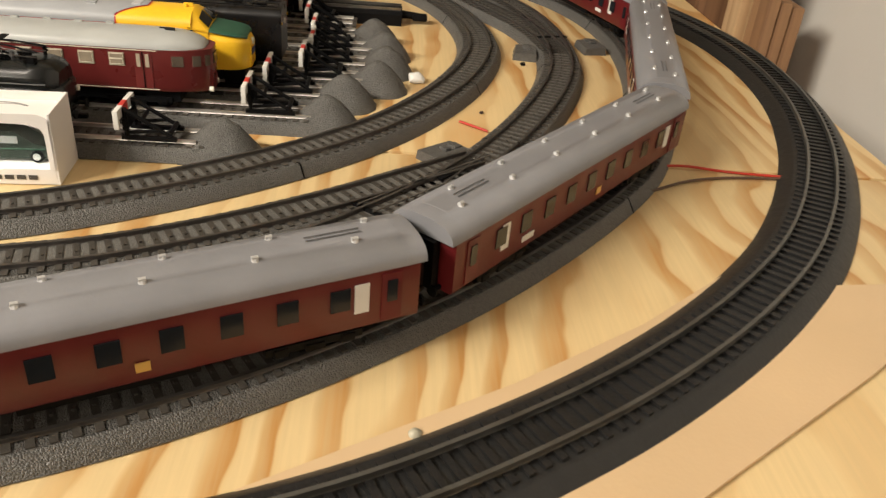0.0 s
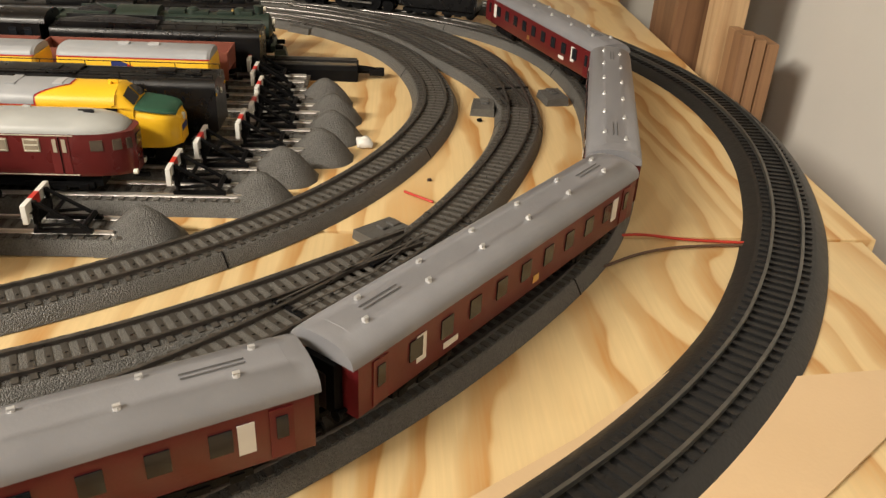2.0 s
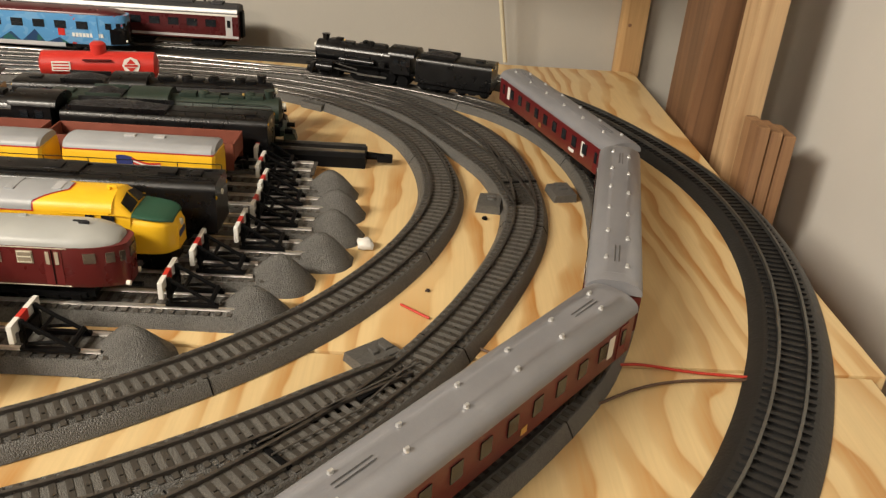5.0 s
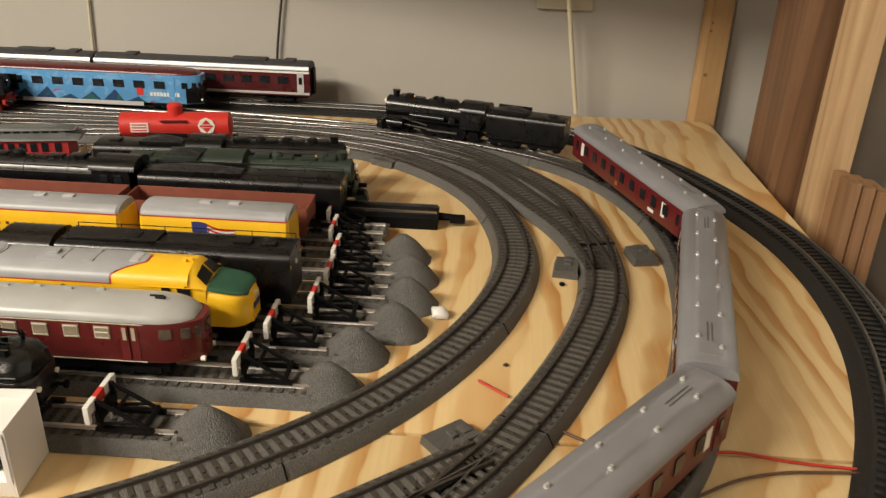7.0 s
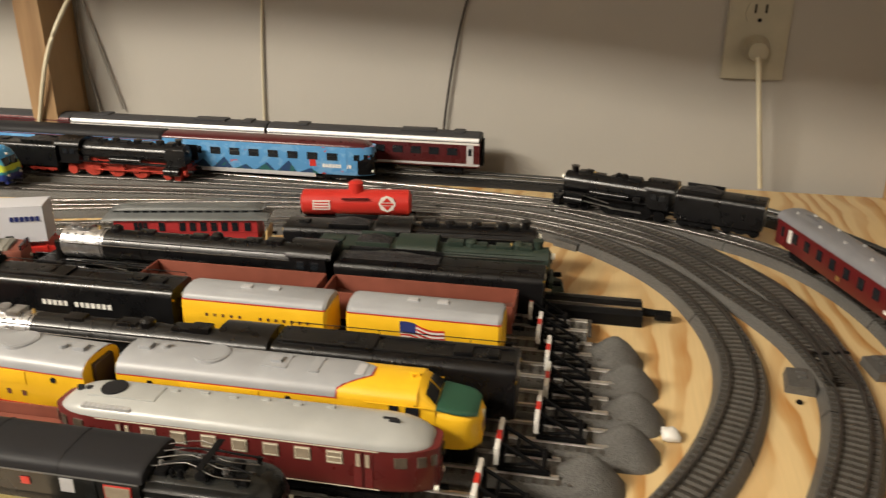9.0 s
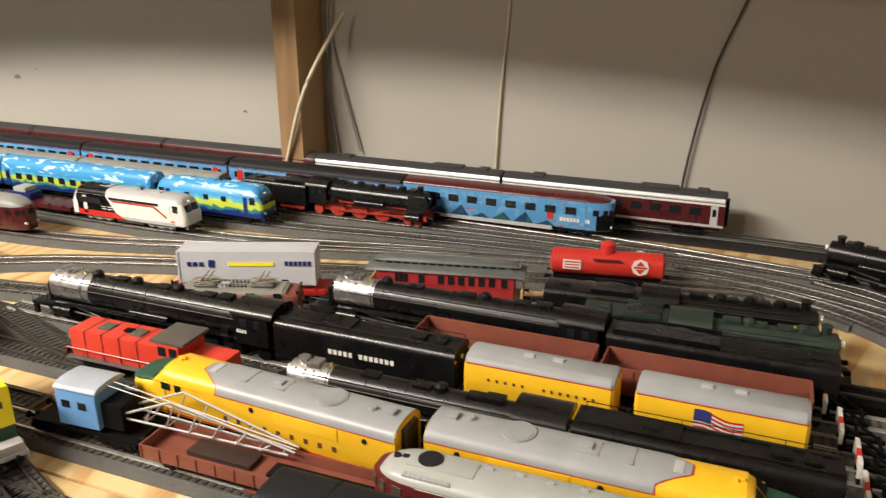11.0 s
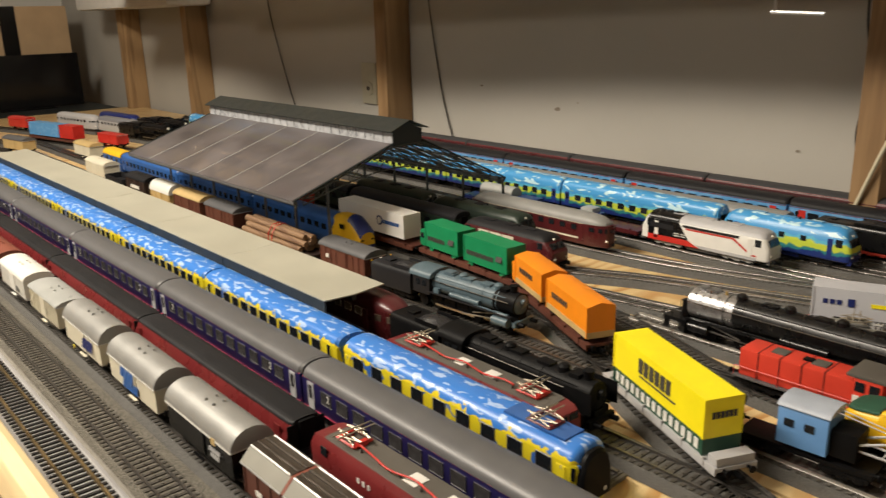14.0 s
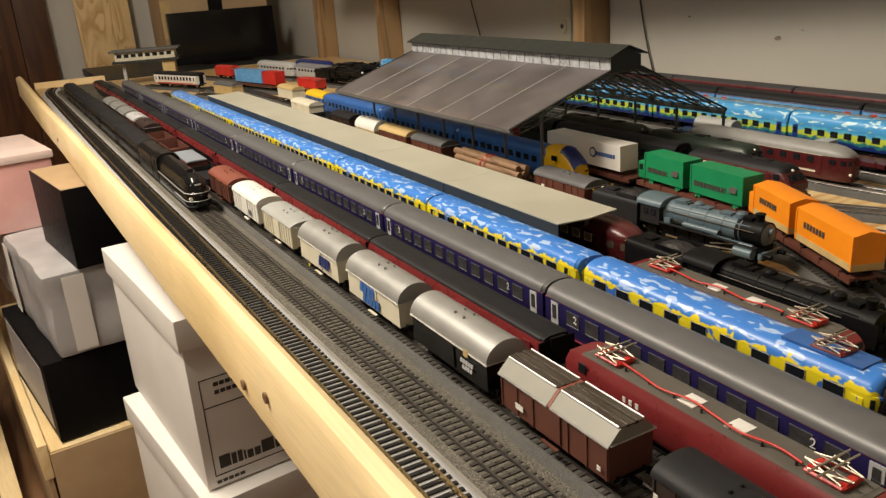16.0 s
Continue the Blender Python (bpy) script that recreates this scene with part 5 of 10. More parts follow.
# ---- kinds of rolling stock; each stands on rails at z = 0, its front towards +x ----
def coach(label, L, body, roof, win=(10, 0.0105, 0.0085, 0.0275), pane_mat=None, stripes=(), category="coach", w=0.0330, eave=0.0365, crown=0.0455,
          floor=0.0100, skew=0.0, vents=0, ends=((0.0, 0.86, 0.93), (0.0025, 0.97, 0.985)), bog=None, group="", name="passenger_coach", doors=None, roofpower=2.3, skirt=None, sign=None, sides=(-1, 1), blackend=False, shoulder=None, overhang=0.0004, bellows=False):
    th = thing(name, label, category, group=group)
    h = L / 2
    pane_mat = pane_mat or M_PANE
    prof = [(-w / 2 + 0.0008, floor), (-w / 2, floor + 0.0012), (-w / 2, eave), (w / 2, eave), (w / 2, floor + 0.0012), (w / 2 - 0.0008, floor)]
    if shoulder:
        prof[2:4] = [(-w / 2, shoulder[1]), (-w / 2 + shoulder[0], eave), (w / 2 - shoulder[0], eave), (w / 2, shoulder[1])]
    part("body", extrude(bmx(), prof, -h, h), body, th)
    rp = arch(w + 0.0008 - (2 * shoulder[0] if shoulder else 0), eave, crown, 14, roofpower)
    part("roof", extrude(bmx(), rp, -h - overhang, h + overhang, ends), roof, th, smooth=False)
    n, ww, wh, wz = win
    span = L - 0.046
    for i in range(n):
        x = -span / 2 + span * (i + 0.5) / n
        for s in sides:
            pane(th, x, s * (w / 2 + 0.0002), wz, ww, wh, pane_mat)
    for x in ((-h + 0.012, h - 0.012) if doors is None else doors):
        for s in sides:
            pane(th, x, s * (w / 2 + 0.0001), (floor + eave) / 2, 0.0085, (eave - floor) * 0.86, body if sign is None else sign, "door")
            pane(th, x, s * (w / 2 + 0.0006), wz, 0.0042, wh, pane_mat, "door_window")
    for z0, z1, sm in stripes:
        for s in (-1, 1):
            pane(th, 0, s * (w / 2 + 0.0001), (z0 + z1) / 2, L - 0.001, z1 - z0, sm, "stripe", 0, 0.0003)
    part("underframe", box(bmx(), -h + 0.004, h - 0.004, -0.011, 0.011, floor - 0.003, floor + 0.0005), M_BLACK_MATT, th)
    part("equipment_box", box(bmx(), -0.03, 0.03, -0.012, 0.012, 0.0045, floor - 0.002, 0.001), M_BLACK_MATT, th)
    for s in (-1, 1):
        bogie(th, s * (h - 0.042), 0.027, bog)
        if len(sides) == 2:
            buffers(th, s * h)
        if bellows:
            part("gangway", box(bmx(), min(s * h, s * (h + 0.0048)), max(s * h, s * (h + 0.0048)), -0.0085, 0.0085, floor + 0.001, eave - 0.0005, 0.0016), M_BLACK_MATT, th, "black rubber gangway bellows")
            part("gangway_door", box(bmx(), min(s * (h + 0.0049), s * (h + 0.0053)), max(s * (h + 0.0049), s * (h + 0.0053)), -0.0042, 0.0042, floor + 0.002, eave - 0.006), M_DARKBROWN, th)
        else:
            part("gangway", box(bmx(), min(s * h, s * (h + 0.0035)), max(s * h, s * (h + 0.0035)), -0.0065, 0.0065, floor + 0.001, eave + 0.002, 0.001), M_BLACK_MATT, th)
        if blackend:
            part("end_panel", box(bmx(), min(s * h, s * (h + 0.0012)), max(s * h, s * (h + 0.0012)), -w / 2 + 0.001, w / 2 - 0.001, floor, eave, 0.0004), M_BLACK_MATT, th)
    if skirt:
        for s in (-1, 1):
            part("skirt", box(bmx(), -h + 0.055, h - 0.055, s * 0.0152 - 0.0006, s * 0.0152 + 0.0006, 0.0035, floor, 0.0003), skirt, th)
    if vents:
        bm = bmx()
        cyl(bm, (0, 0, 0), (0, 0, 0.0016), 0.0018, 0.0011, 8)
        cyl(bm, (-0.0012, 0, 0.0018), (0.0012, 0, 0.0018), 0.0009, seg=6)
        v0 = part("roof_vent", bm, M_SILVER, th)
        first = True
        for i in range(vents):
            x = -h + L * (i + 0.5) / vents
            for s in (-1, 1):
                m = pose(x + s * 0.0045, s * 0.0062, crown - 0.0012)
                if first:
                    v0.matrix_basis, first = m, False
                else:
                    again(v0, m, th)
        for x in (-h + 0.03, h - 0.03):
            bm = bmx()
            for s in (-1, 1):
                cyl(bm, (x - 0.011, s * 0.0012, crown + 0.0004), (x + 0.011, s * 0.0012, crown + 0.0004), 0.0003, seg=4)
            part("roof_ladder", bm, M_ROOF_GREY, th)
    return th


def roof_band(th, L, w, eave, crown, power, z0, z1, material, name="roof_band"):
    """A painted strip along both edges of a curved roof, between two heights."""
    for s in (-1, 1):
        pts = [(abs(y), z) for y, z in arch(w + 0.0008, eave, crown, 60, power) if y > 0 and z0 <= z <= z1]
        ring = [(s * (y + 0.0003), z + 0.0001) for y, z in pts] + [(s * (y - 0.0004), z - 0.0001) for y, z in reversed(pts)]
        part(name, extrude(bmx(), ring, -L / 2 + 0.001, L / 2 - 0.001), material, th)


def side_shape(th, pts, y, material, name, label="", deep=0.0004):
    """A painted patch of any outline on both flanks of a vehicle: pts are (x, z)."""
    for s in (-1, 1):
        bm = bmx()
        loft(bm, [[(x, s * (y + d), z) for x, z in pts] for d in (0.0, deep)])
        part(name, bm, material, th, label)


def railcar(label, L, body, roof, nose=0.030, w=0.0335, eave=0.034, crown=0.0455, win=(6, 0.010, 0.0085, 0.0272), pane_mat=None, stripes=(), both=True, group="",
            category="railcar", name="railcar", lamps=True, skirt=0.0045, side=()):
    """A streamlined unit with rounded, raked ends."""
    th = thing(name, label, category, group=group)
    h = L / 2
    pane_mat = pane_mat or M_PANE_WARM
    lower = [(-w / 2 + 0.0015, skirt), (-w / 2, skirt + 0.003), (-w / 2, eave), (w / 2, eave), (w / 2, skirt + 0.003), (w / 2 - 0.0015, skirt)]
    xs = [0, 0.02, 0.07, 0.15, 0.28, 0.45, 0.70, 1.0]
    rows = []
    for u in xs:
        k = math.sin(u * math.pi / 2)
        rows.append((h - nose * u, 0.30 + 0.70 * k ** 0.5, k))
    left = [(-x, a, k) for x, a, k in rows] if both else [(-h, 1, 1), (-h + 0.002, 1, 1)]
    order = left + list(reversed(rows))
    low, top = [], []
    for x, a, k in order:
        low.append([(x, y * a, z) for y, z in lower])
        e = eave
        top.append([(x - math.copysign((1 - k) * 0.004, x), y * a * (0.999), e + (z - e) * k ** 0.6 + 0.0001) for y, z in arch(w + 0.0005, e, crown, 14, 2.3)])
    part("body", loft(bmx(), low), body, th)
    part("roof", loft(bmx(), top), roof, th, smooth=False)
    n, ww, wh, wz = win
    span = L - nose * (2 if both else 1) - 0.014
    off = 0 if both else -nose / 2
    for i in range(0 if side else n):
        x = off - span / 2 + span * (i + 0.5) / n
        for s in (-1, 1):
            pane(th, x, s * (w / 2 + 0.0002), wz, ww, wh, pane_mat)
    for x in () if side else (off + span / 2 + 0.002, off - span / 2 - 0.002):
        for s in (-1, 1):
            pane(th, x, s * (w / 2 + 0.0002), (skirt + eave) / 2 + 0.001, 0.0075, eave - skirt - 0.007, body, "door")
    for kind, x in side:
        for s in (-1, 1):
            y = s * (w / 2 + 0.0002)
            if kind == "door":
                d = pane(th, x, y, (skirt + eave) / 2 + 0.0005, 0.0105, eave - skirt - 0.003, body, "door", 0, 0.0003)
                for dx in (-0.0026, 0.0026):
                    pane(d, dx, -0.0004, wz - (skirt + eave) / 2 - 0.0005, 0.0022, wh, M_SILL, "door_window", 0, 0.0003)
                pane(d, 0, -0.0004, 0, 0.0005, eave - skirt - 0.004, M_BLACK_MATT, "door_gap", 0, 0.0003)
                continue
            f = pane(th, x, y, wz, ww, wh, M_SILL, "window_frame", 0, 0.0005)
            pane(f, 0, -0.0005, 0.0003, ww - 0.0010, wh - 0.0014, pane_mat, "window", 0, 0.0003)
            if kind == "split":
                pane(f, 0, -0.0008, 0.0004, ww - 0.0012, 0.0007, M_CREAM, "sash_bar", 0, 0.0003)
    for z0, z1, sm in stripes:
        for s in (-1, 1):
            pane(th, off, s * (w / 2 + 0.0002), (z0 + z1) / 2, span + 0.012, z1 - z0, sm, "stripe", 0, 0.0003)
    fwh = wh * 0.80
    for e in ((-1, 1) if both else (1,)):
        for u0, u1 in ((0.045, 0.13), (0.21, 0.36), (0.54, 0.76)):
            for s0 in (-1, 1):
                pts = []
                for u in (u0, u0 * 0.67 + u1 * 0.33, u0 * 0.33 + u1 * 0.67, u1):
                    k = math.sin(u * math.pi / 2)
                    pts.append((e * (h - nose * u), s0 * w / 2 * (0.30 + 0.70 * k ** 0.5)))
                ring = [(x + e * 0.0006, y + s0 * 0.0003) for x, y in pts] + [(x - e * 0.0004, y - s0 * 0.0006) for x, y in reversed(pts)]
                bm = bmx()
                loft(bm, [[(x, y, wz + dz) for x, y in ring] for dz in (-fwh / 2, fwh / 2)])
                part("front_window", bm, pane_mat if pane_mat is not M_PANE_WARM else M_CABIN, th)
        bm = bmx()
        x = e * (h + 0.0002)
        box(bm, x - 0.0006, x + 0.0006, -0.0042, 0.0042, wz - fwh / 2, wz + fwh / 2)
        part("front_window", bm, pane_mat if pane_mat is not M_PANE_WARM else M_CABIN, th)
        if lamps:
            for s in (-1, 1):
                xx = e * (h - nose * 0.05 + 0.0012)
                bm = bmx()
                cyl(bm, (xx - e * 0.002, s * 0.0085, 0.0135), (xx + e * 0.0004, s * 0.0085, 0.0135), 0.0017, seg=10)
                part("headlight", bm, M_LAMPGLASS, th)
        bm = bmx()
        cyl(bm, (e * (h - 0.004), 0, 0.008), (e * (h + 0.004), 0, 0.008), 0.0016, seg=8)
        part("coupler", bm, M_BLACK_MATT, th)
    for s in (-1, 1):
        bogie(th, s * (h - 0.045), 0.028)
    part("underframe", box(bmx(), -h + 0.02, h - 0.02, -0.0125, 0.0125, min(skirt - 0.0015, 0.0050), skirt + 0.002), M_BLACK_MATT, th)
    return th


def nose_diesel(label, L, body, roof, top, group=""):
    """An American cab unit: bulldog nose, raked windscreen, smooth flanks and a roof fan."""
    th = thing("cab_unit", label, "locomotive", group=group)
    h, w = L / 2, 0.0350
    eave, crown, sill = 0.0420, 0.0512, 0.0150
    side = [(-w / 2 + 0.001, sill), (-w / 2, sill + 0.0015), (-w / 2, eave), (w / 2, eave), (w / 2, sill + 0.0015), (w / 2 - 0.001, sill)]
    cabx = h - 0.0385
    part("body", extrude(bmx(), side, -h, cabx), body, th)
    part("roof", extrude(bmx(), arch(w + 0.0002, eave, crown, 16, 2.4), -h, cabx + 0.002), body, th)
    for grow, lift, mt, nm, lab in ((0.0003, 0.0003, M_BRIGHT_RED, "roof_edge_line", ""), (0.0005, 0.0006, roof, "grey_roof", "grey painted roof skin with a pointed front")):
        bm = bmx()
        ring = arch(w + 2 * grow, eave + 0.0001 - (0.0009 if mt is M_BRIGHT_RED else 0.0), crown + lift, 28, 2.4)
        fore = 0.0010 if mt is M_BRIGHT_RED else 0.0
        tip = [0.046 + fore - 0.0185 * min(1.0, max(0.0, (abs(y) / (w / 2) - 0.30) / 0.62)) for y, z in ring]
        rows_ = [[bm.verts.new((x, y, z)) for x, (y, z) in zip(xs_, ring)] for xs_ in ([-h + 0.0004] * len(ring), [-h + 0.06] * len(ring), tip)]
        for a_, b_ in zip(rows_, rows_[1:]):
            for i_ in range(len(ring) - 1):
                bm.faces.new((a_[i_], a_[i_ + 1], b_[i_ + 1], b_[i_]))
        part(nm, bm, mt, th, lab)
    z = crown + 0.0006
    part("horn", box(bmx(), 0.068, 0.074, -0.0008, 0.0008, crown, z + 0.0016, 0.0003), body, th)
    part("horn", box(bmx(), 0.0695, 0.0705, -0.0030, 0.0030, crown, z + 0.0010, 0.0003), body, th)
    secs = []
    for x, a, zt in ((cabx + 0.0015, 0.0175, 0.0515), (cabx + 0.0050, 0.0174, 0.0500), (cabx + 0.0125, 0.0172, 0.0420)):
        secs.append([(x, y, zz) for y, zz in [(-a, sill)] + list(reversed(arch(2 * a, 0.0345, zt, 14, 2.7))) + [(a, sill)]])
    part("cab", loft(bmx(), secs), body, th)
    secs = []
    for u in (0, 0.2, 0.4, 0.58, 0.72, 0.83, 0.91, 0.965, 1.0):
        x = cabx + 0.0125 + 0.0260 * u
        a = 0.0171 * max(0.45, math.sqrt(max(0.0, 1 - u ** 5)))
        zt = 0.0408 - 0.0036 * u - 0.0060 * u ** 14
        secs.append([(x, y, zz) for y, zz in [(-a, sill)] + list(reversed(arch(2 * a, 0.0300, zt, 14, 3.0))) + [(a, sill)]])
    part("nose", loft(bmx(), secs), body, th)
    secs = []
    for u in (0, 0.2, 0.4, 0.58, 0.72, 0.83, 0.90):
        x = cabx + 0.0130 + 0.0260 * u
        a = 0.0160 * math.sqrt(max(0.0, 1 - u ** 5))
        zt = 0.0416 - 0.0036 * u - 0.0060 * u ** 14
        secs.append([(x, y, zz) for y, zz in arch(2 * a, zt - 0.0024, zt, 14, 3.4)])
    part("nose_top", loft(bmx(), secs), top, th, "dark green anti-glare nose top")
    for s in (-1, 1):
        bm = bmx()
        vs = [bm.verts.new(p) for p in ((cabx + 0.0056, s * 0.0010, 0.0490), (cabx + 0.0118, s * 0.0010, 0.0424), (cabx + 0.0118, s * 0.0140, 0.0408), (cabx + 0.0056, s * 0.0124, 0.0464))]
        bm.faces.new(vs)
        for v_ in bm.verts:
            v_.co += Vector((0.0009, 0, 0.0008))
        part("windscreen", bm, M_PANE, th)
        y = s * (w / 2 + 0.0003)
        pane(th, 0.0730, y, 0.0380, 0.0078, 0.0056, M_PANE, "cab_window")
        pane(th, 0.0620, y, 0.0380, 0.0052, 0.0056, M_PANE, "cab_window")
        part("cab_moulding", box(bmx(), 0.045, 0.085, y - 0.0003, y + 0.0003, 0.0408, 0.0413, 0.0001), body, th)
        part("side_panel", box(bmx(), -0.070, -0.020, s * (w / 2 + 0.0001) - 0.0004, s * (w / 2 + 0.0001) + 0.0004, 0.0315, 0.0405, 0.0002), body, th)
        for x in (-0.090, -0.002):
            bm = bmx()
            cyl(bm, (x, s * (w / 2 - 0.0002), 0.0375), (x, s * (w / 2 + 0.0006), 0.0375), 0.0019, seg=12)
            part("porthole", bm, M_PANE, th)
        pane(th, -0.005, s * (w / 2 + 0.0002), sill + 0.0022, L - 0.06, 0.0009, M_BRIGHT_RED, "stripe", 0, 0.0003)
        for k in range(9):
            pane(th, -h + 0.045 + 0.011 * k, s * (w / 2 + 0.0002), 0.0250, 0.0030, 0.0036, M_BROWN, "lettering_bar", 0, 0.0003)
    bm = bmx()
    cyl(bm, (-0.056, 0, crown - 0.001), (-0.056, 0, z + 0.0006), 0.0112, 0.0108, 26)
    cyl(bm, (-0.056, 0, z + 0.0006), (-0.056, 0, z + 0.0009), 0.0092, seg=26)
    part("roof_fan", bm, roof, th)
    bm = bmx()
    cyl(bm, (-0.088, 0.002, crown), (-0.088, 0.002, z + 0.0020), 0.0028, 0.0026, 12)
    part("roof_stack", bm, roof, th)
    part("roof_hatch", box(bmx(), -0.104, -0.096, -0.0030, 0.0040, crown, z + 0.0022, 0.0006), roof, th)
    part("hatch_seat", box(bmx(), -0.022, -0.006, -0.0075, 0.0075, crown - 0.0012, z + 0.0003, 0.0003), roof, th)
    part("roof_hatch", box(bmx(), -0.0175, -0.0105, -0.0030, 0.0030, crown, z + 0.0020, 0.0005), roof, th)
    part("roof_panel", box(bmx(), 0.008, 0.014, -0.0085, 0.0085, crown - 0.0010, z + 0.0003, 0.0002), roof, th)
    part("roof_panel", box(bmx(), 0.036, 0.0415, -0.0060, 0.0060, crown - 0.0010, z + 0.0003, 0.0002), M_LTGREY, th)
    bm = bmx()
    cyl(bm, (h - 0.0035, 0, 0.0310), (h + 0.0008, 0, 0.0309), 0.0026, 0.0023, 12)
    part("headlight", bm, M_LAMPGLASS, th)
    part("nose_badge", box(bmx(), h - 0.0035, h + 0.0005, -0.0062, 0.0062, 0.0225, 0.0268, 0.001), M_NAVY, th)
    part("pilot", box(bmx(), h - 0.018, h - 0.004, -0.0120, 0.0120, 0.0030, sill + 0.0004, 0.0015), M_BLACK_MATT, th)
    part("underframe", box(bmx(), -h + 0.006, h - 0.019, -0.012, 0.012, 0.0065, sill + 0.0004), M_BLACK_MATT, th)
    part("fuel_tank", box(bmx(), -0.03, 0.02, -0.0155, 0.0155, 0.003, sill + 0.0003, 0.001), M_BLACK_MATT, th)
    for s in (-1, 1):
        bogie(th, s * (h - 0.045), 0.032, M_ROOF_GREY)
    part("end_diaphragm", box(bmx(), -h - 0.003, -h + 0.001, -0.009, 0.009, 0.010, 0.047, 0.001), M_DARKBROWN, th)
    return th


def steam(label, L, boiler=0.0125, cz=0.030, livery=None, smokebox=None, wheels=4, wr=0.0105, wheelmat=None, cabl=0.028, tender=0.0, tl="", tendercoal=True, group="",
          deflect=False, chimney=0.006, domes=2, rods=True, tendermat=None, highcab=0.047, boards=None, pilot=True, gap=0.008, trail=True, cabmat=None, vander=False, sblen=0.028, tz=0.0385):
    """A steam engine with its tender behind it; x = 0 at the engine's middle."""
    livery = livery or M_BLACK
    th = thing("steam_locomotive", label, "locomotive", group=group)
    h = L / 2
    sb = smokebox or livery
    x_cab = -h + cabl
    x_sb = h - 0.018
    bm = bmx()
    cyl(bm, (x_cab - 0.002, 0, cz), (h - 0.010 - sblen, 0, cz), boiler * 1.02, boiler, 24)
    part("boiler", bm, livery, th, smooth=False)
    bm = bmx()
    cyl(bm, (h - 0.0102 - sblen, 0, cz), (h - 0.010, 0, cz), boiler * 1.03, boiler * 1.03, 24)
    part("smokebox", bm, sb, th)
    bm = bmx()
    cyl(bm, (h - 0.010, 0, cz), (h - 0.0078, 0, cz), boiler * 0.9, boiler * 0.62, 20)
    cyl(bm, (h - 0.0078, 0, cz), (h - 0.0068, 0, cz), boiler * 0.25, seg=10)
    part("smokebox_door", bm, livery, th)
    for k in range(5):
        x = x_cab + (x_sb - x_cab) * (k + 0.6) / 5.4
        bm = bmx()
        cyl(bm, (x, 0, cz), (x + 0.0009, 0, cz), boiler * 1.045, seg=24)
        part("boiler_band", bm, livery, th)
    bm = bmx()
    cyl(bm, (h - 0.019, 0, cz + boiler * 0.9), (h - 0.019, 0, cz + boiler + chimney), 0.0036, 0.0042, 14)
    cyl(bm, (h - 0.019, 0, cz + boiler + chimney), (h - 0.019, 0, cz + boiler + chimney + 0.001), 0.0047, seg=14)
    part("chimney", bm, sb, th)
    for k in range(domes):
        x = x_cab + (x_sb - x_cab) * (0.34 + 0.46 * k / max(1, domes - 1))
        bm = bmx()
        cyl(bm, (x, 0, cz + boiler * 0.85), (x, 0, cz + boiler + 0.0028), 0.0056, 0.0052, 14)
        cyl(bm, (x, 0, cz + boiler + 0.0028), (x, 0, cz + boiler + 0.0046), 0.0052, 0.0030, 14)
        part("dome", bm, livery, th)
    for k in range(3):
        x = x_cab + (x_sb - x_cab) * (0.18 + 0.24 * k)
        part("boiler_hatch", box(bmx(), x - 0.007, x + 0.007, -0.0048, 0.0048, cz + boiler * 0.88, cz + boiler + 0.0016, 0.0008), livery, th)
    for s in (-1, 1):
        bm = bmx()
        cyl(bm, (x_cab + 0.002, s * boiler * 0.80, cz + boiler * 0.62), (x_sb - 0.004, s * boiler * 0.80, cz + boiler * 0.62), 0.0006, seg=6)
        for k in range(6):
            x = x_cab + (x_sb - x_cab) * (k + 0.5) / 6
            cyl(bm, (x, s * boiler * 0.60, cz + boiler * 0.55), (x, s * boiler * 0.80, cz + boiler * 0.62), 0.0005, seg=5)
        part("boiler_pipe", bm, livery, th)
        bm = bmx()
        xm = (x_cab + x_sb) / 2
        cyl(bm, (xm, s * (boiler + 0.0004), cz - 0.002), (xm + 0.010, s * 0.0150, 0.0215), 0.0008, seg=6)
        cyl(bm, (xm + 0.010, s * 0.0150, 0.0215), (h - 0.030, s * 0.0158, 0.0212), 0.0008, seg=6)
        part("feed_pipe", bm, livery, th)
        part("injector", box(bmx(), x_cab + 0.006, x_cab + 0.014, s * 0.0145 - 0.0020, s * 0.0145 + 0.0020, 0.0206, 0.0262, 0.0008), livery, th)
    part("bell", cyl(bmx(), (x_sb - 0.024, 0, cz + boiler), (x_sb - 0.024, 0, cz + boiler + 0.0032), 0.0016, 0.0009, 10), M_GOLD, th)
    part("sandbox", box(bmx(), x_cab + 0.010, x_cab + 0.024, -0.005, 0.005, cz + boiler * 0.85, cz + boiler + 0.003, 0.001), livery, th)
    part("feedwater_heater", box(bmx(), h - 0.034, h - 0.024, -0.006, 0.006, cz + boiler * 0.8, cz + boiler + 0.0025, 0.001), sb, th)
    cw = 0.0165
    cprof = [(-cw, 0.016), (-cw, highcab - 0.008)] + list(reversed(arch(2 * cw + 0.001, highcab - 0.008, highcab, 10, 2.2))) + [(cw, highcab - 0.008), (cw, 0.016)]
    part("cab", extrude(bmx(), cprof, -h, x_cab), cabmat or livery, th)
    part("cab_roof", extrude(bmx(), arch(2 * cw + 0.0024, highcab - 0.0078, highcab + 0.0008, 12, 2.2), -h - 0.005, x_cab + 0.002), livery, th)
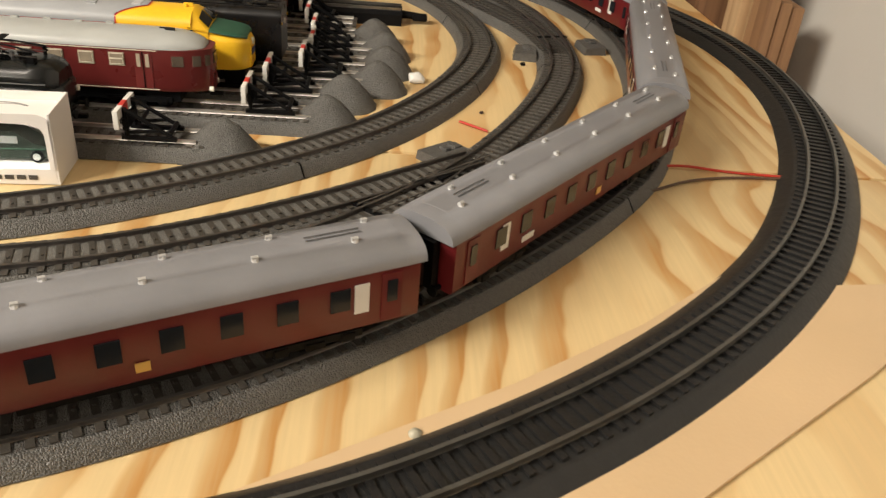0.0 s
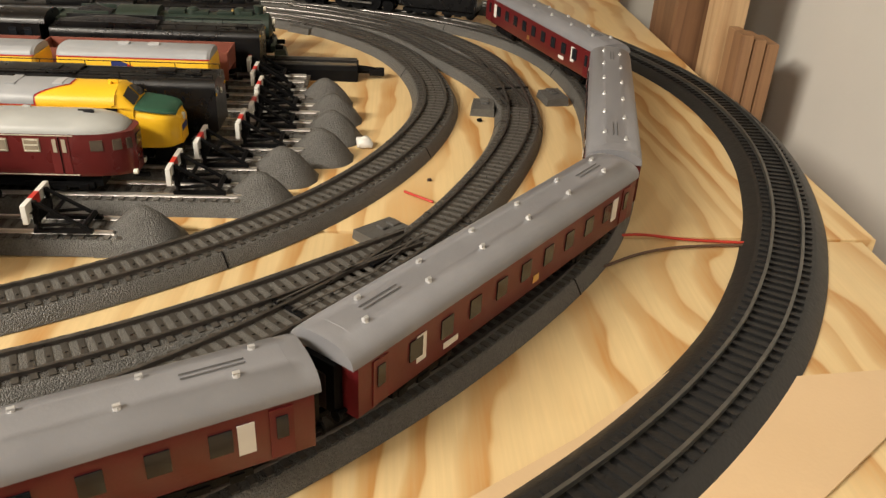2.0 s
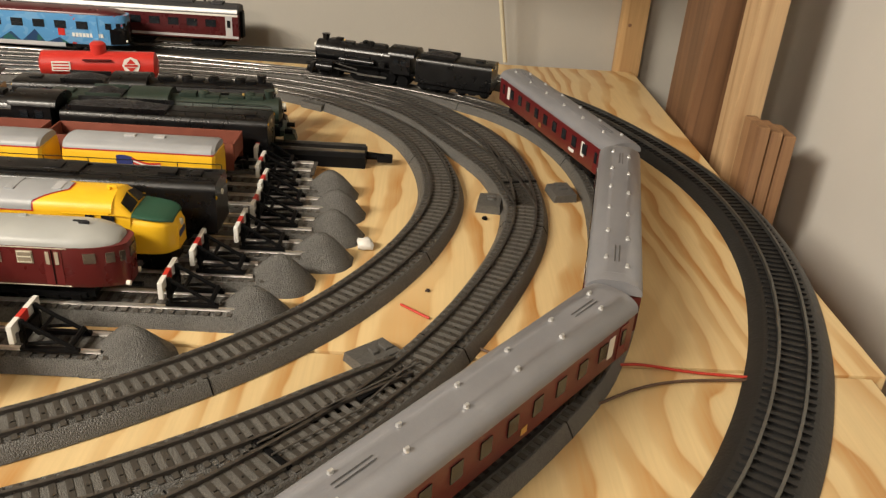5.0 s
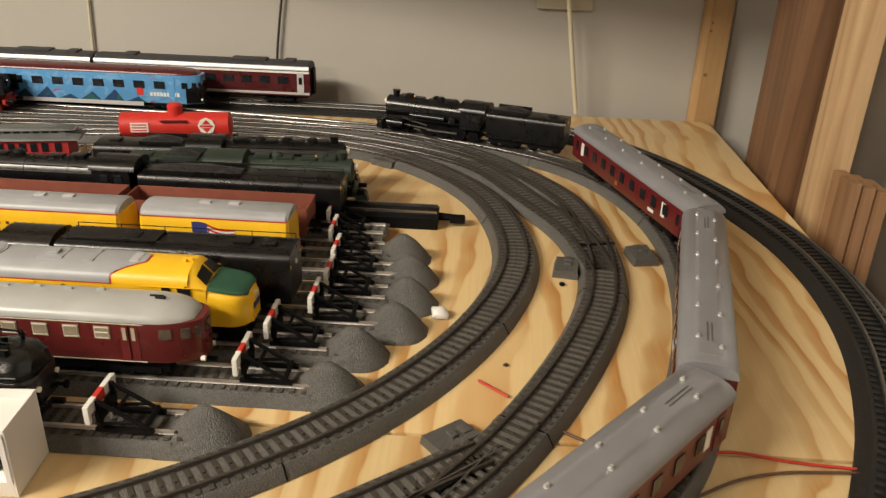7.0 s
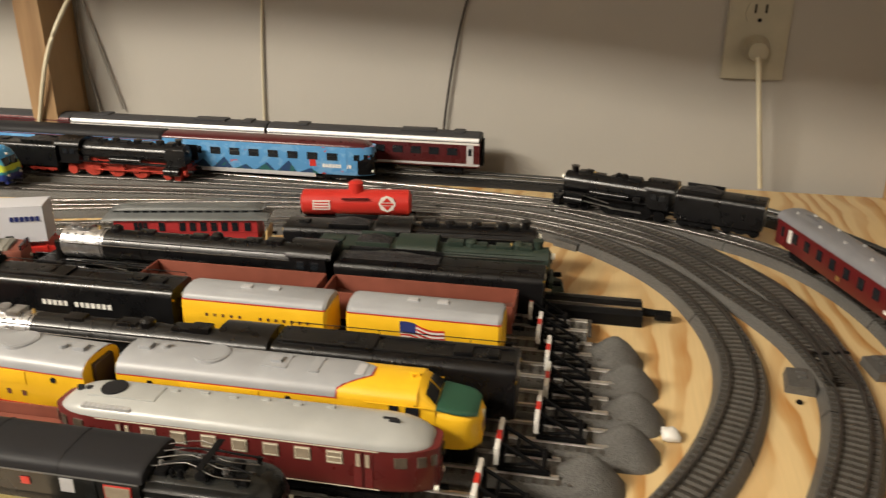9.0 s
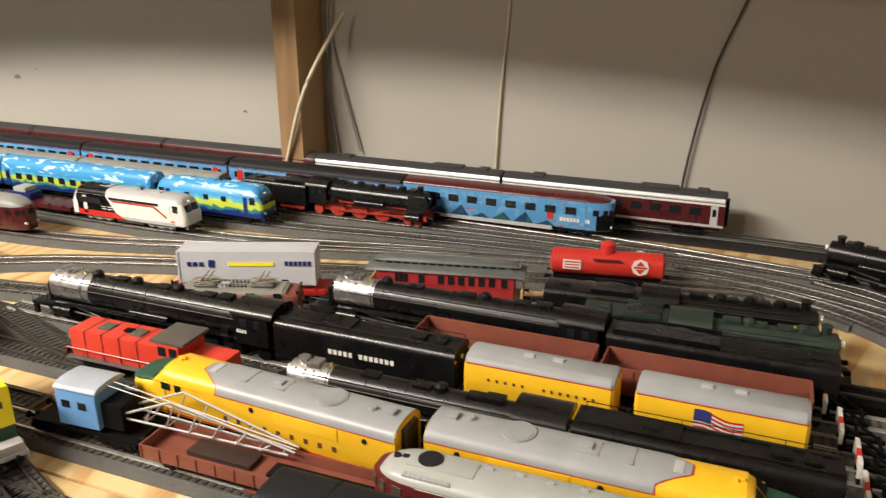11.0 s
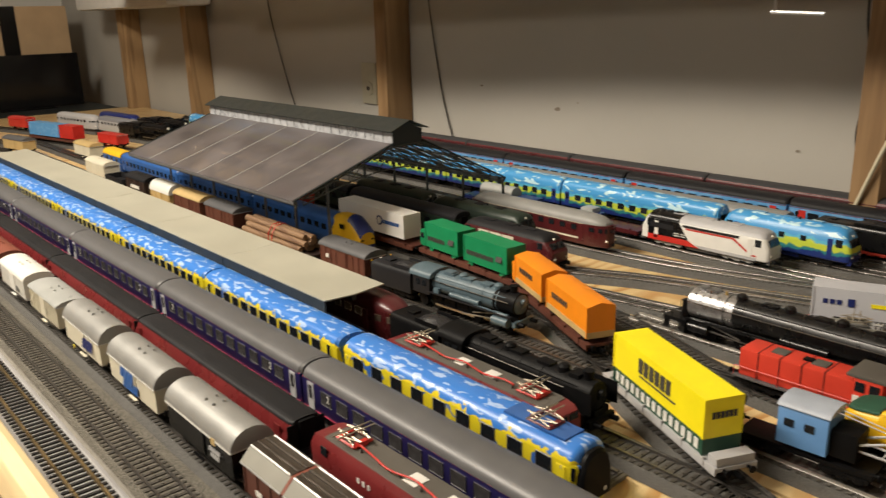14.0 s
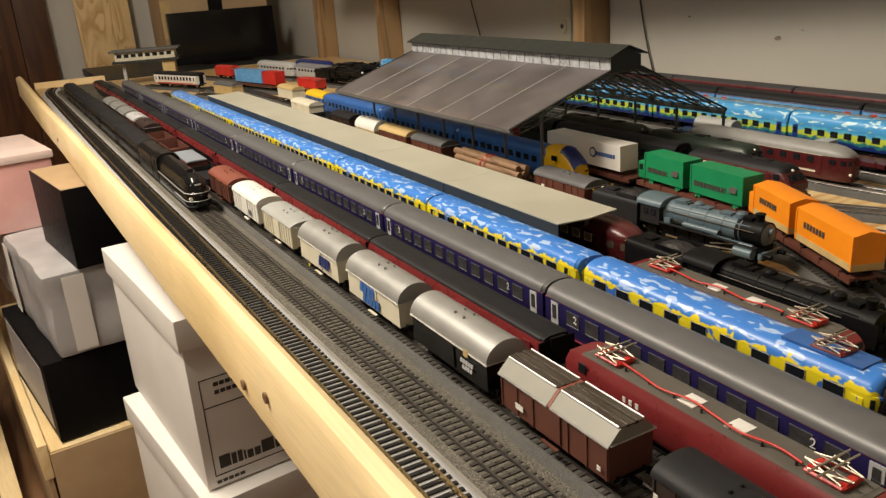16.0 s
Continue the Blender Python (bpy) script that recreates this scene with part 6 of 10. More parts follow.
    for s in (-1, 1):
        for x in (-h + cabl * 0.3, -h + cabl * 0.68):
            pane(th, x, s * (cw + 0.0002), highcab - 0.0145, 0.0062, 0.0065, M_PANE)
        bm = bmx()
        box(bm, x_cab - 0.002, h - 0.010, s * 0.0155 - 0.0022, s * 0.0155 + 0.0022, 0.0195, 0.0205, 0.0002)
        part("running_board", bm, boards or livery, th)
        bm = bmx()
        cyl(bm, (x_cab, s * (boiler + 0.0012), cz + 0.004), (h - 0.016, s * (boiler + 0.0012), cz + 0.004), 0.00045, seg=5)
        part("handrail", bm, M_RAIL if not wheelmat else livery, th)
        bm = bmx()
        cyl(bm, (h - 0.034, s * 0.0150, 0.0125), (h - 0.014, s * 0.0150, 0.0125), 0.0048, seg=14)
        cyl(bm, (h - 0.033, s * 0.0140, 0.0190), (h - 0.015, s * 0.0140, 0.0190), 0.0026, seg=10)
        part("cylinder", bm, livery, th)
        part("air_tank", cyl(bmx(), (-0.02, s * 0.0135, 0.0235), (0.022, s * 0.0135, 0.0235), 0.0030, seg=12), livery, th)
        if deflect:
            part("smoke_deflector", box(bmx(), h - 0.030, h - 0.004, s * 0.0160 - 0.0004, s * 0.0160 + 0.0004, 0.021, cz + boiler * 0.75, 0.0003), livery, th)
    spanw = L - cabl - 0.050
    xs = [x_cab - 0.004 + spanw * (k + 0.5) / wheels for k in range(wheels)]
    for x in xs:
        wheelset(th, x, wr, wheelmat or M_BLACK_MATT, "driving_wheelset")
    for x in (h - 0.020, h - 0.034):
        wheelset(th, x, 0.0056, wheelmat or M_BLACK_MATT, "leading_wheelset")
    if trail:
        wheelset(th, -h + 0.010, 0.0066, wheelmat or M_BLACK_MATT, "trailing_wheelset")
    if rods:
        for s in (-1, 1):
            bm = bmx()
            box(bm, xs[0], xs[-1], s * 0.0122 - 0.0005, s * 0.0122 + 0.0005, wr - 0.0035, wr - 0.0015)
            cyl(bm, (xs[len(xs) // 2], s * 0.0132, wr - 0.0025), (h - 0.030, s * 0.0132, 0.0122), 0.0008, seg=6)
            cyl(bm, (xs[-1], s * 0.0134, wr + 0.003), (h - 0.030, s * 0.0134, 0.0190), 0.0007, seg=6)
            part("side_rod", bm, M_RAIL_BRIGHT if not wheelmat else wheelmat, th)
    part("frame", box(bmx(), -h + 0.002, h - 0.008, -0.0060, 0.0060, 0.006, 0.020), wheelmat or M_BLACK_MATT, th)
    part("buffer_beam", box(bmx(), h - 0.009, h - 0.005, -0.0150, 0.0150, 0.0095, 0.0150, 0.0005), wheelmat or livery, th)
    if pilot:
        bm = bmx()
        loft(bm, [[(h - 0.006, -0.013, 0.010), (h - 0.006, 0.013, 0.010), (h - 0.006, 0.012, 0.0015), (h - 0.006, -0.012, 0.0015)], [(h + 0.003, -0.006, 0.009), (h + 0.003, 0.006, 0.009), (h + 0.005, 0.005, 0.0015), (h + 0.005, -0.005, 0.0015)]])
        part("pilot", bm, livery, th)
    for s in (-1, 1):
        part("buffer", cyl(bmx(), (h - 0.005, s * 0.0095, 0.0125), (h + 0.002, s * 0.0095, 0.0125), 0.0022, seg=10), M_BLACK_MATT, th)
    bm = bmx()
    cyl(bm, (h - 0.0080, 0, cz + 0.004), (h - 0.0048, 0, cz + 0.004), 0.0030, seg=12)
    part("headlamp", bm, M_LAMPGLASS if pilot else livery, th)
    if smokebox is M_SMOKEBOX:
        part("pilot_deck", box(bmx(), h - 0.010, h + 0.016, -0.0150, 0.0150, 0.0130, 0.0165, 0.0008), livery, th)
        for s in (-1, 1):
            part("air_pump", cyl(bmx(), (h - 0.0040, s * 0.0062, 0.0170), (h - 0.0040, s * 0.0062, cz + 0.002), 0.0040, seg=12), livery, th)
            bm = bmx()
            for x in (h - 0.004, h + 0.006, h + 0.015):
                cyl(bm, (x, s * 0.0145, 0.0165), (x, s * 0.0145, 0.0245), 0.0004, seg=4)
            cyl(bm, (h - 0.004, s * 0.0145, 0.0245), (h + 0.015, s * 0.0145, 0.0245), 0.0004, seg=4)
            part("deck_rail", bm, livery, th)
            part("front_step", box(bmx(), h + 0.010, h + 0.015, s * 0.0135 - 0.0015, s * 0.0135 + 0.0015, 0.0040, 0.0130, 0.0003), livery, th)
        part("deck_coupler", box(bmx(), h + 0.015, h + 0.021, -0.0022, 0.0022, 0.0075, 0.0115, 0.0006), livery, th)
        bm = bmx()
        for x in (h - 0.016, h - 0.024, h - 0.031):
            cyl(bm, (x, -boiler * 0.72, cz + boiler * 0.78), (x, boiler * 0.72, cz + boiler * 0.78), 0.0009, seg=6)
        cyl(bm, (h - 0.034, -boiler * 0.55, cz + boiler * 0.95), (h - 0.012, -boiler * 0.55, cz + boiler * 0.95), 0.0007, seg=6)
        part("smokebox_pipe", bm, livery, th)
    if tender:
        t1 = -h - gap
        t0 = t1 - tender
        tm = tendermat or livery
        bm = bmx()
        if vander:
            cyl(bm, (t0, 0, 0.024), (t1 - tender * 0.35, 0, 0.024), 0.0135, seg=22)
            box(bm, t1 - tender * 0.45, t1, -0.0160, 0.0160, 0.010, 0.036, 0.0015)
        else:
            half = [(0.0165, 0.010), (0.0165, tz - 0.0060), (0.0161, tz - 0.0035), (0.0150, tz - 0.0015), (0.0135, tz - 0.0004), (0.0115, tz)]
            prof = [(-y, z) for y, z in half] + list(reversed(half))
            extrude(bm, prof, t0, t1)
        tb = part("tender_body", bm, tm, th)
        if tendercoal:
            bm = bmx()
            xa, xb = t1 - tender * 0.50, t1 - 0.005
            secs = []
            for i in range(9):
                u = i / 8
                row = []
                for k in range(9):
                    s = -1 + k / 4
                    z = tz + 0.006 * (1 - s * s) * math.sin(math.pi * (0.15 + 0.75 * u)) + 0.0012 * noise.noise(Vector((u * 9, s * 5, tender * 40)))
                    row.append((xa + (xb - xa) * u, s * 0.0125, z))
                row += [(xa + (xb - xa) * u, 0.0125, tz - 0.0045), (xa + (xb - xa) * u, -0.0125, tz - 0.0045)]
                secs.append(row)
            loft(bm, secs)
            part("coal", bm, M_COAL, tb, "heaped black coal")
            for s in (-1, 1):
                part("coal_board", box(bmx(), xa, xb, s * 0.0135 - 0.0006, s * 0.0135 + 0.0006, tz - 0.0001, tz + 0.0040, 0.0003), tm, tb)
        part("water_hatch", box(bmx(), t0 + 0.012, t0 + 0.022, -0.005, 0.005, tz - 0.0001 if not vander else 0.0365, tz + 0.0020, 0.0008), tm, tb)
        if tender > 0.12:
            for s in (-1, 1):
                bm = bmx()
                xr = t1 - 0.004 if not tendercoal else t1 - tender * 0.50
                cyl(bm, (t0 + 0.002, s * 0.0122, tz + 0.0034), (xr, s * 0.0122, tz + 0.0034), 0.00035, seg=5)
                for k in range(6):
                    x = t0 + 0.002 + (xr - t0 - 0.002) * k / 5
                    cyl(bm, (x, s * 0.0122, tz - 0.0004), (x, s * 0.0122, tz + 0.0034), 0.00035, seg=5)
                part("deck_rail", bm, tm, tb)
            if not tendercoal:
                part("oil_bunker", box(bmx(), t1 - tender * 0.42, t1 - 0.006, -0.0105, 0.0105, tz - 0.0002, tz + 0.0018, 0.0006), tm, tb)
                for x in (t0 + tender * 0.22, t1 - tender * 0.30):
                    part("deck_hatch", box(bmx(), x - 0.006, x + 0.006, -0.0050, 0.0050, tz + 0.0001, tz + 0.0027, 0.0006), tm, tb)
                for s in (-1, 1):
                    part("deck_strip", box(bmx(), t0 + 0.003, t1 - 0.003, s * 0.0085 - 0.0005, s * 0.0085 + 0.0005, tz - 0.0001, tz + 0.0007), tm, tb)
        part("tender_frame", box(bmx(), t0 + 0.003, t1 - 0.003, -0.0130, 0.0130, 0.0070, 0.0102), M_BLACK_MATT, th)
        part("rear_lamp", cyl(bmx(), (t0 - 0.001, 0, 0.034), (t0 + 0.001, 0, 0.034), 0.0020, seg=10), M_LAMPGLASS, tb)
        for s in (-1, 1):
            part("lamp_marker", box(bmx(), t0 - 0.0006, t0 + 0.0002, s * 0.0145 - 0.001, s * 0.0145 + 0.001, 0.0345, 0.0362), M_YELLOW, tb)
        for x in (t0 + tender * 0.24, t0 + tender * 0.76):
            bogie(th, x, min(0.026, tender * 0.3), wheelmat)
        part("drawbar", box(bmx(), t1 - 0.004, -h + 0.004, -0.002, 0.002, 0.007, 0.009), M_BLACK_MATT, th)
        part("cab_floor", box(bmx(), t1 - 0.002, -h + 0.002, -0.0135, 0.0135, 0.0150, 0.0165), M_BLACK_MATT, th)
    return th


def sliding_roof(th, h, w, eave, crown, roof):
    """Two faceted roof halves with ridge rails, a dark ridge and a red frame between them."""
    a, b, t = w / 2 + 0.0012, 0.0088, crown - 0.0004
    for e in (-1, 1):
        x0, x1 = (-h - 0.0012, -0.0016) if e < 0 else (0.0016, h + 0.0012)
        part("sliding_roof", extrude(bmx(), [(-a, eave), (-b, t), (b, t), (a, eave)], x0, x1), roof, th)
        part("ridge", box(bmx(), x0, x1, -b + 0.0008, b - 0.0008, t, t + 0.0008, 0.0003), M_RIDGE, th)
        for k in (-1, 1):
            part("ridge_flute", cyl(bmx(), (x0, k * 0.0030, t + 0.0004), (x1, k * 0.0030, t + 0.0004), 0.0012, seg=8), M_RIDGE, th)
        for s in (-1, 1):
            part("ridge_rail", cyl(bmx(), (x0 + 0.001, s * b, t + 0.0007), (x1 - 0.001, s * b, t + 0.0007), 0.0006, seg=6), M_SILVER, th)
            part("side_rail", box(bmx(), x0, x1, s * (a + 0.0002) - 0.0004, s * (a + 0.0002) + 0.0004, eave - 0.0012, eave - 0.0002), M_SILVER, th)
    part("roof_frame", extrude(bmx(), [(-a, eave - 0.0002), (-b, t + 0.0004), (b, t + 0.0004), (a, eave - 0.0002)], -0.0013, 0.0013), M_BRICK, th)


def wagon(label, L, body, roof=None, w=0.0315, eave=0.0330, crown=0.0410, name="goods_wagon", ribs=6, marks=(), load=None, group="goods wagons", brake=False, flat=False, walls=0.0, doorside=True, curve=2.0):
    """A two-axle goods wagon: closed with a curved roof, or open; its couplings reach past the body."""
    L -= 0.011
    th = thing(name, label, "wagon", group=group)
    h = L / 2
    if flat:
        part("deck", box(bmx(), -h, h, -w / 2, w / 2, 0.0100, 0.0130, 0.0005), body, th)
    elif walls:
        part("deck", box(bmx(), -h + 0.001, h - 0.001, -w / 2 + 0.0012, w / 2 - 0.0012, 0.0100, 0.0125), body, th)
        for s in (-1, 1):
            part("side_wall", box(bmx(), -h, h, s * w / 2 - 0.0006, s * w / 2 + 0.0006, 0.0100, walls, 0.0003), body, th)
            part("end_wall", box(bmx(), s * h - 0.0006, s * h + 0.0006, -w / 2 + 0.0007, w / 2 - 0.0007, 0.0100, walls, 0.0003), body, th)
    else:
        prof = [(-w / 2, 0.0100), (-w / 2, eave), (w / 2, eave), (w / 2, 0.0100)]
        part("body", extrude(bmx(), prof, -h, h), body, th)
        if curve:
            part("roof", extrude(bmx(), arch(w + 0.0022, eave, crown, 14, curve), -h - 0.0012, h + 0.0012), roof or M_ROOF_GREY, th)
        else:
            sliding_roof(th, h, w, eave, crown, roof)
            curve = 1.25
        for s in (-1, 1):
            part("end_panel", extrude(bmx(), arch(w, eave - 0.0004, crown - 0.0012, 12, curve), min(s * (h - 0.002), s * (h + 0.0004)), max(s * (h - 0.002), s * (h + 0.0004))), body, th)
            bm = bmx()
            box(bm, min(s * (h + 0.0013), s * (h + 0.0019)), max(s * (h + 0.0013), s * (h + 0.0019)), -w / 2, w / 2, eave - 0.0004, eave + 0.0004)
            part("end_ladder", bm, M_SILVER if roof is not M_ROOF_DARK else M_BLACK_MATT, th)
            if roof is M_ROOF_ALU:
                part("roof_edge", box(bmx(), -h - 0.0016, h + 0.0016, s * (w / 2 + 0.0009) - 0.0005, s * (w / 2 + 0.0009) + 0.0005, eave - 0.0005, eave + 0.0005), M_WHITE, th)
    top = walls or eave
    if ribs and not flat:
        for k in range(ribs + 1):
            x = -h + 0.0012 + (L - 0.0024) * k / ribs
            pane(th, x, -(w / 2 + (0.0007 if walls else 0.0002)), (0.0100 + top) / 2, 0.0011, top - 0.0105, body, "rib", 0, 0.0012)
    if doorside and not flat and not walls:
        for s in (-1, 1):
            pane(th, 0, s * (w / 2 + 0.0006), (0.0105 + top) / 2, L * 0.2, top - 0.0125, body, "door", 0, 0.0009)
    for x, z, ww, wh, mm in marks:
        for s in (-1, 1):
            pane(th, x, s * (w / 2 + 0.0014), z, ww, wh, mm, "lettering_bar", 0, 0.0004)
    part("frame", box(bmx(), -h, h, -0.0115, 0.0115, 0.0075, 0.0102), M_BLACK_MATT, th)
    for s in (-1, 1):
        wheelset(th, s * (h - 0.019), 0.0054)
        for k in (-1, 1):
            part("axle_guard", box(bmx(), s * (h - 0.019) - 0.004, s * (h - 0.019) + 0.004, k * 0.0120 - 0.0007, k * 0.0120 + 0.0007, 0.0035, 0.0085, 0.0004), M_BLACK_MATT, th)
        buffers(th, s * h, 0.0105)
    for s in (-1, 1):
        part("footboard", box(bmx(), -0.008, 0.008, s * (w / 2 + 0.001) - 0.0012, s * (w / 2 + 0.001) + 0.0012, 0.0062, 0.0070), body, th)
    if load is None and roof is not None and not flat:
        for x in (-0.006, 0.006):
            for s in (-1, 1):
                bm = bmx()
                cyl(bm, (x, s * 0.004, crown - 0.0010), (x, s * 0.004, crown + 0.0014), 0.0013, 0.0009, 8)
                part("roof_vent", bm, roof, th)
    return th


def electric(label, L, body, roof, nose=0.012, eave=0.0360, crown=0.0415, stripes=(), win=(4, 0.006, 0.0055, 0.030), pants=True, lines=None, w=0.0335, group="", cabs=None, low=None, name="electric_locomotive", category="locomotive", slant=0.0, plates=False):
    """A boxy electric or diesel engine with a cab at both ends."""
    th = thing(name, label, category, group=group)
    h = L / 2
    def rows(prof, zl):
        secs = []
        for x, a, c in ((-h, 0.80, 0.80), (-h + nose * 0.35, 0.93, 0.93), (-h + nose, 1, 1), (h - nose, 1, 1), (h - nose * 0.35, 0.93, 0.93), (h, 0.80, 0.80)):
            secs.append([(x, y * a, zl + (z - zl) * (c if z > zl else 1)) for y, z in prof])
        return secs
    prof = [(-w / 2 + 0.001, 0.0085), (-w / 2, 0.0100), (-w / 2, eave - 0.002 - slant * 1.6), (-w / 2 + 0.0015 + slant, eave), (w / 2 - 0.0015 - slant, eave), (w / 2, eave - 0.002 - slant * 1.6), (w / 2, 0.0100), (w / 2 - 0.001, 0.0085)]
    part("body", loft(bmx(), rows(prof, 0.020)), body, th)
    part("roof", extrude(bmx(), arch(w - 0.003 - 2 * slant, eave - 0.0002, crown, 10, 2.8 if not slant else 7.0), -h + nose * 0.9, h - nose * 0.9, ((0, 0.9, 0.6), (0.003, 0.98, 0.9))), roof, th)
    n, ww, wh, wz = win
    for i in range(n):
        x = -(L - 0.05) / 2 + (L - 0.05) * (i + 0.5) / n
        for s in (-1, 1):
            pane(th, x, s * (w / 2 + 0.0002), wz, ww, wh, M_PANE)
    for z0, z1, sm in stripes:
        for s in (-1, 1):
            pane(th, 0, s * (w / 2 + 0.0002), (z0 + z1) / 2, L - nose * 2, z1 - z0, sm, "stripe", 0, 0.0003)
    for e in (-1, 1):
        for s in (-1, 1):
            pane(th, e * (h - nose - 0.006), s * (w / 2 + 0.0003), wz, 0.0070, 0.0062, M_PANE, "cab_window")
            bm = bmx()
            xx = e * (h - nose * 0.06)
            box(bm, xx - 0.0010, xx + 0.0010, min(s * 0.0008, s * 0.0108), max(s * 0.0008, s * 0.0108), 0.0265, 0.0318)
            part("windscreen", bm, M_PANE, th)
            bm = bmx()
            cyl(bm, (e * (h - 0.0005), s * 0.0095, 0.0155), (e * (h + 0.0010), s * 0.0095, 0.0155), 0.0016, seg=10)
            part("headlight", bm, M_LAMPGLASS, th)
        buffers(th, e * (h - 0.001), 0.0115)
        bogie(th, e * (h - 0.042), 0.032)
    part("underframe", box(bmx(), -h + 0.006, h - 0.006, -0.0125, 0.0125, 0.0045, 0.0090, 0.001), low or M_BLACK_MATT, th)
    if pants:
        for e in (-1, 1):
            pantograph(th, e * (h - 0.034), crown, lines or M_BRIGHT_RED)
        n = 7
        line = [(-h + 0.045 + (L - 0.09) * k / n, -0.0055 - 0.0022 * ((k % 3) - 1) if slant else -0.0055) for k in range(n + 1)]
        for s in ((-1,) if slant else (-1, 1)):
            o = tube("roof_line", [(xa, -s * ya, crown + 0.0028) for xa, ya in line], 0.0008 if slant else 0.0005, lines or M_BRIGHT_RED, "", "", 5, th)
            o["label"] = "thin coloured roof cable"
        for k in range(7):
            x = -h + 0.05 + (L - 0.10) * k / 6
            for s in ((-1,) if slant else (-1, 1)):
                bm = bmx()
                cyl(bm, (x, s * 0.0055, crown - 0.001), (x, s * 0.0055, crown + 0.0026), 0.0010, 0.0007, 8)
                part("insulator", bm, M_DARKBROWN, th)
        for x in (-0.012, 0.022):
            part("roof_hatch", box(bmx(), x - 0.006, x + 0.006, -0.006, 0.006, crown - 0.0006, crown + (0.0005 if slant else 0.0012), 0.0002), M_WHITE if slant else M_LTGREY, th)
    return th


def rounded(hx, hy, r, z):
    """A rounded rectangle in plan."""
    r = min(r, hx * 0.95, hy * 0.95)
    pts = []
    for cx, cy, a0 in ((1, 1, 0), (-1, 1, 90), (-1, -1, 180), (1, -1, 270)):
        for k in range(5):
            a = radians(a0 + 22.5 * k)
            pts.append((cx * (hx - r) + r * math.cos(a), cy * (hy - r) + r * math.sin(a), z))
    return pts


def cab_engine(label, L, body, roof, w=0.0345, waist=0.0240, sill=0.0090, eave=0.0370, crown=0.0455, rake=0.0060, win=(), low=None, trim=None, group="", bog=None):
    """A diesel or electric engine with raked windscreens at both ends and a curved roof."""
    th = thing("diesel_locomotive", label, "locomotive", group=group)
    h, b = L / 2, w / 2
    part("body", loft(bmx(), [rounded(h - 0.002, b - 0.0012, 0.005, sill), rounded(h, b, 0.006, sill + 0.0015), rounded(h, b, 0.006, waist), rounded(h - rake, b - 0.0006, 0.006, eave - 0.001), rounded(h - rake - 0.0006, b - 0.0012, 0.006, eave)]), body, th)
    d = crown - eave
    part("roof", loft(bmx(), [rounded(h - rake - 0.0002, b - 0.0008, 0.006, eave - 0.0004), rounded(h - rake - 0.0020, b - 0.0024, 0.007, eave + d * 0.40), rounded(h - rake - 0.0060, b * 0.66, 0.008, eave + d * 0.78), rounded(h - rake - 0.0130, b * 0.34, 0.008, eave + d * 0.96), rounded(h - rake - 0.0180, b * 0.15, 0.008, crown)]), roof, th)
    tilt = math.degrees(math.atan2(rake, eave - 0.001 - waist))
    hz = (eave - waist) * 0.33
    zc = (eave + waist) / 2 + 0.0004
    for e in (-1, 1):
        xc = e * (h - rake * (zc - waist) / (eave - 0.001 - waist) + 0.0002)
        for s in (-1, 1):
            o = part("windscreen", box(bmx(), -0.0007, 0.0007, -0.0054, 0.0054, -hz, hz, 0.0003), M_PANE, th)
            o.matrix_basis = pose(xc, s * 0.0062, zc, 0, -tilt * e, 0)
            pane(th, e * (h - rake - 0.0085), s * (b - 0.0001), zc, 0.0080, hz * 1.9, M_PANE, "cab_window")
            pane(th, e * (h - rake - 0.0190), s * (b + 0.0001), (sill + eave) / 2, 0.0060, eave - sill - 0.0055, body, "door", 0, 0.0005)
            part("headlight", cyl(bmx(), (e * (h - 0.001), s * 0.0105, sill + 0.0072), (e * (h + 0.0008), s * 0.0105, sill + 0.0072), 0.0017, seg=10), M_LAMPGLASS, th)
        part("top_lamp", cyl(bmx(), (e * (h - rake - 0.003), 0, eave + 0.0008), (e * (h - rake + 0.0012), 0, eave + 0.0008), 0.0014, seg=10), M_LAMPGLASS, th)
        part("buffer_beam", box(bmx(), min(e * (h - 0.004), e * (h + 0.0006)), max(e * (h - 0.004), e * (h + 0.0006)), -b + 0.003, b - 0.003, 0.0060, sill + 0.0022, 0.0006), low or M_BLACK_MATT, th)
        buffers(th, e * h, 0.0095)
        bogie(th, e * (h - 0.042), 0.030, bog)
    for x, z, ww, wh, mm, nm in win:
        for s in (-1, 1):
            pane(th, x, s * (b + 0.0001), z, ww, wh, mm, nm)
    part("fuel_tank", box(bmx(), -0.022, 0.022, -0.0130, 0.0130, 0.0035, sill + 0.001, 0.0015), low or M_BLACK_MATT, th)
    part("frame", box(bmx(), -h + 0.006, h - 0.006, -0.0115, 0.0115, 0.0060, sill + 0.0008), M_BLACK_MATT, th)
    for x in (-h * 0.45, 0.0, h * 0.42):
        part("roof_hatch", box(bmx(), x - 0.008, x + 0.008, -0.0055, 0.0055, crown - 0.0012, crown + 0.0009, 0.0005), trim or roof, th)
    part("exhaust", cyl(bmx(), (0.014, 0.0, crown - 0.001), (0.014, 0.0, crown + 0.0026), 0.0016, seg=8), M_ROOF_DARK, th)
    return th


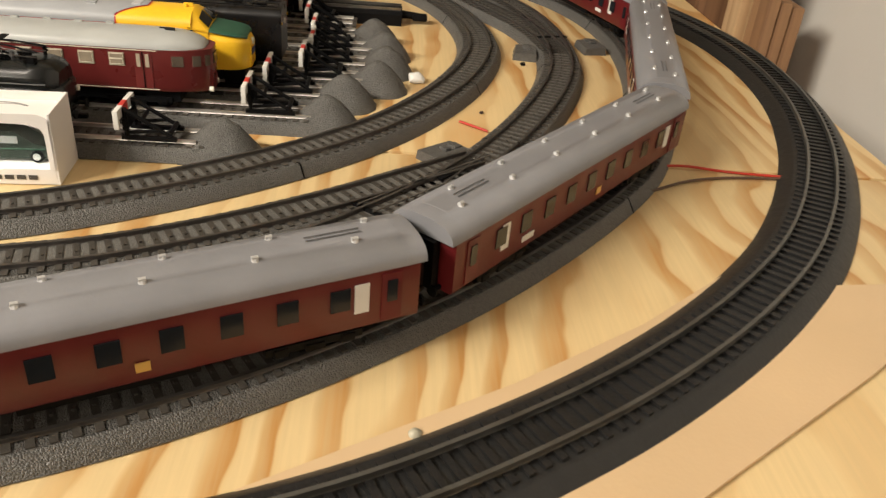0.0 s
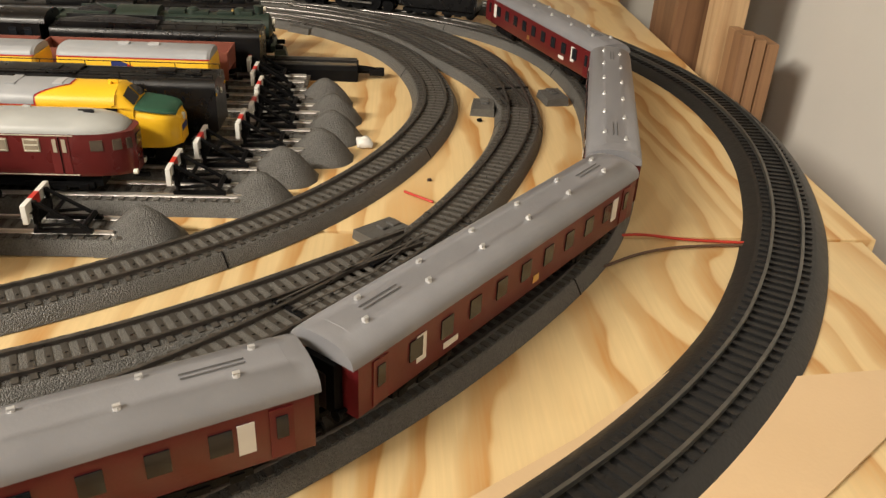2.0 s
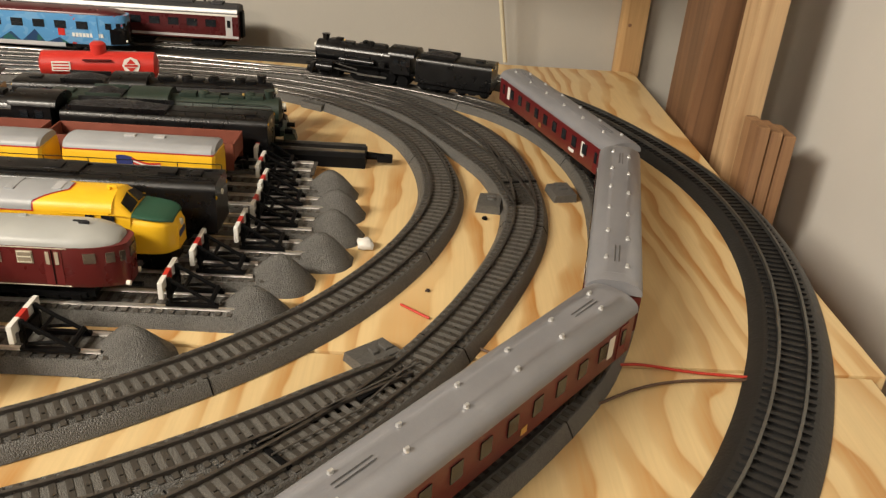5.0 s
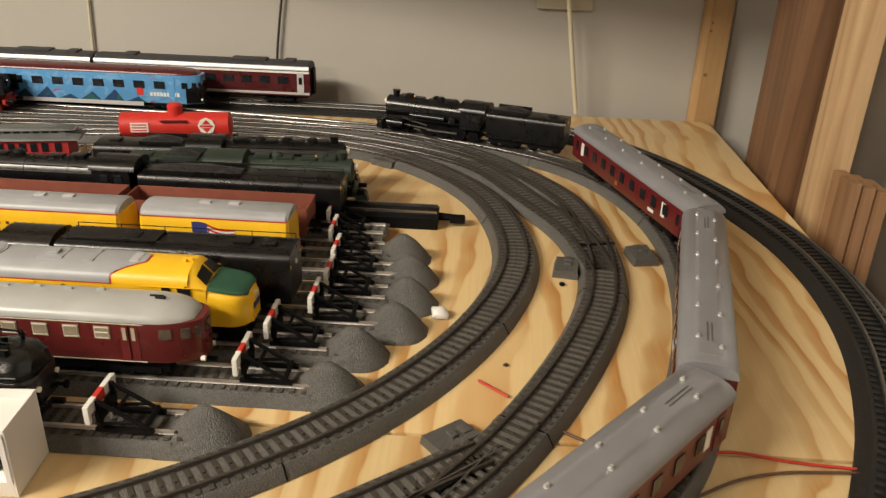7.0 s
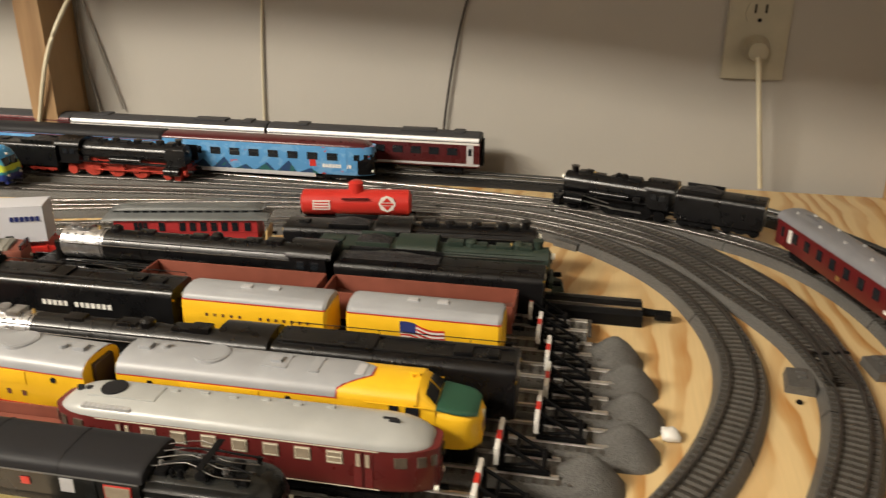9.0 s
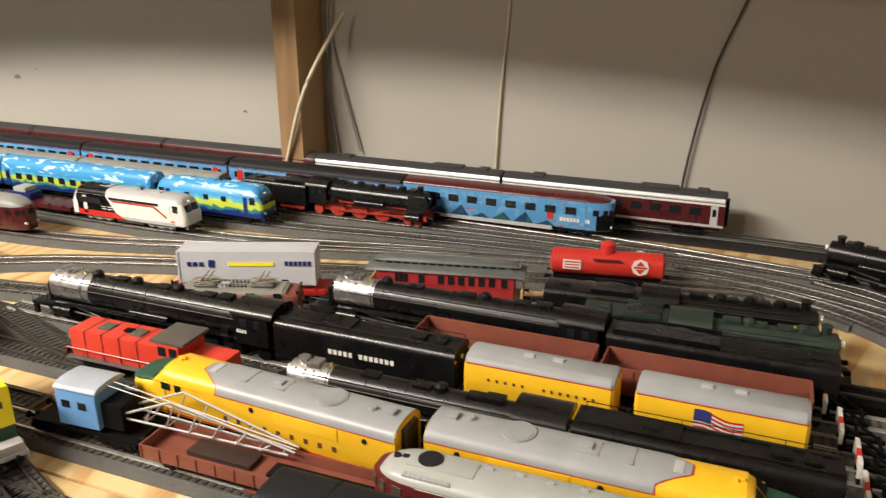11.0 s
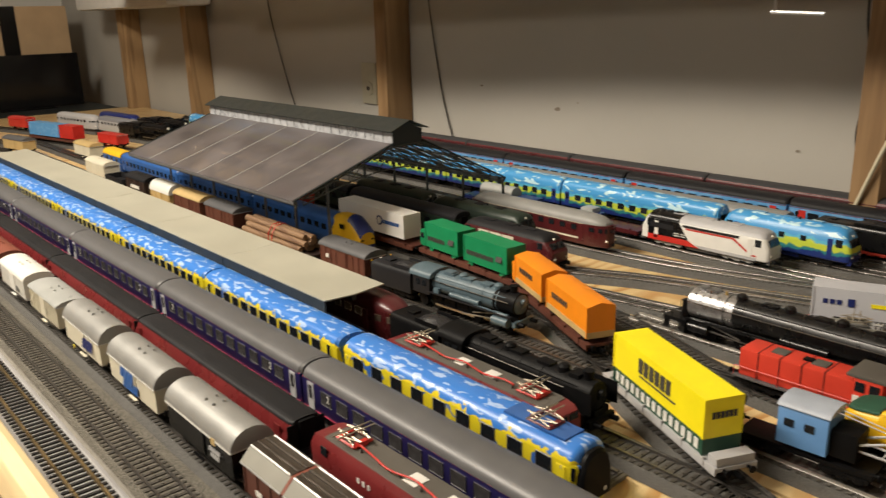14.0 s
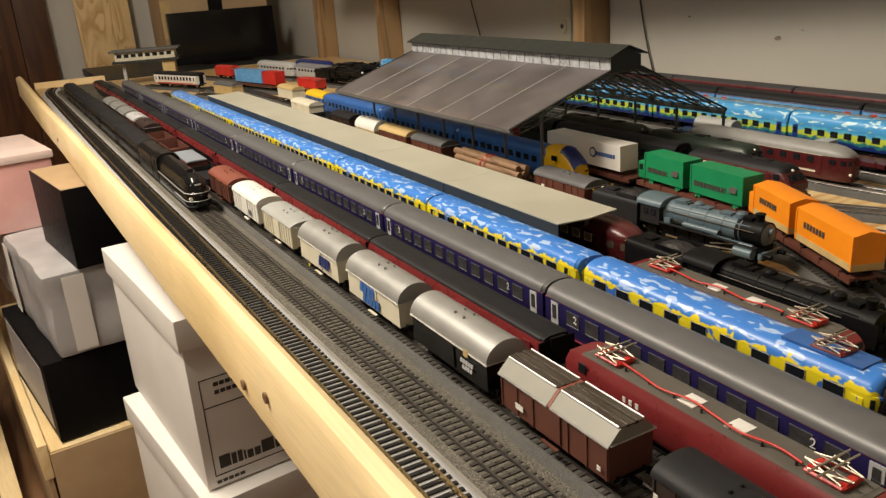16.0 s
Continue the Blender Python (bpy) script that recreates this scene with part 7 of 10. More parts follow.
def pantograph(parent, x, z, mat_):
    """A folded scissors pantograph."""
    bm = bmx()
    for s in (-1, 1):
        cyl(bm, (x - 0.010, s * 0.0075, z + 0.0018), (x + 0.010, s * 0.0075, z + 0.0018), 0.0010, seg=5)
        cyl(bm, (x - s * 0.010, -0.0075, z + 0.0018), (x - s * 0.010, 0.0075, z + 0.0018), 0.0010, seg=5)
        box(bm, x + s * 0.0085 - 0.002, x + s * 0.0085 + 0.002, -0.0045, 0.0045, z, z + 0.0036, 0.0005)
    base = part("pantograph_base", bm, mat_, parent)
    steel = M_PANTO if mat_ is not M_BLACK_MATT else M_BLACK_MATT
    for s in (-1, 1):
        for k in (-1, 1):
            bm = bmx()
            cyl(bm, (x + k * 0.009, s * 0.0070, z + 0.0030), (x - k * 0.013, s * 0.0035, z + 0.0056), 0.0005, seg=5)
            cyl(bm, (x - k * 0.013, s * 0.0035, z + 0.0056), (x + k * 0.004, s * 0.0055, z + 0.0078), 0.0004, seg=5)
            part("pantograph_arm", bm, steel, base)
    for k in (-0.0025, 0.0025):
        part("contact_strip", cyl(bmx(), (x + k, -0.0155, z + 0.0080), (x + k, 0.0155, z + 0.0080), 0.0006, seg=5), steel, base)
    return base


def container(parent, x0, x1, w, z0, z1, mat_, name="container", peak=0.0, band=None, label=""):
    prof = [(-w / 2, z0), (-w / 2, z1 - peak), (0, z1), (w / 2, z1 - peak), (w / 2, z0)] if peak else [(-w / 2, z0), (-w / 2, z1), (w / 2, z1), (w / 2, z0)]
    c = part(name, extrude(bmx(), prof, x0, x1), mat_, parent, label)
    if band:
        part("lower_band", box(bmx(), x0 - 0.0003, x1 + 0.0003, -w / 2 - 0.0003, w / 2 + 0.0003, z0, z0 + 0.006), band, c)
    for x in (x0 + 0.0008, x1 - 0.0008):
        for s in (-1, 1):
            part("corner_rail", box(bmx(), x - 0.0009, x + 0.0009, s * w / 2 - 0.0007, s * w / 2 + 0.0007, z0, z1 - peak - 0.0003), mat_, c)
    return c


def flatcar(label, L, deck, group="container train", w=0.0290):
    th = thing("flat_wagon", label, "wagon", group=group)
    h = L / 2
    part("deck", box(bmx(), -h, h, -w / 2, w / 2, 0.0095, 0.0125, 0.0004), deck, th)
    for s in (-1, 1):
        part("side_sill", box(bmx(), -h, h, s * w / 2 - 0.0008, s * w / 2 + 0.0008, 0.0070, 0.0128, 0.0003), deck, th)
        bogie(th, s * (h - 0.026), 0.021)
        buffers(th, s * h, 0.0105)
        for k in range(6):
            part("stanchion", box(bmx(), -h + L * (k + 0.5) / 6 - 0.0007, -h + L * (k + 0.5) / 6 + 0.0007, s * w / 2 - 0.0015, s * w / 2 + 0.0015, 0.0085, 0.0150, 0.0003), deck, th)
    return th


def bars(parent, x0, n, pitch, ww, y, z, hh, mat_, name="lettering_bar"):
    """Unreadable or branded lettering as plain bars on a vehicle's side."""
    for k in range(n):
        for s in (-1, 1):
            pane(parent, x0 + pitch * k, s * y, z, ww, hh, mat_, name, 0, 0.0004)


def place(ob, x, y, ang=0.0, z=RT):
    ob.matrix_world = pose(x, y, z, 0, 0, ang)
    return ob


def on_path(pts, s):
    """Place and heading at a distance along a path from its start."""
    p = path_of(pts, 0.002)
    q, d = p[max(0, min(len(p) - 1, int(s / 0.002)))]
    return q, math.degrees(math.atan2(d.y, d.x)), len(p) * 0.002


def ride(ob, pts, s, L):
    """Sets a vehicle with its bogies on a path, its middle at s."""
    a, _, _ = on_path(pts, s - L * 0.34)
    b, _, _ = on_path(pts, s + L * 0.34)
    m = (a + b) / 2
    ob.matrix_world = pose(m.x, m.y, RT, 0, 0, math.degrees(math.atan2(b.y - a.y, b.x - a.x)))
    return ob


# ---- the running passenger train ----
pacific = steam("black American steam engine with a coal tender running on the curve", 0.128, 0.0115, 0.0290, wheels=3, wr=0.0108, cabl=0.024, tender=0.088, gap=0.007, domes=2, highcab=0.0440)
ride(pacific, PATH_C, 4.222, 0.128)
part("number_plate", box(bmx(), -0.050, -0.042, -0.01695, -0.01665, 0.024, 0.027), M_GOLD, pacific)
tube("steam_pipe", [(-0.030, -0.0136, 0.0345), (-0.010, -0.0138, 0.0320), (0.012, -0.0140, 0.0300), (0.030, -0.0140, 0.0290)], 0.0005, M_RAIL_BRASS, "", "", 5, pacific)
for x_, dz_ in ((-0.026, 0.0), (-0.004, 0.004), (0.016, -0.002), (0.026, 0.003)):
    part("fitting", box(bmx(), x_ - 0.0028, x_ + 0.0028, -0.0150, -0.0105, 0.0285 + dz_, 0.0330 + dz_, 0.0008), M_BLACK_MATT, pacific)
    part("fitting", box(bmx(), x_ - 0.0020, x_ + 0.0020, -0.0040, 0.0040, 0.0395, 0.0430 + dz_ * 0.5, 0.0008), M_BLACK_MATT, pacific)
first_red = coach("red passenger coach with a silver-grey roof in the running train", 0.229, M_RED, M_ROOF_SILVER, win=(9, 0.0080, 0.0095, 0.0250), vents=6, group="coaches of the running train", w=0.0325, eave=0.0345, crown=0.0438, roofpower=2.35, ends=((0.0, 0.985, 0.90), (0.003, 0.995, 0.965), (0.008, 1.0, 0.99)), overhang=0.0028, bellows=True)
for s in (-1, 1):
    pane(first_red, -0.078, s * 0.0166, 0.0240, 0.0060, 0.0130, M_WHITE, "white_panel", 0, 0.0003)
    pane(first_red, 0.090, s * 0.0166, 0.0240, 0.0060, 0.0130, M_WHITE, "white_panel", 0, 0.0003)
    pane(first_red, -0.058, s * 0.0166, 0.0160, 0.0100, 0.0030, M_WHITE, "lettering_bar", 0, 0.0003)
    pane(first_red, 0.010, s * 0.0166, 0.0165, 0.0050, 0.0040, M_GOLD, "crest", 0, 0.0003)
ride(first_red, PATH_C, 3.922, 0.236)
for s in (3.680, 3.438, 3.196):
    a, _, _ = on_path(PATH_C, s - 0.08)
    b, _, _ = on_path(PATH_C, s + 0.08)
    m = (a + b) / 2
    copy_thing(first_red, pose(m.x, m.y, RT, 0, 0, math.degrees(math.atan2(b.y - a.y, b.x - a.x))))

# ---- yard, front rows ----
nsloco = thing("electric_locomotive", "old black-green electric engine with gear on its low hood", "locomotive")
place(nsloco, -0.303, 0.554)
part("body", loft(bmx(), [rounded(0.098, 0.0155, 0.008, 0.0085), rounded(0.100, 0.0168, 0.010, 0.0105), rounded(0.100, 0.0168, 0.010, 0.0260), rounded(0.099, 0.0160, 0.010, 0.0275)]), M_NSGREY, nsloco)
part("cab_section", extrude(bmx(), [(-0.0168, 0.0250), (-0.0170, 0.0392), (0.0170, 0.0392), (0.0168, 0.0250)], -0.098, 0.032), M_NSGREY, nsloco)
part("cab_roof", extrude(bmx(), arch(0.0352, 0.0388, 0.0466, 14, 3.2), -0.099, 0.034, ((0.0, 0.97, 0.94), (0.002, 1.0, 1.0))), M_ROOF_DARK, nsloco, "flat dark roof with rounded edges")
for x_ in (-0.060, -0.012):
    part("roof_seam", extrude(bmx(), arch(0.0356, 0.0389, 0.0469, 14, 3.2), x_ - 0.0004, x_ + 0.0004), M_ROOF_DARK, nsloco)
for s in (-1, 1):
    part("gutter", box(bmx(), -0.098, 0.032, s * 0.0176 - 0.0004, s * 0.0176 + 0.0004, 0.0382, 0.0390, 0.0001), M_STEEL_GREY, nsloco)
part("hood", loft(bmx(), [[(0.0320 + x_, y_ * k_, 0.0250 + (z_ - 0.0250) * q_) for y_, z_ in [(-0.0152, 0.0250), (-0.0152, 0.0335), (-0.0138, 0.0352), (-0.0130, 0.0385), (-0.0108, 0.0402), (0.0108, 0.0402), (0.0130, 0.0385), (0.0138, 0.0352), (0.0152, 0.0335), (0.0152, 0.0250)]] for x_, k_, q_ in ((0.0, 1, 1), (0.050, 1, 1), (0.058, 0.96, 0.95), (0.063, 0.86, 0.85), (0.066, 0.68, 0.70))]), M_NSGREY, nsloco)
random.seed(21)
for k in range(7):
    x_, y_ = 0.040 + 0.0072 * k, -0.0075 + 0.0055 * (k % 3)
    part("roof_gear", box(bmx(), x_ - 0.0030, x_ + 0.0030, y_ - 0.0026, y_ + 0.0026, 0.0400, 0.0425 + 0.0012 * random.random(), 0.0008), M_BLACK_MATT, nsloco)
for k in range(12):
    x_, y_ = 0.038 + 0.0043 * k, random.choice((-0.0095, -0.004, 0.003, 0.0085))
    bm = bmx()
    cyl(bm, (x_, y_, 0.0398), (x_, y_, 0.0450), 0.0011, 0.0008, 8)
    cyl(bm, (x_, y_, 0.0420), (x_, y_, 0.0425), 0.0017, seg=8)
    cyl(bm, (x_, y_, 0.0436), (x_, y_, 0.0440), 0.0015, seg=8)
    part("insulator", bm, M_BLACK_MATT if k % 4 else M_STEEL_GREY, nsloco)
for y_, z_ in ((-0.0095, 0.0462), (-0.004, 0.0470), (0.003, 0.0462), (0.0085, 0.0466)):
    tube("roof_wire", [(0.036, y_, z_ - 0.001), (0.054, y_ + 0.003, z_ + 0.001), (0.070, y_ - 0.003, z_), (0.090, y_ + 0.001, z_ - 0.003)], 0.0003, M_RAIL, "", "", 5, nsloco)
for e_ in (-1, 1):
    tube("scissor_arm", [(0.040, e_ * 0.0065, 0.0455), (0.064, e_ * 0.004, 0.0486), (0.088, e_ * 0.0065, 0.0455)], 0.0006, M_BLACK_MATT, "", "", 5, nsloco)
part("contact_strip", box(bmx(), 0.0610, 0.0650, -0.0130, 0.0130, 0.0486, 0.0492, 0.0003), M_BLACK_MATT, nsloco)
for s in (-1, 1):
    part("hood_rail", cyl(bmx(), (0.034, s * 0.0158, 0.0300), (0.092, s * 0.0148, 0.0300), 0.0005, seg=6), M_STEEL_GREY, nsloco)
    part("side_band", box(bmx(), -0.092, 0.088, s * 0.0169 - 0.0004, s * 0.0169 + 0.0004, 0.0165, 0.0205, 0.0001), M_OLIVE, nsloco, "olive-yellow band")
    w_ = pane(nsloco, 0.020, s * 0.0172, 0.0320, 0.0150, 0.0080, M_BRIGHT_RED, "cab_window_frame", 0, 0.0004)
    pane(w_, 0, -0.0004, 0, 0.0136, 0.0066, M_PANE_WARM, "cab_window", 0, 0.0004)
    pane(nsloco, -0.008, s * 0.0172, 0.0325, 0.0075, 0.0080, M_LTGREY, "side_window", 0, 0.0006)
    pane(nsloco, 0.005, s * 0.0172, 0.0310, 0.0060, 0.0140, M_NSGREY, "cab_door", 0, 0.0006)
    pane(nsloco, -0.060, s * 0.0172, 0.0325, 0.0075, 0.0080, M_LTGREY, "side_window", 0, 0.0006)
    part("crest", box(bmx(), -0.0340, -0.0290, s * 0.0173 - 0.0002, s * 0.0173 + 0.0002, 0.0300, 0.0345, 0.0002), M_BRIGHT_RED, nsloco)
    bogie(nsloco, s * 0.055, 0.034)
    buffers(nsloco, s * 0.099, 0.0115)
    for e_ in (-1, 1):
        part("headlight", cyl(bmx(), (e_ * 0.0975, s * 0.0095, 0.0205), (e_ * 0.1008, s * 0.0095, 0.0205), 0.0016, seg=10), M_LAMPGLASS, nsloco)
part("underframe", box(bmx(), -0.092, 0.092, -0.0125, 0.0125, 0.0045, 0.0090, 0.001), M_BLACK_MATT, nsloco)
vt = railcar("wine-red diesel railcar with a silver-grey rounded roof", 0.226, M_WINE, M_ROOF_PALE, nose=0.030, eave=0.0390, crown=0.0470, skirt=0.0125, win=(8, 0.0092, 0.0080, 0.0322), stripes=((0.0381, 0.0386, M_CREAM), (0.0138, 0.0143, M_CREAM)),
             side=(("window", -0.050), ("window", -0.032), ("window", -0.014), ("window", 0.004), ("window", 0.022), ("window", 0.040), ("split", 0.058), ("door", 0.0735), ("door", -0.0655)))
place(vt, -0.244, 0.6025)
part("fan_seat", box(bmx(), -0.092, -0.050, -0.0075, 0.0075, 0.0452, 0.0476, 0.0015), M_ROOF_PALE, vt)
bm = bmx()
cyl(bm, (-0.079, 0.001, 0.0470), (-0.079, 0.001, 0.0484), 0.0078, 0.0074, 22)
part("roof_fan", bm, M_ROOF_DARK, vt)
part("roof_grille", box(bmx(), -0.091, -0.061, -0.0152, -0.0118, 0.0432, 0.0450, 0.0004), M_LTGREY, vt)
for k in range(9):
    part("grille_slat", box(bmx(), -0.0895 + 0.0033 * k, -0.0885 + 0.0033 * k, -0.0154, -0.0116, 0.0434, 0.0452), M_ROOF_PALE, vt)
part("roof_horn", box(bmx(), 0.084, 0.090, -0.0008, 0.0008, 0.0466, 0.0484, 0.0004), M_ROOF_DARK, vt)
part("roof_horn", box(bmx(), 0.080, 0.088, 0.0016, 0.0030, 0.0464, 0.0478, 0.0004), M_ROOF_DARK, vt)
for x_ in (-0.100, -0.094):
    part("roof_horn", box(bmx(), x_ - 0.0020, x_ + 0.0020, -0.0010, 0.0010, 0.0440, 0.0476, 0.0005), M_ROOF_DARK, vt)
for k, x_ in enumerate((-0.044, -0.026, -0.008, 0.011, 0.030, 0.049)):
    part("roof_vent", box(bmx(), x_ - 0.0024, x_ + 0.0024, 0.0045 + 0.0012 * (k % 2), 0.0065 + 0.0012 * (k % 2), 0.0455, 0.0478, 0.0005), M_ROOF_PALE, vt)
e9 = nose_diesel("yellow cab-unit diesel with grey roof and green nose top", 0.224, M_YELLOW, M_ROOF_E9, M_DKGREEN, group="yellow cab units")
place(e9, -0.226, 0.6445)
copy_thing(e9, pose(-0.464, 0.6405, RT, 0, 0, 180 - 3))
north = steam("long black northern steam engine with a silver smokebox", 0.215, 0.0118, 0.0310, smokebox=M_SMOKEBOX, wheels=4, wr=0.0110, cabl=0.030, tender=0.158, gap=0.008, domes=1, tendercoal=False, chimney=0.003, highcab=0.0470, sblen=0.034, tz=0.0450)
place(north, -0.372, 0.688, 180)

chal = steam("huge black articulated steam engine with a silver smokebox", 0.252, 0.0145, 0.0330, smokebox=M_SMOKEBOX, wheels=7, wr=0.0088, cabl=0.034, tender=0.160, gap=0.006, domes=3, highcab=0.0500, chimney=0.002, sblen=0.046, tendercoal=False, tz=0.0430)
place(chal, -0.6535, 0.754, 180)
for k in range(13):
    if k == 5:
        continue
    for s in (-1, 1):
        pane(chal, 0.0, 0, 0, 0.0030, 0.0040, M_WHITE, "lettering_bar", 0, 0.0004).matrix_basis = pose(-0.185 - 0.0046 * k, s * 0.0168, 0.0255)
for k in range(4):
    part("number_bar", box(bmx(), -0.1050 + 0.0026 * k, -0.1032 + 0.0026 * k, 0.0167, 0.0171, 0.0265, 0.0295), M_WHITE, chal)


def water_tender(label):
    th = thing("water_tender", label, "wagon", group="yellow water tenders")
    h = 0.0560
    prof = [(-0.0150, 0.0090), (-0.0168, 0.0120), (-0.0168, 0.0340), (-0.0150, 0.0400), (0.0150, 0.0400), (0.0168, 0.0340), (0.0168, 0.0120), (0.0150, 0.0090)]
    part("body", extrude(bmx(), prof, -h, h, ((0.0, 0.90, 0.96), (0.002, 0.99, 0.995))), M_YELLOW, th)
    part("roof", extrude(bmx(), arch(0.0312, 0.0395, 0.0460, 12, 2.3), -h + 0.0006, h - 0.0006, ((0.0, 0.9, 0.9), (0.002, 0.99, 0.99))), M_ROOF_E9, th, "grey roof")
    part("edge_stripe", box(bmx(), -h + 0.001, h - 0.001, -0.0158, 0.0158, 0.0390, 0.0398), M_BRIGHT_RED, th)
    for x in (-0.010, 0.012):
        part("filler_hatch", box(bmx(), x - 0.004, x + 0.004, -0.0025, 0.0025, 0.0455, 0.0472, 0.0005), M_LTGREY, th)
    for s in (-1, 1):
        bogie(th, s * 0.034, 0.024)
        buffers(th, s * h)
    part("underframe", box(bmx(), -h + 0.004, h - 0.004, -0.0125, 0.0125, 0.0068, 0.0092), M_BLACK_MATT, th)
    return th


wt1 = place(water_tender("yellow water tender with lettering bars and grey roof"), -0.297, 0.752)
bars(wt1, -0.036, 5, 0.0065, 0.0019, 0.0170, 0.0290, 0.0022, M_BROWN)
bars(wt1, 0.006, 7, 0.0060, 0.0019, 0.0170, 0.0290, 0.0022, M_BROWN)
wt2 = place(water_tender("yellow water tender with a waving flag on its side"), -0.171, 0.754)
def wave_strip(x0, x1, z0, z1, y):
    """A thin waving strip on a flank, from x0 to x1, between two heights at its start."""
    bm = bmx()
    rows = []
    for k in range(9):
        x = x0 + (x1 - x0) * k / 8
        u = (x + 0.016) / 0.032
        dz = 0.0012 * math.sin(u * 7.0) - 0.0050 * u
        rows.append([(x + d[0], d[1], d[2] + dz) for d in ((0, y, z0), (0, y, z1), (0, y + math.copysign(0.0004, y), z1), (0, y + math.copysign(0.0004, y), z0))])
    return loft(bm, rows)


for s in (-1, 1):
    part("flag_field", wave_strip(-0.016, -0.0045, 0.0280, 0.0368, s * 0.0168), M_FLAGBLUE, wt2)
    for k in range(9):
        part("flag_stripe", wave_strip(-0.0045 if k > 3 else -0.016, 0.016, 0.0228 + 0.00153 * k, 0.0228 + 0.00153 * (k + 1) - 0.0001, s * 0.0168), M_BRIGHT_RED if k % 2 == 0 else M_WHITE, wt2)


def gondola(label, L=0.148):
    th = thing("hopper_wagon", label, "wagon", group="red-brown hopper wagons")
    h = L / 2
    for s in (-1, 1):
        part("side_wall", box(bmx(), -h, h, s * 0.0160 - 0.0007, s * 0.0160 + 0.0007, 0.0100, 0.0325, 0.0004), M_BRICK, th)
        part("end_wall", box(bmx(), s * h - 0.0007, s * h + 0.0007, -0.0153, 0.0153, 0.0180, 0.0325, 0.0004), M_BRICK, th)
        bogie(th, s * (h - 0.026), 0.024)
        buffers(th, s * h)
        for k in range(9):
            pane(th, -h + 0.008 + (L - 0.016) * k / 8, s * 0.0168, 0.0210, 0.0012, 0.0210, M_BRICK, "rib", 0, 0.0014)
    bm = bmx()
    loft(bm, [[(-h + 0.001, -0.0150, 0.022), (-h + 0.001, 0.0150, 0.022), (-h + 0.001, 0.0150, 0.020), (-h + 0.001, -0.0150, 0.020)], [(-0.02, -0.0150, 0.0105), (-0.02, 0.0150, 0.0105), (-0.02, 0.0150, 0.0090), (-0.02, -0.0150, 0.0090)],
              [(0.02, -0.0150, 0.0105), (0.02, 0.0150, 0.0105), (0.02, 0.0150, 0.0090), (0.02, -0.0150, 0.0090)], [(h - 0.001, -0.0150, 0.022), (h - 0.001, 0.0150, 0.022), (h - 0.001, 0.0150, 0.020), (h - 0.001, -0.0150, 0.020)]])
    part("floor", bm, M_BROWN, th)
    return th


g1 = place(gondola("empty red-brown hopper wagon"), -0.186, 0.800)
copy_thing(g1, pose(-0.342, 0.800, RT))
big7 = steam("long black steam engine with a silver smokebox in the yard", 0.255, 0.0135, 0.0320, smokebox=M_SMOKEBOX, wheels=5, wr=0.0105, cabl=0.032, tender=0.172, gap=0.007, domes=2, highcab=0.0480, chimney=0.002, sblen=0.040)
place(big7, -0.399, 0.842, 180)
mikado = steam("black steam engine standing at the yard's end", 0.150, 0.0115, 0.0300, wheels=4, wr=0.0100, cabl=0.026, tender=0.085, gap=0.006, domes=3, highcab=0.0450)
place(mikado, -0.172, 0.925, 4)
shay = steam("dark green steam engine with a grey cab roof in the yard", 0.135, 0.0112, 0.0290, livery=M_BOTTLE, wheels=3, wr=0.0100, cabl=0.028, tender=0.070, gap=0.006, domes=2, highcab=0.0440)
place(shay, -0.150, 0.884, 3)

# tank wagon
tank = thing("tank_wagon", "bright red tank wagon with white emblems", "wagon", pose(-0.301, 1.014, RT, 0, 0, 10))
bm = bmx()
cyl(bm, (-0.055, 0, 0.0260), (0.055, 0, 0.0260), 0.0135, seg=28)
part("tank", bm, M_BRIGHT_RED, tank)
for s in (-1, 1):
    bm = bmx()
    cyl(bm, (s * 0.055, 0, 0.0260), (s * 0.0575, 0, 0.0260), 0.0134, 0.0085, 28)
    part("tank_end", bm, M_BRIGHT_RED, tank)
    bogie(tank, s * 0.036, 0.021)
    buffers(tank, s * 0.056)
bm = bmx()
cyl(bm, (0, 0, 0.036), (0, 0, 0.0475), 0.0078, 0.0078, 18)
cyl(bm, (0, 0, 0.0475), (0, 0, 0.0495), 0.0078, 0.0050, 18)
part("dome", bm, M_BRIGHT_RED, tank)
part("walkway", box(bmx(), -0.014, 0.014, -0.0150, 0.0150, 0.0330, 0.0340, 0.0003), M_MAROON, tank)
part("sill", box(bmx(), -0.054, 0.054, -0.0100, 0.0100, 0.0095, 0.0130), M_BLACK_MATT, tank)
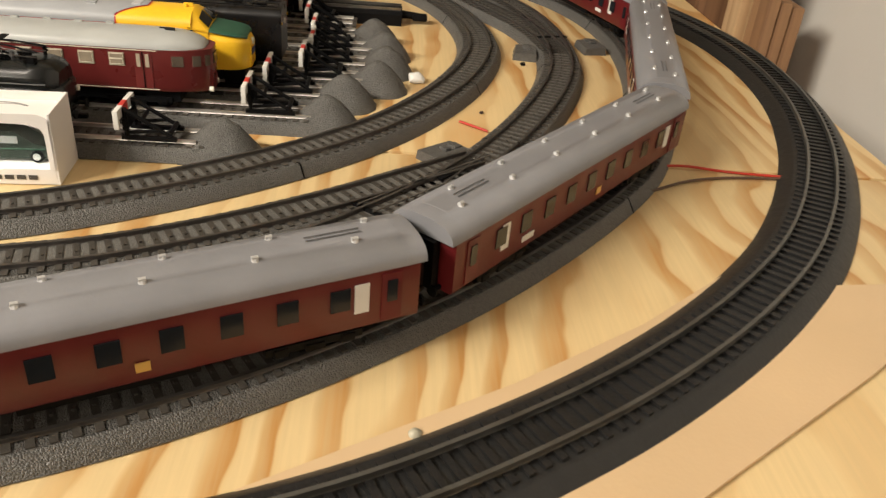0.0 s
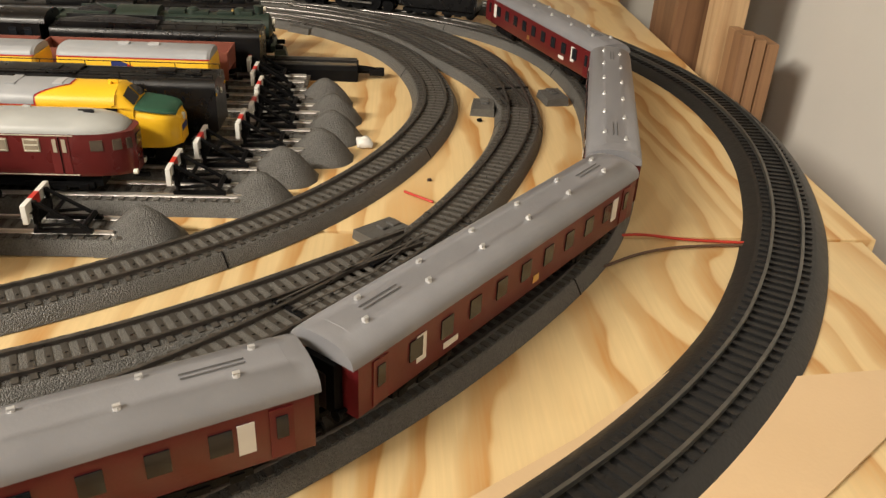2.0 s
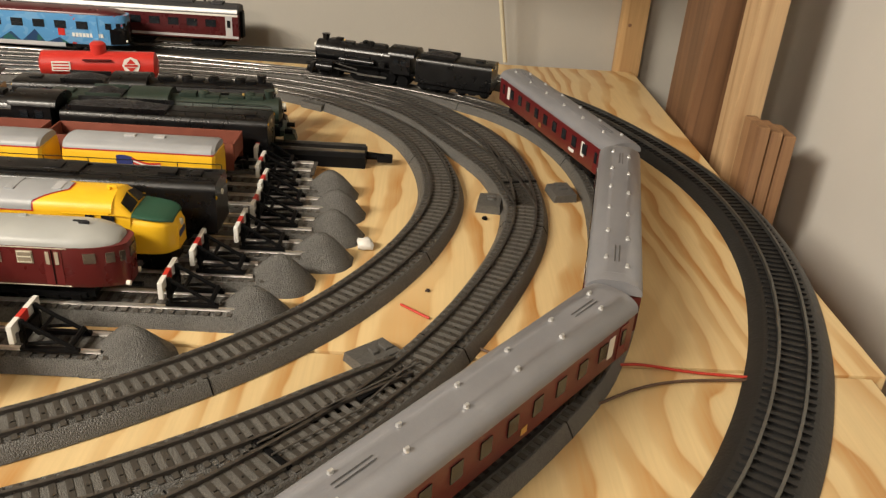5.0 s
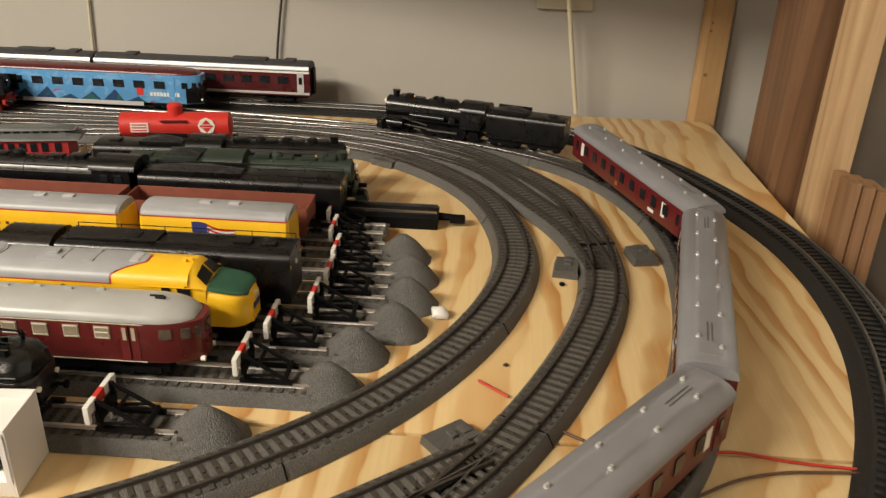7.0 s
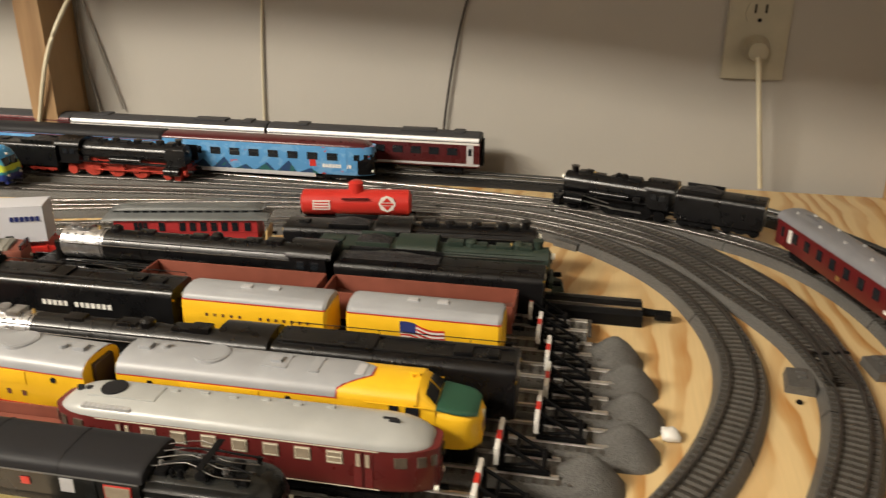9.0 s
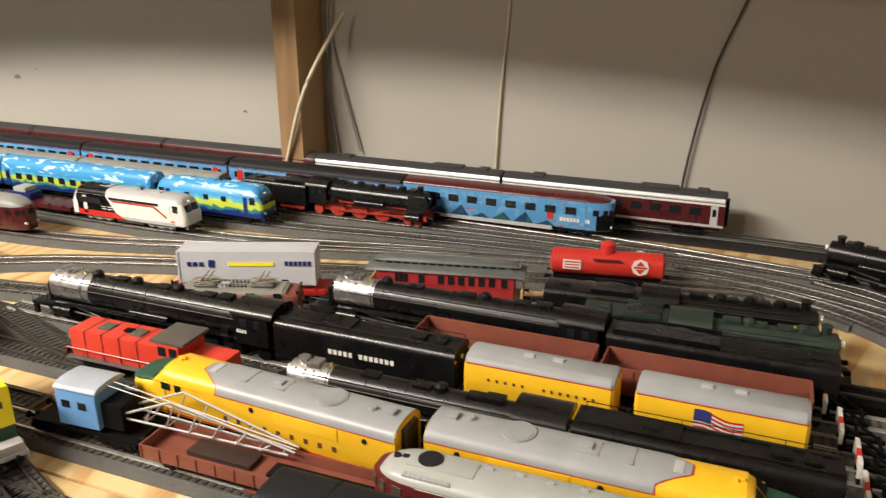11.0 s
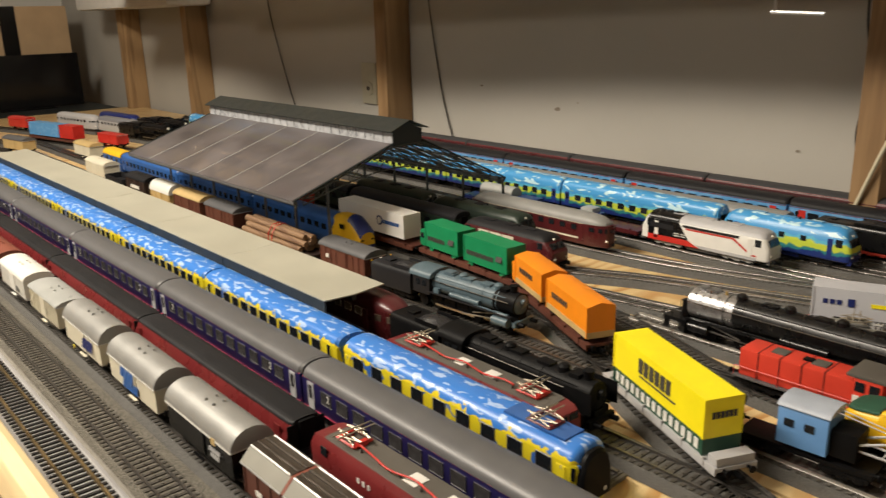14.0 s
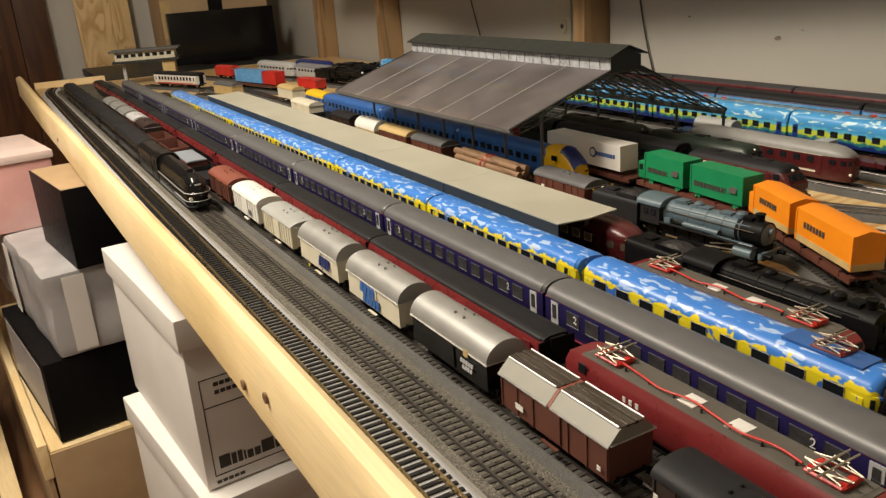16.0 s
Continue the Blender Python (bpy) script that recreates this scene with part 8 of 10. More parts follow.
for s in (-1, 1):
    bm = bmx()
    cyl(bm, (0.033, s * 0.0128, 0.0285), (0.033, s * 0.0140, 0.0285), 0.0088, seg=8)
    part("emblem", bm, M_WHITE, tank, "white eight-sided emblem")
    for d in (-1, 1):
        bm = bmx()
        loft(bm, [[(0.033 - 0.0045, y, 0.0285 + d * 0.0020), (0.033 + 0.0045, y, 0.0285 + d * 0.0020), (0.033, y, 0.0285 + d * 0.0070)] for y in (s * 0.0139, s * 0.0144)])
        part("emblem_arrow", bm, M_BRIGHT_RED, tank)
    part("emblem_bar", box(bmx(), 0.0265, 0.0395, s * 0.0142 - 0.0003, s * 0.0142 + 0.0003, 0.0275, 0.0295), M_BRIGHT_RED, tank)
    pl = pane(tank, -0.035, s * 0.0137, 0.0270, 0.0180, 0.0100, M_WHITE, "white_placard", 0, 0.0008)
    for k in range(3):
        pane(pl, 0, -0.0006, -0.0030 + 0.0030 * k, 0.0150, 0.0012, M_BRIGHT_RED, "lettering_bar", 0, 0.0003)

# old-time coach
old = thing("old_coach", "red wooden passenger coach with a grey clerestory roof", "coach", pose(-0.442, 0.922, RT, 0, 0, 12))
h = 0.0680
part("body", box(bmx(), -h, h, -0.0155, 0.0155, 0.0105, 0.0340), M_BARN, old)
part("roof", extrude(bmx(), arch(0.0355, 0.0338, 0.0392, 14, 2.0), -h - 0.011, h + 0.011, ((0.0, 0.97, 0.35), (0.004, 0.99, 0.72), (0.012, 1.0, 0.96))), M_ROOF_SLATE, old)
part("clerestory", extrude(bmx(), arch(0.0185, 0.0412, 0.0452, 12, 2.4), -h - 0.006, h + 0.006, ((0.0, 0.80, -0.35), (0.004, 0.92, 0.20), (0.010, 0.98, 0.75), (0.016, 1.0, 0.97))), M_ROOF_SLATE, old)
part("clerestory_side", box(bmx(), -h + 0.004, h - 0.004, -0.0080, 0.0080, 0.0378, 0.0414), M_ROOF_SLATE, old)
for k in range(14):
    for s in (-1, 1):
        pane(old, -h + 0.012 + 0.0086 * k, s * 0.0081, 0.0398, 0.0058, 0.0016, M_PANE, "clerestory_window", 0, 0.0006)
for x in (-0.047, -0.0425, -0.038, -0.0225, -0.0030, 0.0070, 0.0170, 0.0270, 0.0370, 0.0470, 0.0590):
    for s in (-1, 1):
        pane(old, x, s * 0.0157, 0.0270, 0.0036 if x < -0.03 else 0.0058, 0.0085, M_PANE)
for s in (-1, 1):
    part("belt_rail", box(bmx(), -h, h, s * 0.0157 - 0.0003, s * 0.0157 + 0.0003, 0.0212, 0.0219), M_BARN, old)
    part("letter_board", box(bmx(), -h, h, s * 0.0157 - 0.0003, s * 0.0157 + 0.0003, 0.0322, 0.0338), M_BARN, old)
    part("platform", box(bmx(), min(s * h, s * (h + 0.009)), max(s * h, s * (h + 0.009)), -0.0140, 0.0140, 0.0090, 0.0110), M_TAN, old)
    part("railing", box(bmx(), min(s * (h + 0.007), s * (h + 0.009)), max(s * (h + 0.007), s * (h + 0.009)), -0.0140, 0.0140, 0.0110, 0.0210, 0.0003), M_TAN, old)
    bogie(old, s * 0.045, 0.022)
    buffers(old, s * (h + 0.008))
part("sill", box(bmx(), -h, h, -0.0120, 0.0120, 0.0075, 0.0106), M_BLACK_MATT, old)

# grey semitrailer on a red low wagon
dsm = flatcar("red low wagon carrying a light grey trailer", 0.160, M_BRIGHT_RED, group="")
place(dsm, -0.628, 0.857, 21)
tr = container(dsm, -0.068, 0.068, 0.0290, 0.0180, 0.0530, M_TRAILER_GREY, "trailer", label="light grey box trailer")
for k in range(3):
    pane(dsm, -0.056 + 0.006 * k, -0.0150, 0.0400, 0.0040, 0.0044, M_NAVY, "lettering_bar", 0, 0.0006)
pane(dsm, -0.034, -0.0150, 0.0405, 0.0060, 0.0075, M_NAVY, "emblem", 0, 0.0006)
pane(dsm, 0.005, -0.0150, 0.0400, 0.0450, 0.0036, M_LEMON, "yellow_band", 0, 0.0006)
for k in range(6):
    pane(dsm, 0.040 + 0.0045 * k, -0.0150, 0.0410, 0.0030, 0.0046, M_NAVY, "lettering_bar", 0, 0.0006)

# low electric engine between the articulated engine and the trailer
track("grey model track in the yard throat", [(-0.740, 0.7645), (-0.660, 0.7935), (-0.540, 0.8372)], None)
gold_e = electric("red electric engine with a grey roof and dull pantographs", 0.122, M_BRICK, M_ROOF_SAND, nose=0.012, win=(2, 0.008, 0.0060, 0.028), lines=M_STEEL_GREY, eave=0.0290, crown=0.0325)
place(gold_e, -0.612, 0.811, 20)
# red diesel shunter
obb = thing("diesel_shunter", "bright red diesel shunter with a dark cab roof", "locomotive", pose(-0.590, 0.689, RT, 0, 0, 1))
part("long_hood", box(bmx(), -0.074, 0.018, -0.0140, 0.0140, 0.0120, 0.0345, 0.0022), M_SHUNT_RED, obb)
part("short_hood", box(bmx(), 0.040, 0.076, -0.0135, 0.0135, 0.0120, 0.0290, 0.0018), M_SHUNT_RED, obb)
part("cab", box(bmx(), 0.0185, 0.0395, -0.0162, 0.0162, 0.0120, 0.0385, 0.0012), M_SHUNT_RED, obb)
part("cab_roof", box(bmx(), 0.0130, 0.0450, -0.0168, 0.0168, 0.0386, 0.0412, 0.0010), M_ROOF_TAUPE, obb, "dark grey cab roof")
for s in (-1, 1):
    for x in (0.0235, 0.0340):
        pane(obb, x, s * 0.0164, 0.0325, 0.0070, 0.0070, M_PANE)
    for k in range(3):
        pane(obb, 0.0215 + 0.0062 * k, s * 0.0165, 0.0225, 0.0048, 0.0062, M_WHITE, "lettering_bar", 0, 0.0006)
    part("running_board", box(bmx(), -0.078, 0.079, s * 0.0145 - 0.0025, s * 0.0145 + 0.0025, 0.0105, 0.0120, 0.0003), M_ROOF_GREY, obb)
    bm = bmx()
    for k in range(9):
        cyl(bm, (-0.077 + 0.0190 * k, s * 0.0166, 0.0115), (-0.077 + 0.0190 * k, s * 0.0166, 0.0200), 0.0004, seg=4)
    cyl(bm, (-0.077, s * 0.0166, 0.0200), (0.018, s * 0.0166, 0.0200), 0.0004, seg=4)
    part("handrail", bm, M_BRIGHT_RED, obb)
    bogie(obb, s * 0.045, 0.026)
    buffers(obb, s * 0.078)
for k in range(4):
    part("hood_joint", box(bmx(), -0.058 + 0.018 * k, -0.0572 + 0.018 * k, -0.0143, 0.0143, 0.0125, 0.0347), M_MAROON, obb)
for x in (-0.045, -0.012):
    part("hood_vent", box(bmx(), x - 0.006, x + 0.006, -0.0060, 0.0060, 0.0344, 0.0356, 0.0005), M_ROOF_TAUPE, obb)
obb.matrix_world = pose(-0.605, 0.689, RT, 0, 0, 1) @ Matrix.Diagonal((0.99, 1.0, 1.06, 1.0))
part("white_plate", box(bmx(), 0.066, 0.073, -0.0137, -0.0134, 0.0230, 0.0280), M_WHITE, obb)
part("frame", box(bmx(), -0.078, 0.079, -0.0125, 0.0125, 0.0070, 0.0106), M_BLACK_MATT, obb)
part("exhaust", box(bmx(), -0.026, -0.018, -0.003, 0.003, 0.0344, 0.0362, 0.0004), M_BLACK_MATT, obb)

# blue crane with silver jib
crane = thing("railway_crane", "blue railway crane with a white lattice jib", "crane", pose(-0.587, 0.605, RT, 0, 0, 3))
prof = [(-0.0150, 0.0150), (-0.0150, 0.0400), (-0.0120, 0.0450), (0.0120, 0.0450), (0.0150, 0.0400), (0.0150, 0.0150)]
part("cab", extrude(bmx(), prof, -0.016, 0.018), M_CABBLUE, crane)
part("cab_roof", extrude(bmx(), arch(0.0310, 0.0430, 0.0475, 10, 2.2), -0.017, 0.019), M_CABROOF, crane)
for x in (-0.008, 0.006):
    for s in (-1, 1):
        pane(crane, x, s * 0.0152, 0.0320, 0.0065, 0.0055, M_PANE)
part("machinery", box(bmx(), 0.0182, 0.036, -0.0110, 0.0110, 0.0150, 0.0350, 0.002), M_BLACK_MATT, crane)
part("turntable", cyl(bmx(), (0.004, 0, 0.0115), (0.004, 0, 0.0150), 0.0110, seg=18), M_BLACK_MATT, crane)
part("chassis", box(bmx(), -0.045, 0.048, -0.0130, 0.0130, 0.0080, 0.0115, 0.0006), M_BLACK_MATT, crane)
jib = bmx()
a, b = Vector((0.026, 0, 0.0300)), Vector((0.165, 0, 0.0330))
for s in (-1, 1):
    cyl(jib, (0.026, s * 0.0070, 0.024), (0.075, s * 0.0070, 0.044), 0.0009, seg=5)
    cyl(jib, (0.075, s * 0.0070, 0.044), (0.165, s * 0.0030, 0.022), 0.0009, seg=5)
    cyl(jib, (0.026, s * 0.0070, 0.024), (0.160, s * 0.0030, 0.019), 0.0009, seg=5)
    for k in range(6):
        x = 0.05 + 0.018 * k
        z1 = 0.024 - 0.005 * (x - 0.026) / 0.139
        z2 = 0.044 - 0.022 * max(0, x + 0.009 - 0.075) / 0.09 if x > 0.066 else 0.024 + 0.020 * (x - 0.017) / 0.049
        cyl(jib, (x, s * 0.0060, z1), (x + 0.009, s * 0.0060, max(z1 + 0.001, z2)), 0.0006, seg=4)
for k in range(7):
    x = 0.05 + 0.018 * k
    cyl(jib, (x, -0.0055, 0.0225), (x, 0.0055, 0.0225), 0.0006, seg=4)
part("jib", jib, M_LTGREY, crane, "pale lattice jib")
bm = bmx()
for s in (-1, 1):
    cyl(bm, (0.010, s * 0.003, 0.046), (0.165, s * 0.0015, 0.0235), 0.0005, seg=4)
part("cable", bm, M_LTGREY, crane)
for s in (-1, 1):
    bogie(crane, s * 0.030, 0.020)
    buffers(crane, s * 0.046)
gon = wagon("open red-brown wagon under the crane jib", 0.190, M_BRICK, None, walls=0.0200, ribs=12, group="")
place(gon, -0.436, 0.5995, 0.4)
part("load", box(bmx(), 0.005, 0.080, -0.010, 0.004, 0.0126, 0.0175, 0.001), M_BLACK_MATT, gon, "dark timber load")
part("load", box(bmx(), -0.060, -0.010, -0.006, 0.010, 0.0126, 0.0160, 0.001), M_DARKBROWN, gon)

# boxed toy car beside the first stub
opel = thing("boxed_toy_car", "small green toy car in a white card and clear case", "toy", pose(-0.217, 0.514, 0.0, 0, 0, 4))
part("card_end", box(bmx(), 0.0205, 0.0215, -0.017, 0.017, 0.0, 0.040), M_BOXWHITE, opel)
part("card_end", box(bmx(), -0.0440, -0.0430, -0.017, 0.017, 0.0, 0.040), M_BOXWHITE, opel)
part("card_back", box(bmx(), -0.0429, 0.0204, 0.0160, 0.0170, 0.0, 0.040), M_BOXWHITE, opel)
part("card_base", box(bmx(), -0.0429, 0.0204, -0.017, 0.0159, 0.0, 0.0090, 0.0004), M_BOXWHITE, opel)
part("card_tray", box(bmx(), -0.0429, 0.0204, -0.0158, 0.0159, 0.0345, 0.0353), M_BOXWHITE, opel)
bm = bmx()
outer, inner = [], []
for k in range(25):
    a_ = math.pi * k / 24
    ca, sa = math.cos(a_), math.sin(a_)
    q = max(abs(ca) / 0.03165, sa / 0.0155)
    outer.append((-0.01125 + ca / q, 0.0245 + sa / q))
    inner.append((-0.01125 + 0.0290 * math.copysign(abs(ca) ** 0.45, ca), 0.0245 + 0.0105 * sa ** 0.45))
outer = [(0.0204, 0.0091)] + outer + [(-0.0429, 0.0091)]
inner = [(0.01775, 0.0091)] + inner + [(-0.04025, 0.0091)]
for yy in (-0.0176, -0.0168):
    o_ = [bm.verts.new((x, yy, z)) for x, z in outer]
    i_ = [bm.verts.new((x, yy, z)) for x, z in inner]
    for k in range(len(o_) - 1):
        bm.faces.new((o_[k], o_[k + 1], i_[k + 1], i_[k]))
part("card_front", bm, M_BOXWHITE, opel, "white card front with an arched opening")
for r_, dx_ in ((0.0105, 0.0), (0.0075, 0.004), (0.0050, -0.010)):
    tube("printed_outline", [(-0.012 + dx_ + 1.6 * r_ * math.cos(radians(a_)), 0.004 + 0.7 * r_ * math.sin(radians(a_)), 0.0354) for a_ in range(20, 171, 30)], 0.00022, M_INK, "", "", 4, opel)
cs = part("clear_front", box(bmx(), -0.0425, 0.0200, -0.0166, -0.0163, 0.0092, 0.0340), M_CLEAR, opel)
cs.visible_shadow = False
for k in range(4):
    part("brand_mark", box(bmx(), -0.012 + 0.0060 * k, -0.0075 + 0.0060 * k, -0.0174, -0.0171, 0.0030, 0.0055), M_INK, opel)
bm = bmx()
loft(bm, [[(x, -0.008, z0), (x, 0.008, z0), (x, 0.0065, z1), (x, -0.0065, z1)] for x, z0, z1 in ((-0.036, 0.0115, 0.0160), (-0.028, 0.0110, 0.0185), (-0.018, 0.0110, 0.0255), (-0.002, 0.0110, 0.0260), (0.007, 0.0110, 0.0195), (0.017, 0.0115, 0.0165))])
car = part("toy_car", bm, M_BOTTLE, opel, "dark green toy car")
part("car_window", box(bmx(), -0.019, 0.000, -0.0079, -0.0069, 0.0195, 0.0235, 0.0003), M_LTGREY, car)
part("trim_line", box(bmx(), -0.034, 0.015, -0.0086, -0.0078, 0.0163, 0.0168), M_DKGREEN, car)
for x in (-0.026, 0.009):
    w_ = part("wheel", cyl(bmx(), (x, -0.0090, 0.0125), (x, -0.0070, 0.0125), 0.0034, seg=14), M_BLACK_MATT, car)
    part("hub", cyl(bmx(), (x, -0.0094, 0.0125), (x, -0.0089, 0.0125), 0.0020, seg=12), M_SILVER, car)
copy_thing(opel, pose(-0.2865, 0.511, 0.0, 0, 0, 3))

# ---- container train ----


def k_at(x):
    best = min(path_of(PATH_K, 0.004), key=lambda r: abs(r[0].x - x))
    q, d = best
    return q, math.degrees(math.atan2(d.y, d.x))


def on_k(ob, x):
    q, a = k_at(x)
    return place(ob, q.x, q.y, a)


def lorry(parent, x0, x1, mat_, band, cabmat, peak=0.0, z1=0.0440, w=0.0280):
    c = container(parent, x0, x1, w, 0.0180, z1, mat_, "swap_body", peak, band)
    for x in (x0 + 0.010, x1 - 0.012):
        bm = bmx()
        for s in (-1, 1):
            cyl(bm, (x, s * 0.0090, 0.0155), (x, s * 0.0120, 0.0155), 0.0044, seg=14)
        part("lorry_wheels", bm, cabmat, c)
    return c


redk = on_k(wagon("red closed wagon under the station roof", 0.125, M_SHUNT_RED, M_SHUNT_RED, ribs=4, group=""), -1.515)
kc1 = on_k(flatcar("red-brown low wagon carrying a white trailer", 0.165, M_BROWN), -1.255)
wt = container(kc1, -0.088, 0.066, 0.0285, 0.0190, 0.0520, M_TRAILER, "trailer", label="white box trailer")
bm = bmx()
cyl(bm, (0.012, -0.0144, 0.0370), (0.012, -0.0150, 0.0370), 0.0068, seg=18)
part("round_emblem", bm, M_NAVY, kc1)
bm = bmx()
cyl(bm, (0.012, -0.0149, 0.0370), (0.012, -0.0153, 0.0370), 0.0048, seg=18)
part("emblem_disc", bm, M_WHITE, kc1)
for k in range(8):
    pane(kc1, 0.020 + 0.0048 * k, -0.0147, 0.0365, 0.0036, 0.0050, M_BLUE, "lettering_bar", 0, 0.0006)
kc2 = on_k(flatcar("red-brown low wagon carrying a green lorry and trailer", 0.185, M_BROWN), -1.073)
for x0, x1 in ((-0.078, -0.008), (0.004, 0.085)):
    c = lorry(kc2, x0, x1, M_GREEN, None, M_GREEN, z1=0.0500)
    n = int((x1 - x0 - 0.03) / 0.0046)
    for k in range(n):
        pane(kc2, x0 + 0.008 + 0.0046 * k, -0.0144, 0.0300, 0.0034, 0.0055, M_INK, "lettering_bar", 0, 0.0006)
    pane(kc2, x1 - 0.014, -0.0144, 0.0345, 0.0110, 0.0090, M_INK, "emblem", 20, 0.0006)
part("lorry_cab", box(bmx(), -0.0925, -0.0790, -0.0125, 0.0125, 0.0160, 0.0375, 0.0025), M_GREEN, kc2, "green lorry cab")
part("cab_window", box(bmx(), -0.0895, -0.0830, -0.0130, -0.0124, 0.0270, 0.0340), M_PANE, kc2)
kc3 = on_k(flatcar("red-brown low wagon carrying an orange lorry and trailer", 0.190, M_BROWN), -0.885)
for x0, x1 in ((-0.085, -0.010), (0.002, 0.094)):
    lorry(kc3, x0, x1, M_ORANGE, M_TAN, M_BLACK_MATT, peak=0.0035, z1=0.0520)
    for k in range(7):
        pane(kc3, x0 + 0.016 + 0.0052 * k, -0.0144, 0.0360, 0.0032, 0.0056, M_INK, "lettering_bar", 0, 0.0006)
part("lorry_cab", box(bmx(), -0.0990, -0.0860, -0.0125, 0.0125, 0.0160, 0.0380, 0.0025), M_ORANGE, kc3, "orange lorry cab")
kc4 = on_k(flatcar("grey low wagon carrying a yellow and green container", 0.160, M_LTGREY, w=0.0320), -0.677)
c = container(kc4, -0.065, 0.063, 0.0300, 0.0255, 0.0550, M_LEMON, "container", label="lemon-yellow container")
g = container(kc4, -0.0645, 0.0625, 0.0296, 0.0130, 0.0254, M_DKGREEN, "container_base", label="dark green lower half of the container")
for k in range(15):
    pane(kc4, -0.057 + 0.0080 * k, -0.0152, 0.0192, 0.0048, 0.0075, M_WHITE, "lettering_bar", 0, 0.0006)
for k in range(6):
    pane(kc4, -0.022 + 0.0078 * k, -0.0152, 0.0430, 0.0060, 0.0120, M_INK, "lettering_bar", 0, 0.0006)
pane(kc4, 0.002, -0.0152, 0.0345, 0.0500, 0.0014, M_INK, "underline", 0, 0.0006)
for k in range(6):
    part("end_lettering_bar", box(bmx(), 0.0632, 0.0637, -0.0095 + 0.0034 * k, -0.0069 + 0.0034 * k, 0.0400, 0.0450), M_INK, kc4)
part("end_ladder", box(bmx(), 0.069, 0.079, -0.0150, 0.0150, 0.0130, 0.0190, 0.0005), M_LTGREY, kc4)

# ---- the station's front trains ----
ic = coach("dark purple intercity coach with a grey roof", 0.283, M_PURPLE, M_ROOF_GREY, pane_mat=M_IC_PANE, win=(11, 0.0145, 0.0110, 0.0270), stripes=((0.0112, 0.0120, M_PINK), (0.0362, 0.0368, M_PINK)), group="purple intercity coaches", sign=M_LTGREY, sides=(-1,))
tx = bpy.data.curves.new("class_number", "FONT")
tx.body, tx.size, tx.extrude = "2", 0.0085, 0.0002
tob = new("class_number", tx)
bpy.context.view_layer.update()
tme = bpy.data.meshes.new_from_object(tob.evaluated_get(bpy.context.evaluated_depsgraph_get()))
bpy.data.objects.remove(tob)
tme.materials.append(M_WHITE)
for x in (-0.105, 0.094):
    o = new("class_number", tme)
    o.parent = ic
    o.matrix_basis = pose(x - 0.0022, -0.0169, 0.0250, 90, 0, 0)
place(ic, -0.748, 0.397)
for k in range(1, 8):
    copy_thing(ic, pose(-0.748 - 0.2865 * k, 0.397, RT))

blue = coach("blue coach painted with white clouds and yellow fringes", 0.256, M_SKYYELLOW, M_SKYBLUE, pane_mat=M_CLOUD_PANE, win=(11, 0.0140, 0.0112, 0.0300), group="cloud-painted coaches", sides=(-1,), eave=0.0362, crown=0.0465, roofpower=2.6)
place(blue, -1.043, 0.447)
for k in range(1, 6):
    copy_thing(blue, pose(-1.043 - 0.260 * k, 0.447, RT))
bluecab = railcar("blue cloud-painted cab car with a red pantograph", 0.256, M_SKYYELLOW, M_SKYBLUE, nose=0.010, both=False, eave=0.0362, crown=0.0465, win=(9, 0.0140, 0.0112, 0.0300), pane_mat=M_CLOUD_PANE, name="cab_car", category="coach")
place(bluecab, -0.778, 0.449)
pantograph(bluecab, 0.085, 0.0462, M_ICE_RED)
part("roof_equipment", box(bmx(), 0.055, 0.110, -0.0095, 0.0095, 0.0455, 0.0475, 0.0006), M_BLUE, bluecab)
part("cab_front", extrude(bmx(), arch(0.0300, 0.0090, 0.0440, 12, 3.0), 0.1225, 0.1290, ((0, 0.92, 0.94), (0.002, 1, 1))), M_BLACK_MATT, bluecab, "black cab front")

icecoach = coach("dark-roofed red high-speed coach", 0.283, M_ICE_RED, M_ROOF_DARK, win=(12, 0.0130, 0.0060, 0.0170), group="red express coaches", eave=0.0310, crown=0.0345, roofpower=2.8, sides=(-1,), blackend=True, shoulder=(0.0045, 0.0220))
for s in (-1, 1):
    pane(icecoach, 0, s * 0.0167, 0.0170, 0.262, 0.0075, M_GLOSS, "window_band", 0, 0.0004)
place(icecoach, -0.975, 0.348)
for k in range(1, 8):
    copy_thing(icecoach, pose(-0.975 - 0.2865 * k, 0.348, RT))
taurus = electric("red electric engine with a grey roof and red roof cable", 0.222, M_ICE_RED, M_ROOF_TAUPE, nose=0.016, win=(0, 0.006, 0.0055, 0.030), lines=M_BRIGHT_RED, eave=0.0355, crown=0.0362, slant=0.0032)
place(taurus, -0.700, 0.352)
bars(taurus, -0.050, 3, 0.0056, 0.0026, 0.0170, 0.0255, 0.0036, M_WHITE)
grey_e = electric("electric engine with a grey roof and red roof cable", 0.200, M_ICE_RED, M_ROOF_TAUPE, nose=0.014, win=(3, 0.008, 0.0060, 0.028), lines=M_BRIGHT_RED, eave=0.0365, crown=0.0374, slant=0.0028)
place(grey_e, -0.806, 0.488)

# goods train on the second track
def bars_logo(th, x, z, mat_, n, step, ww, hh):
    for k in range(n):
        for s in (-1, 1):
            pane(th, x + step * k, s * 0.0172, z, ww, hh, mat_, "lettering_bar", 8, 0.0005)


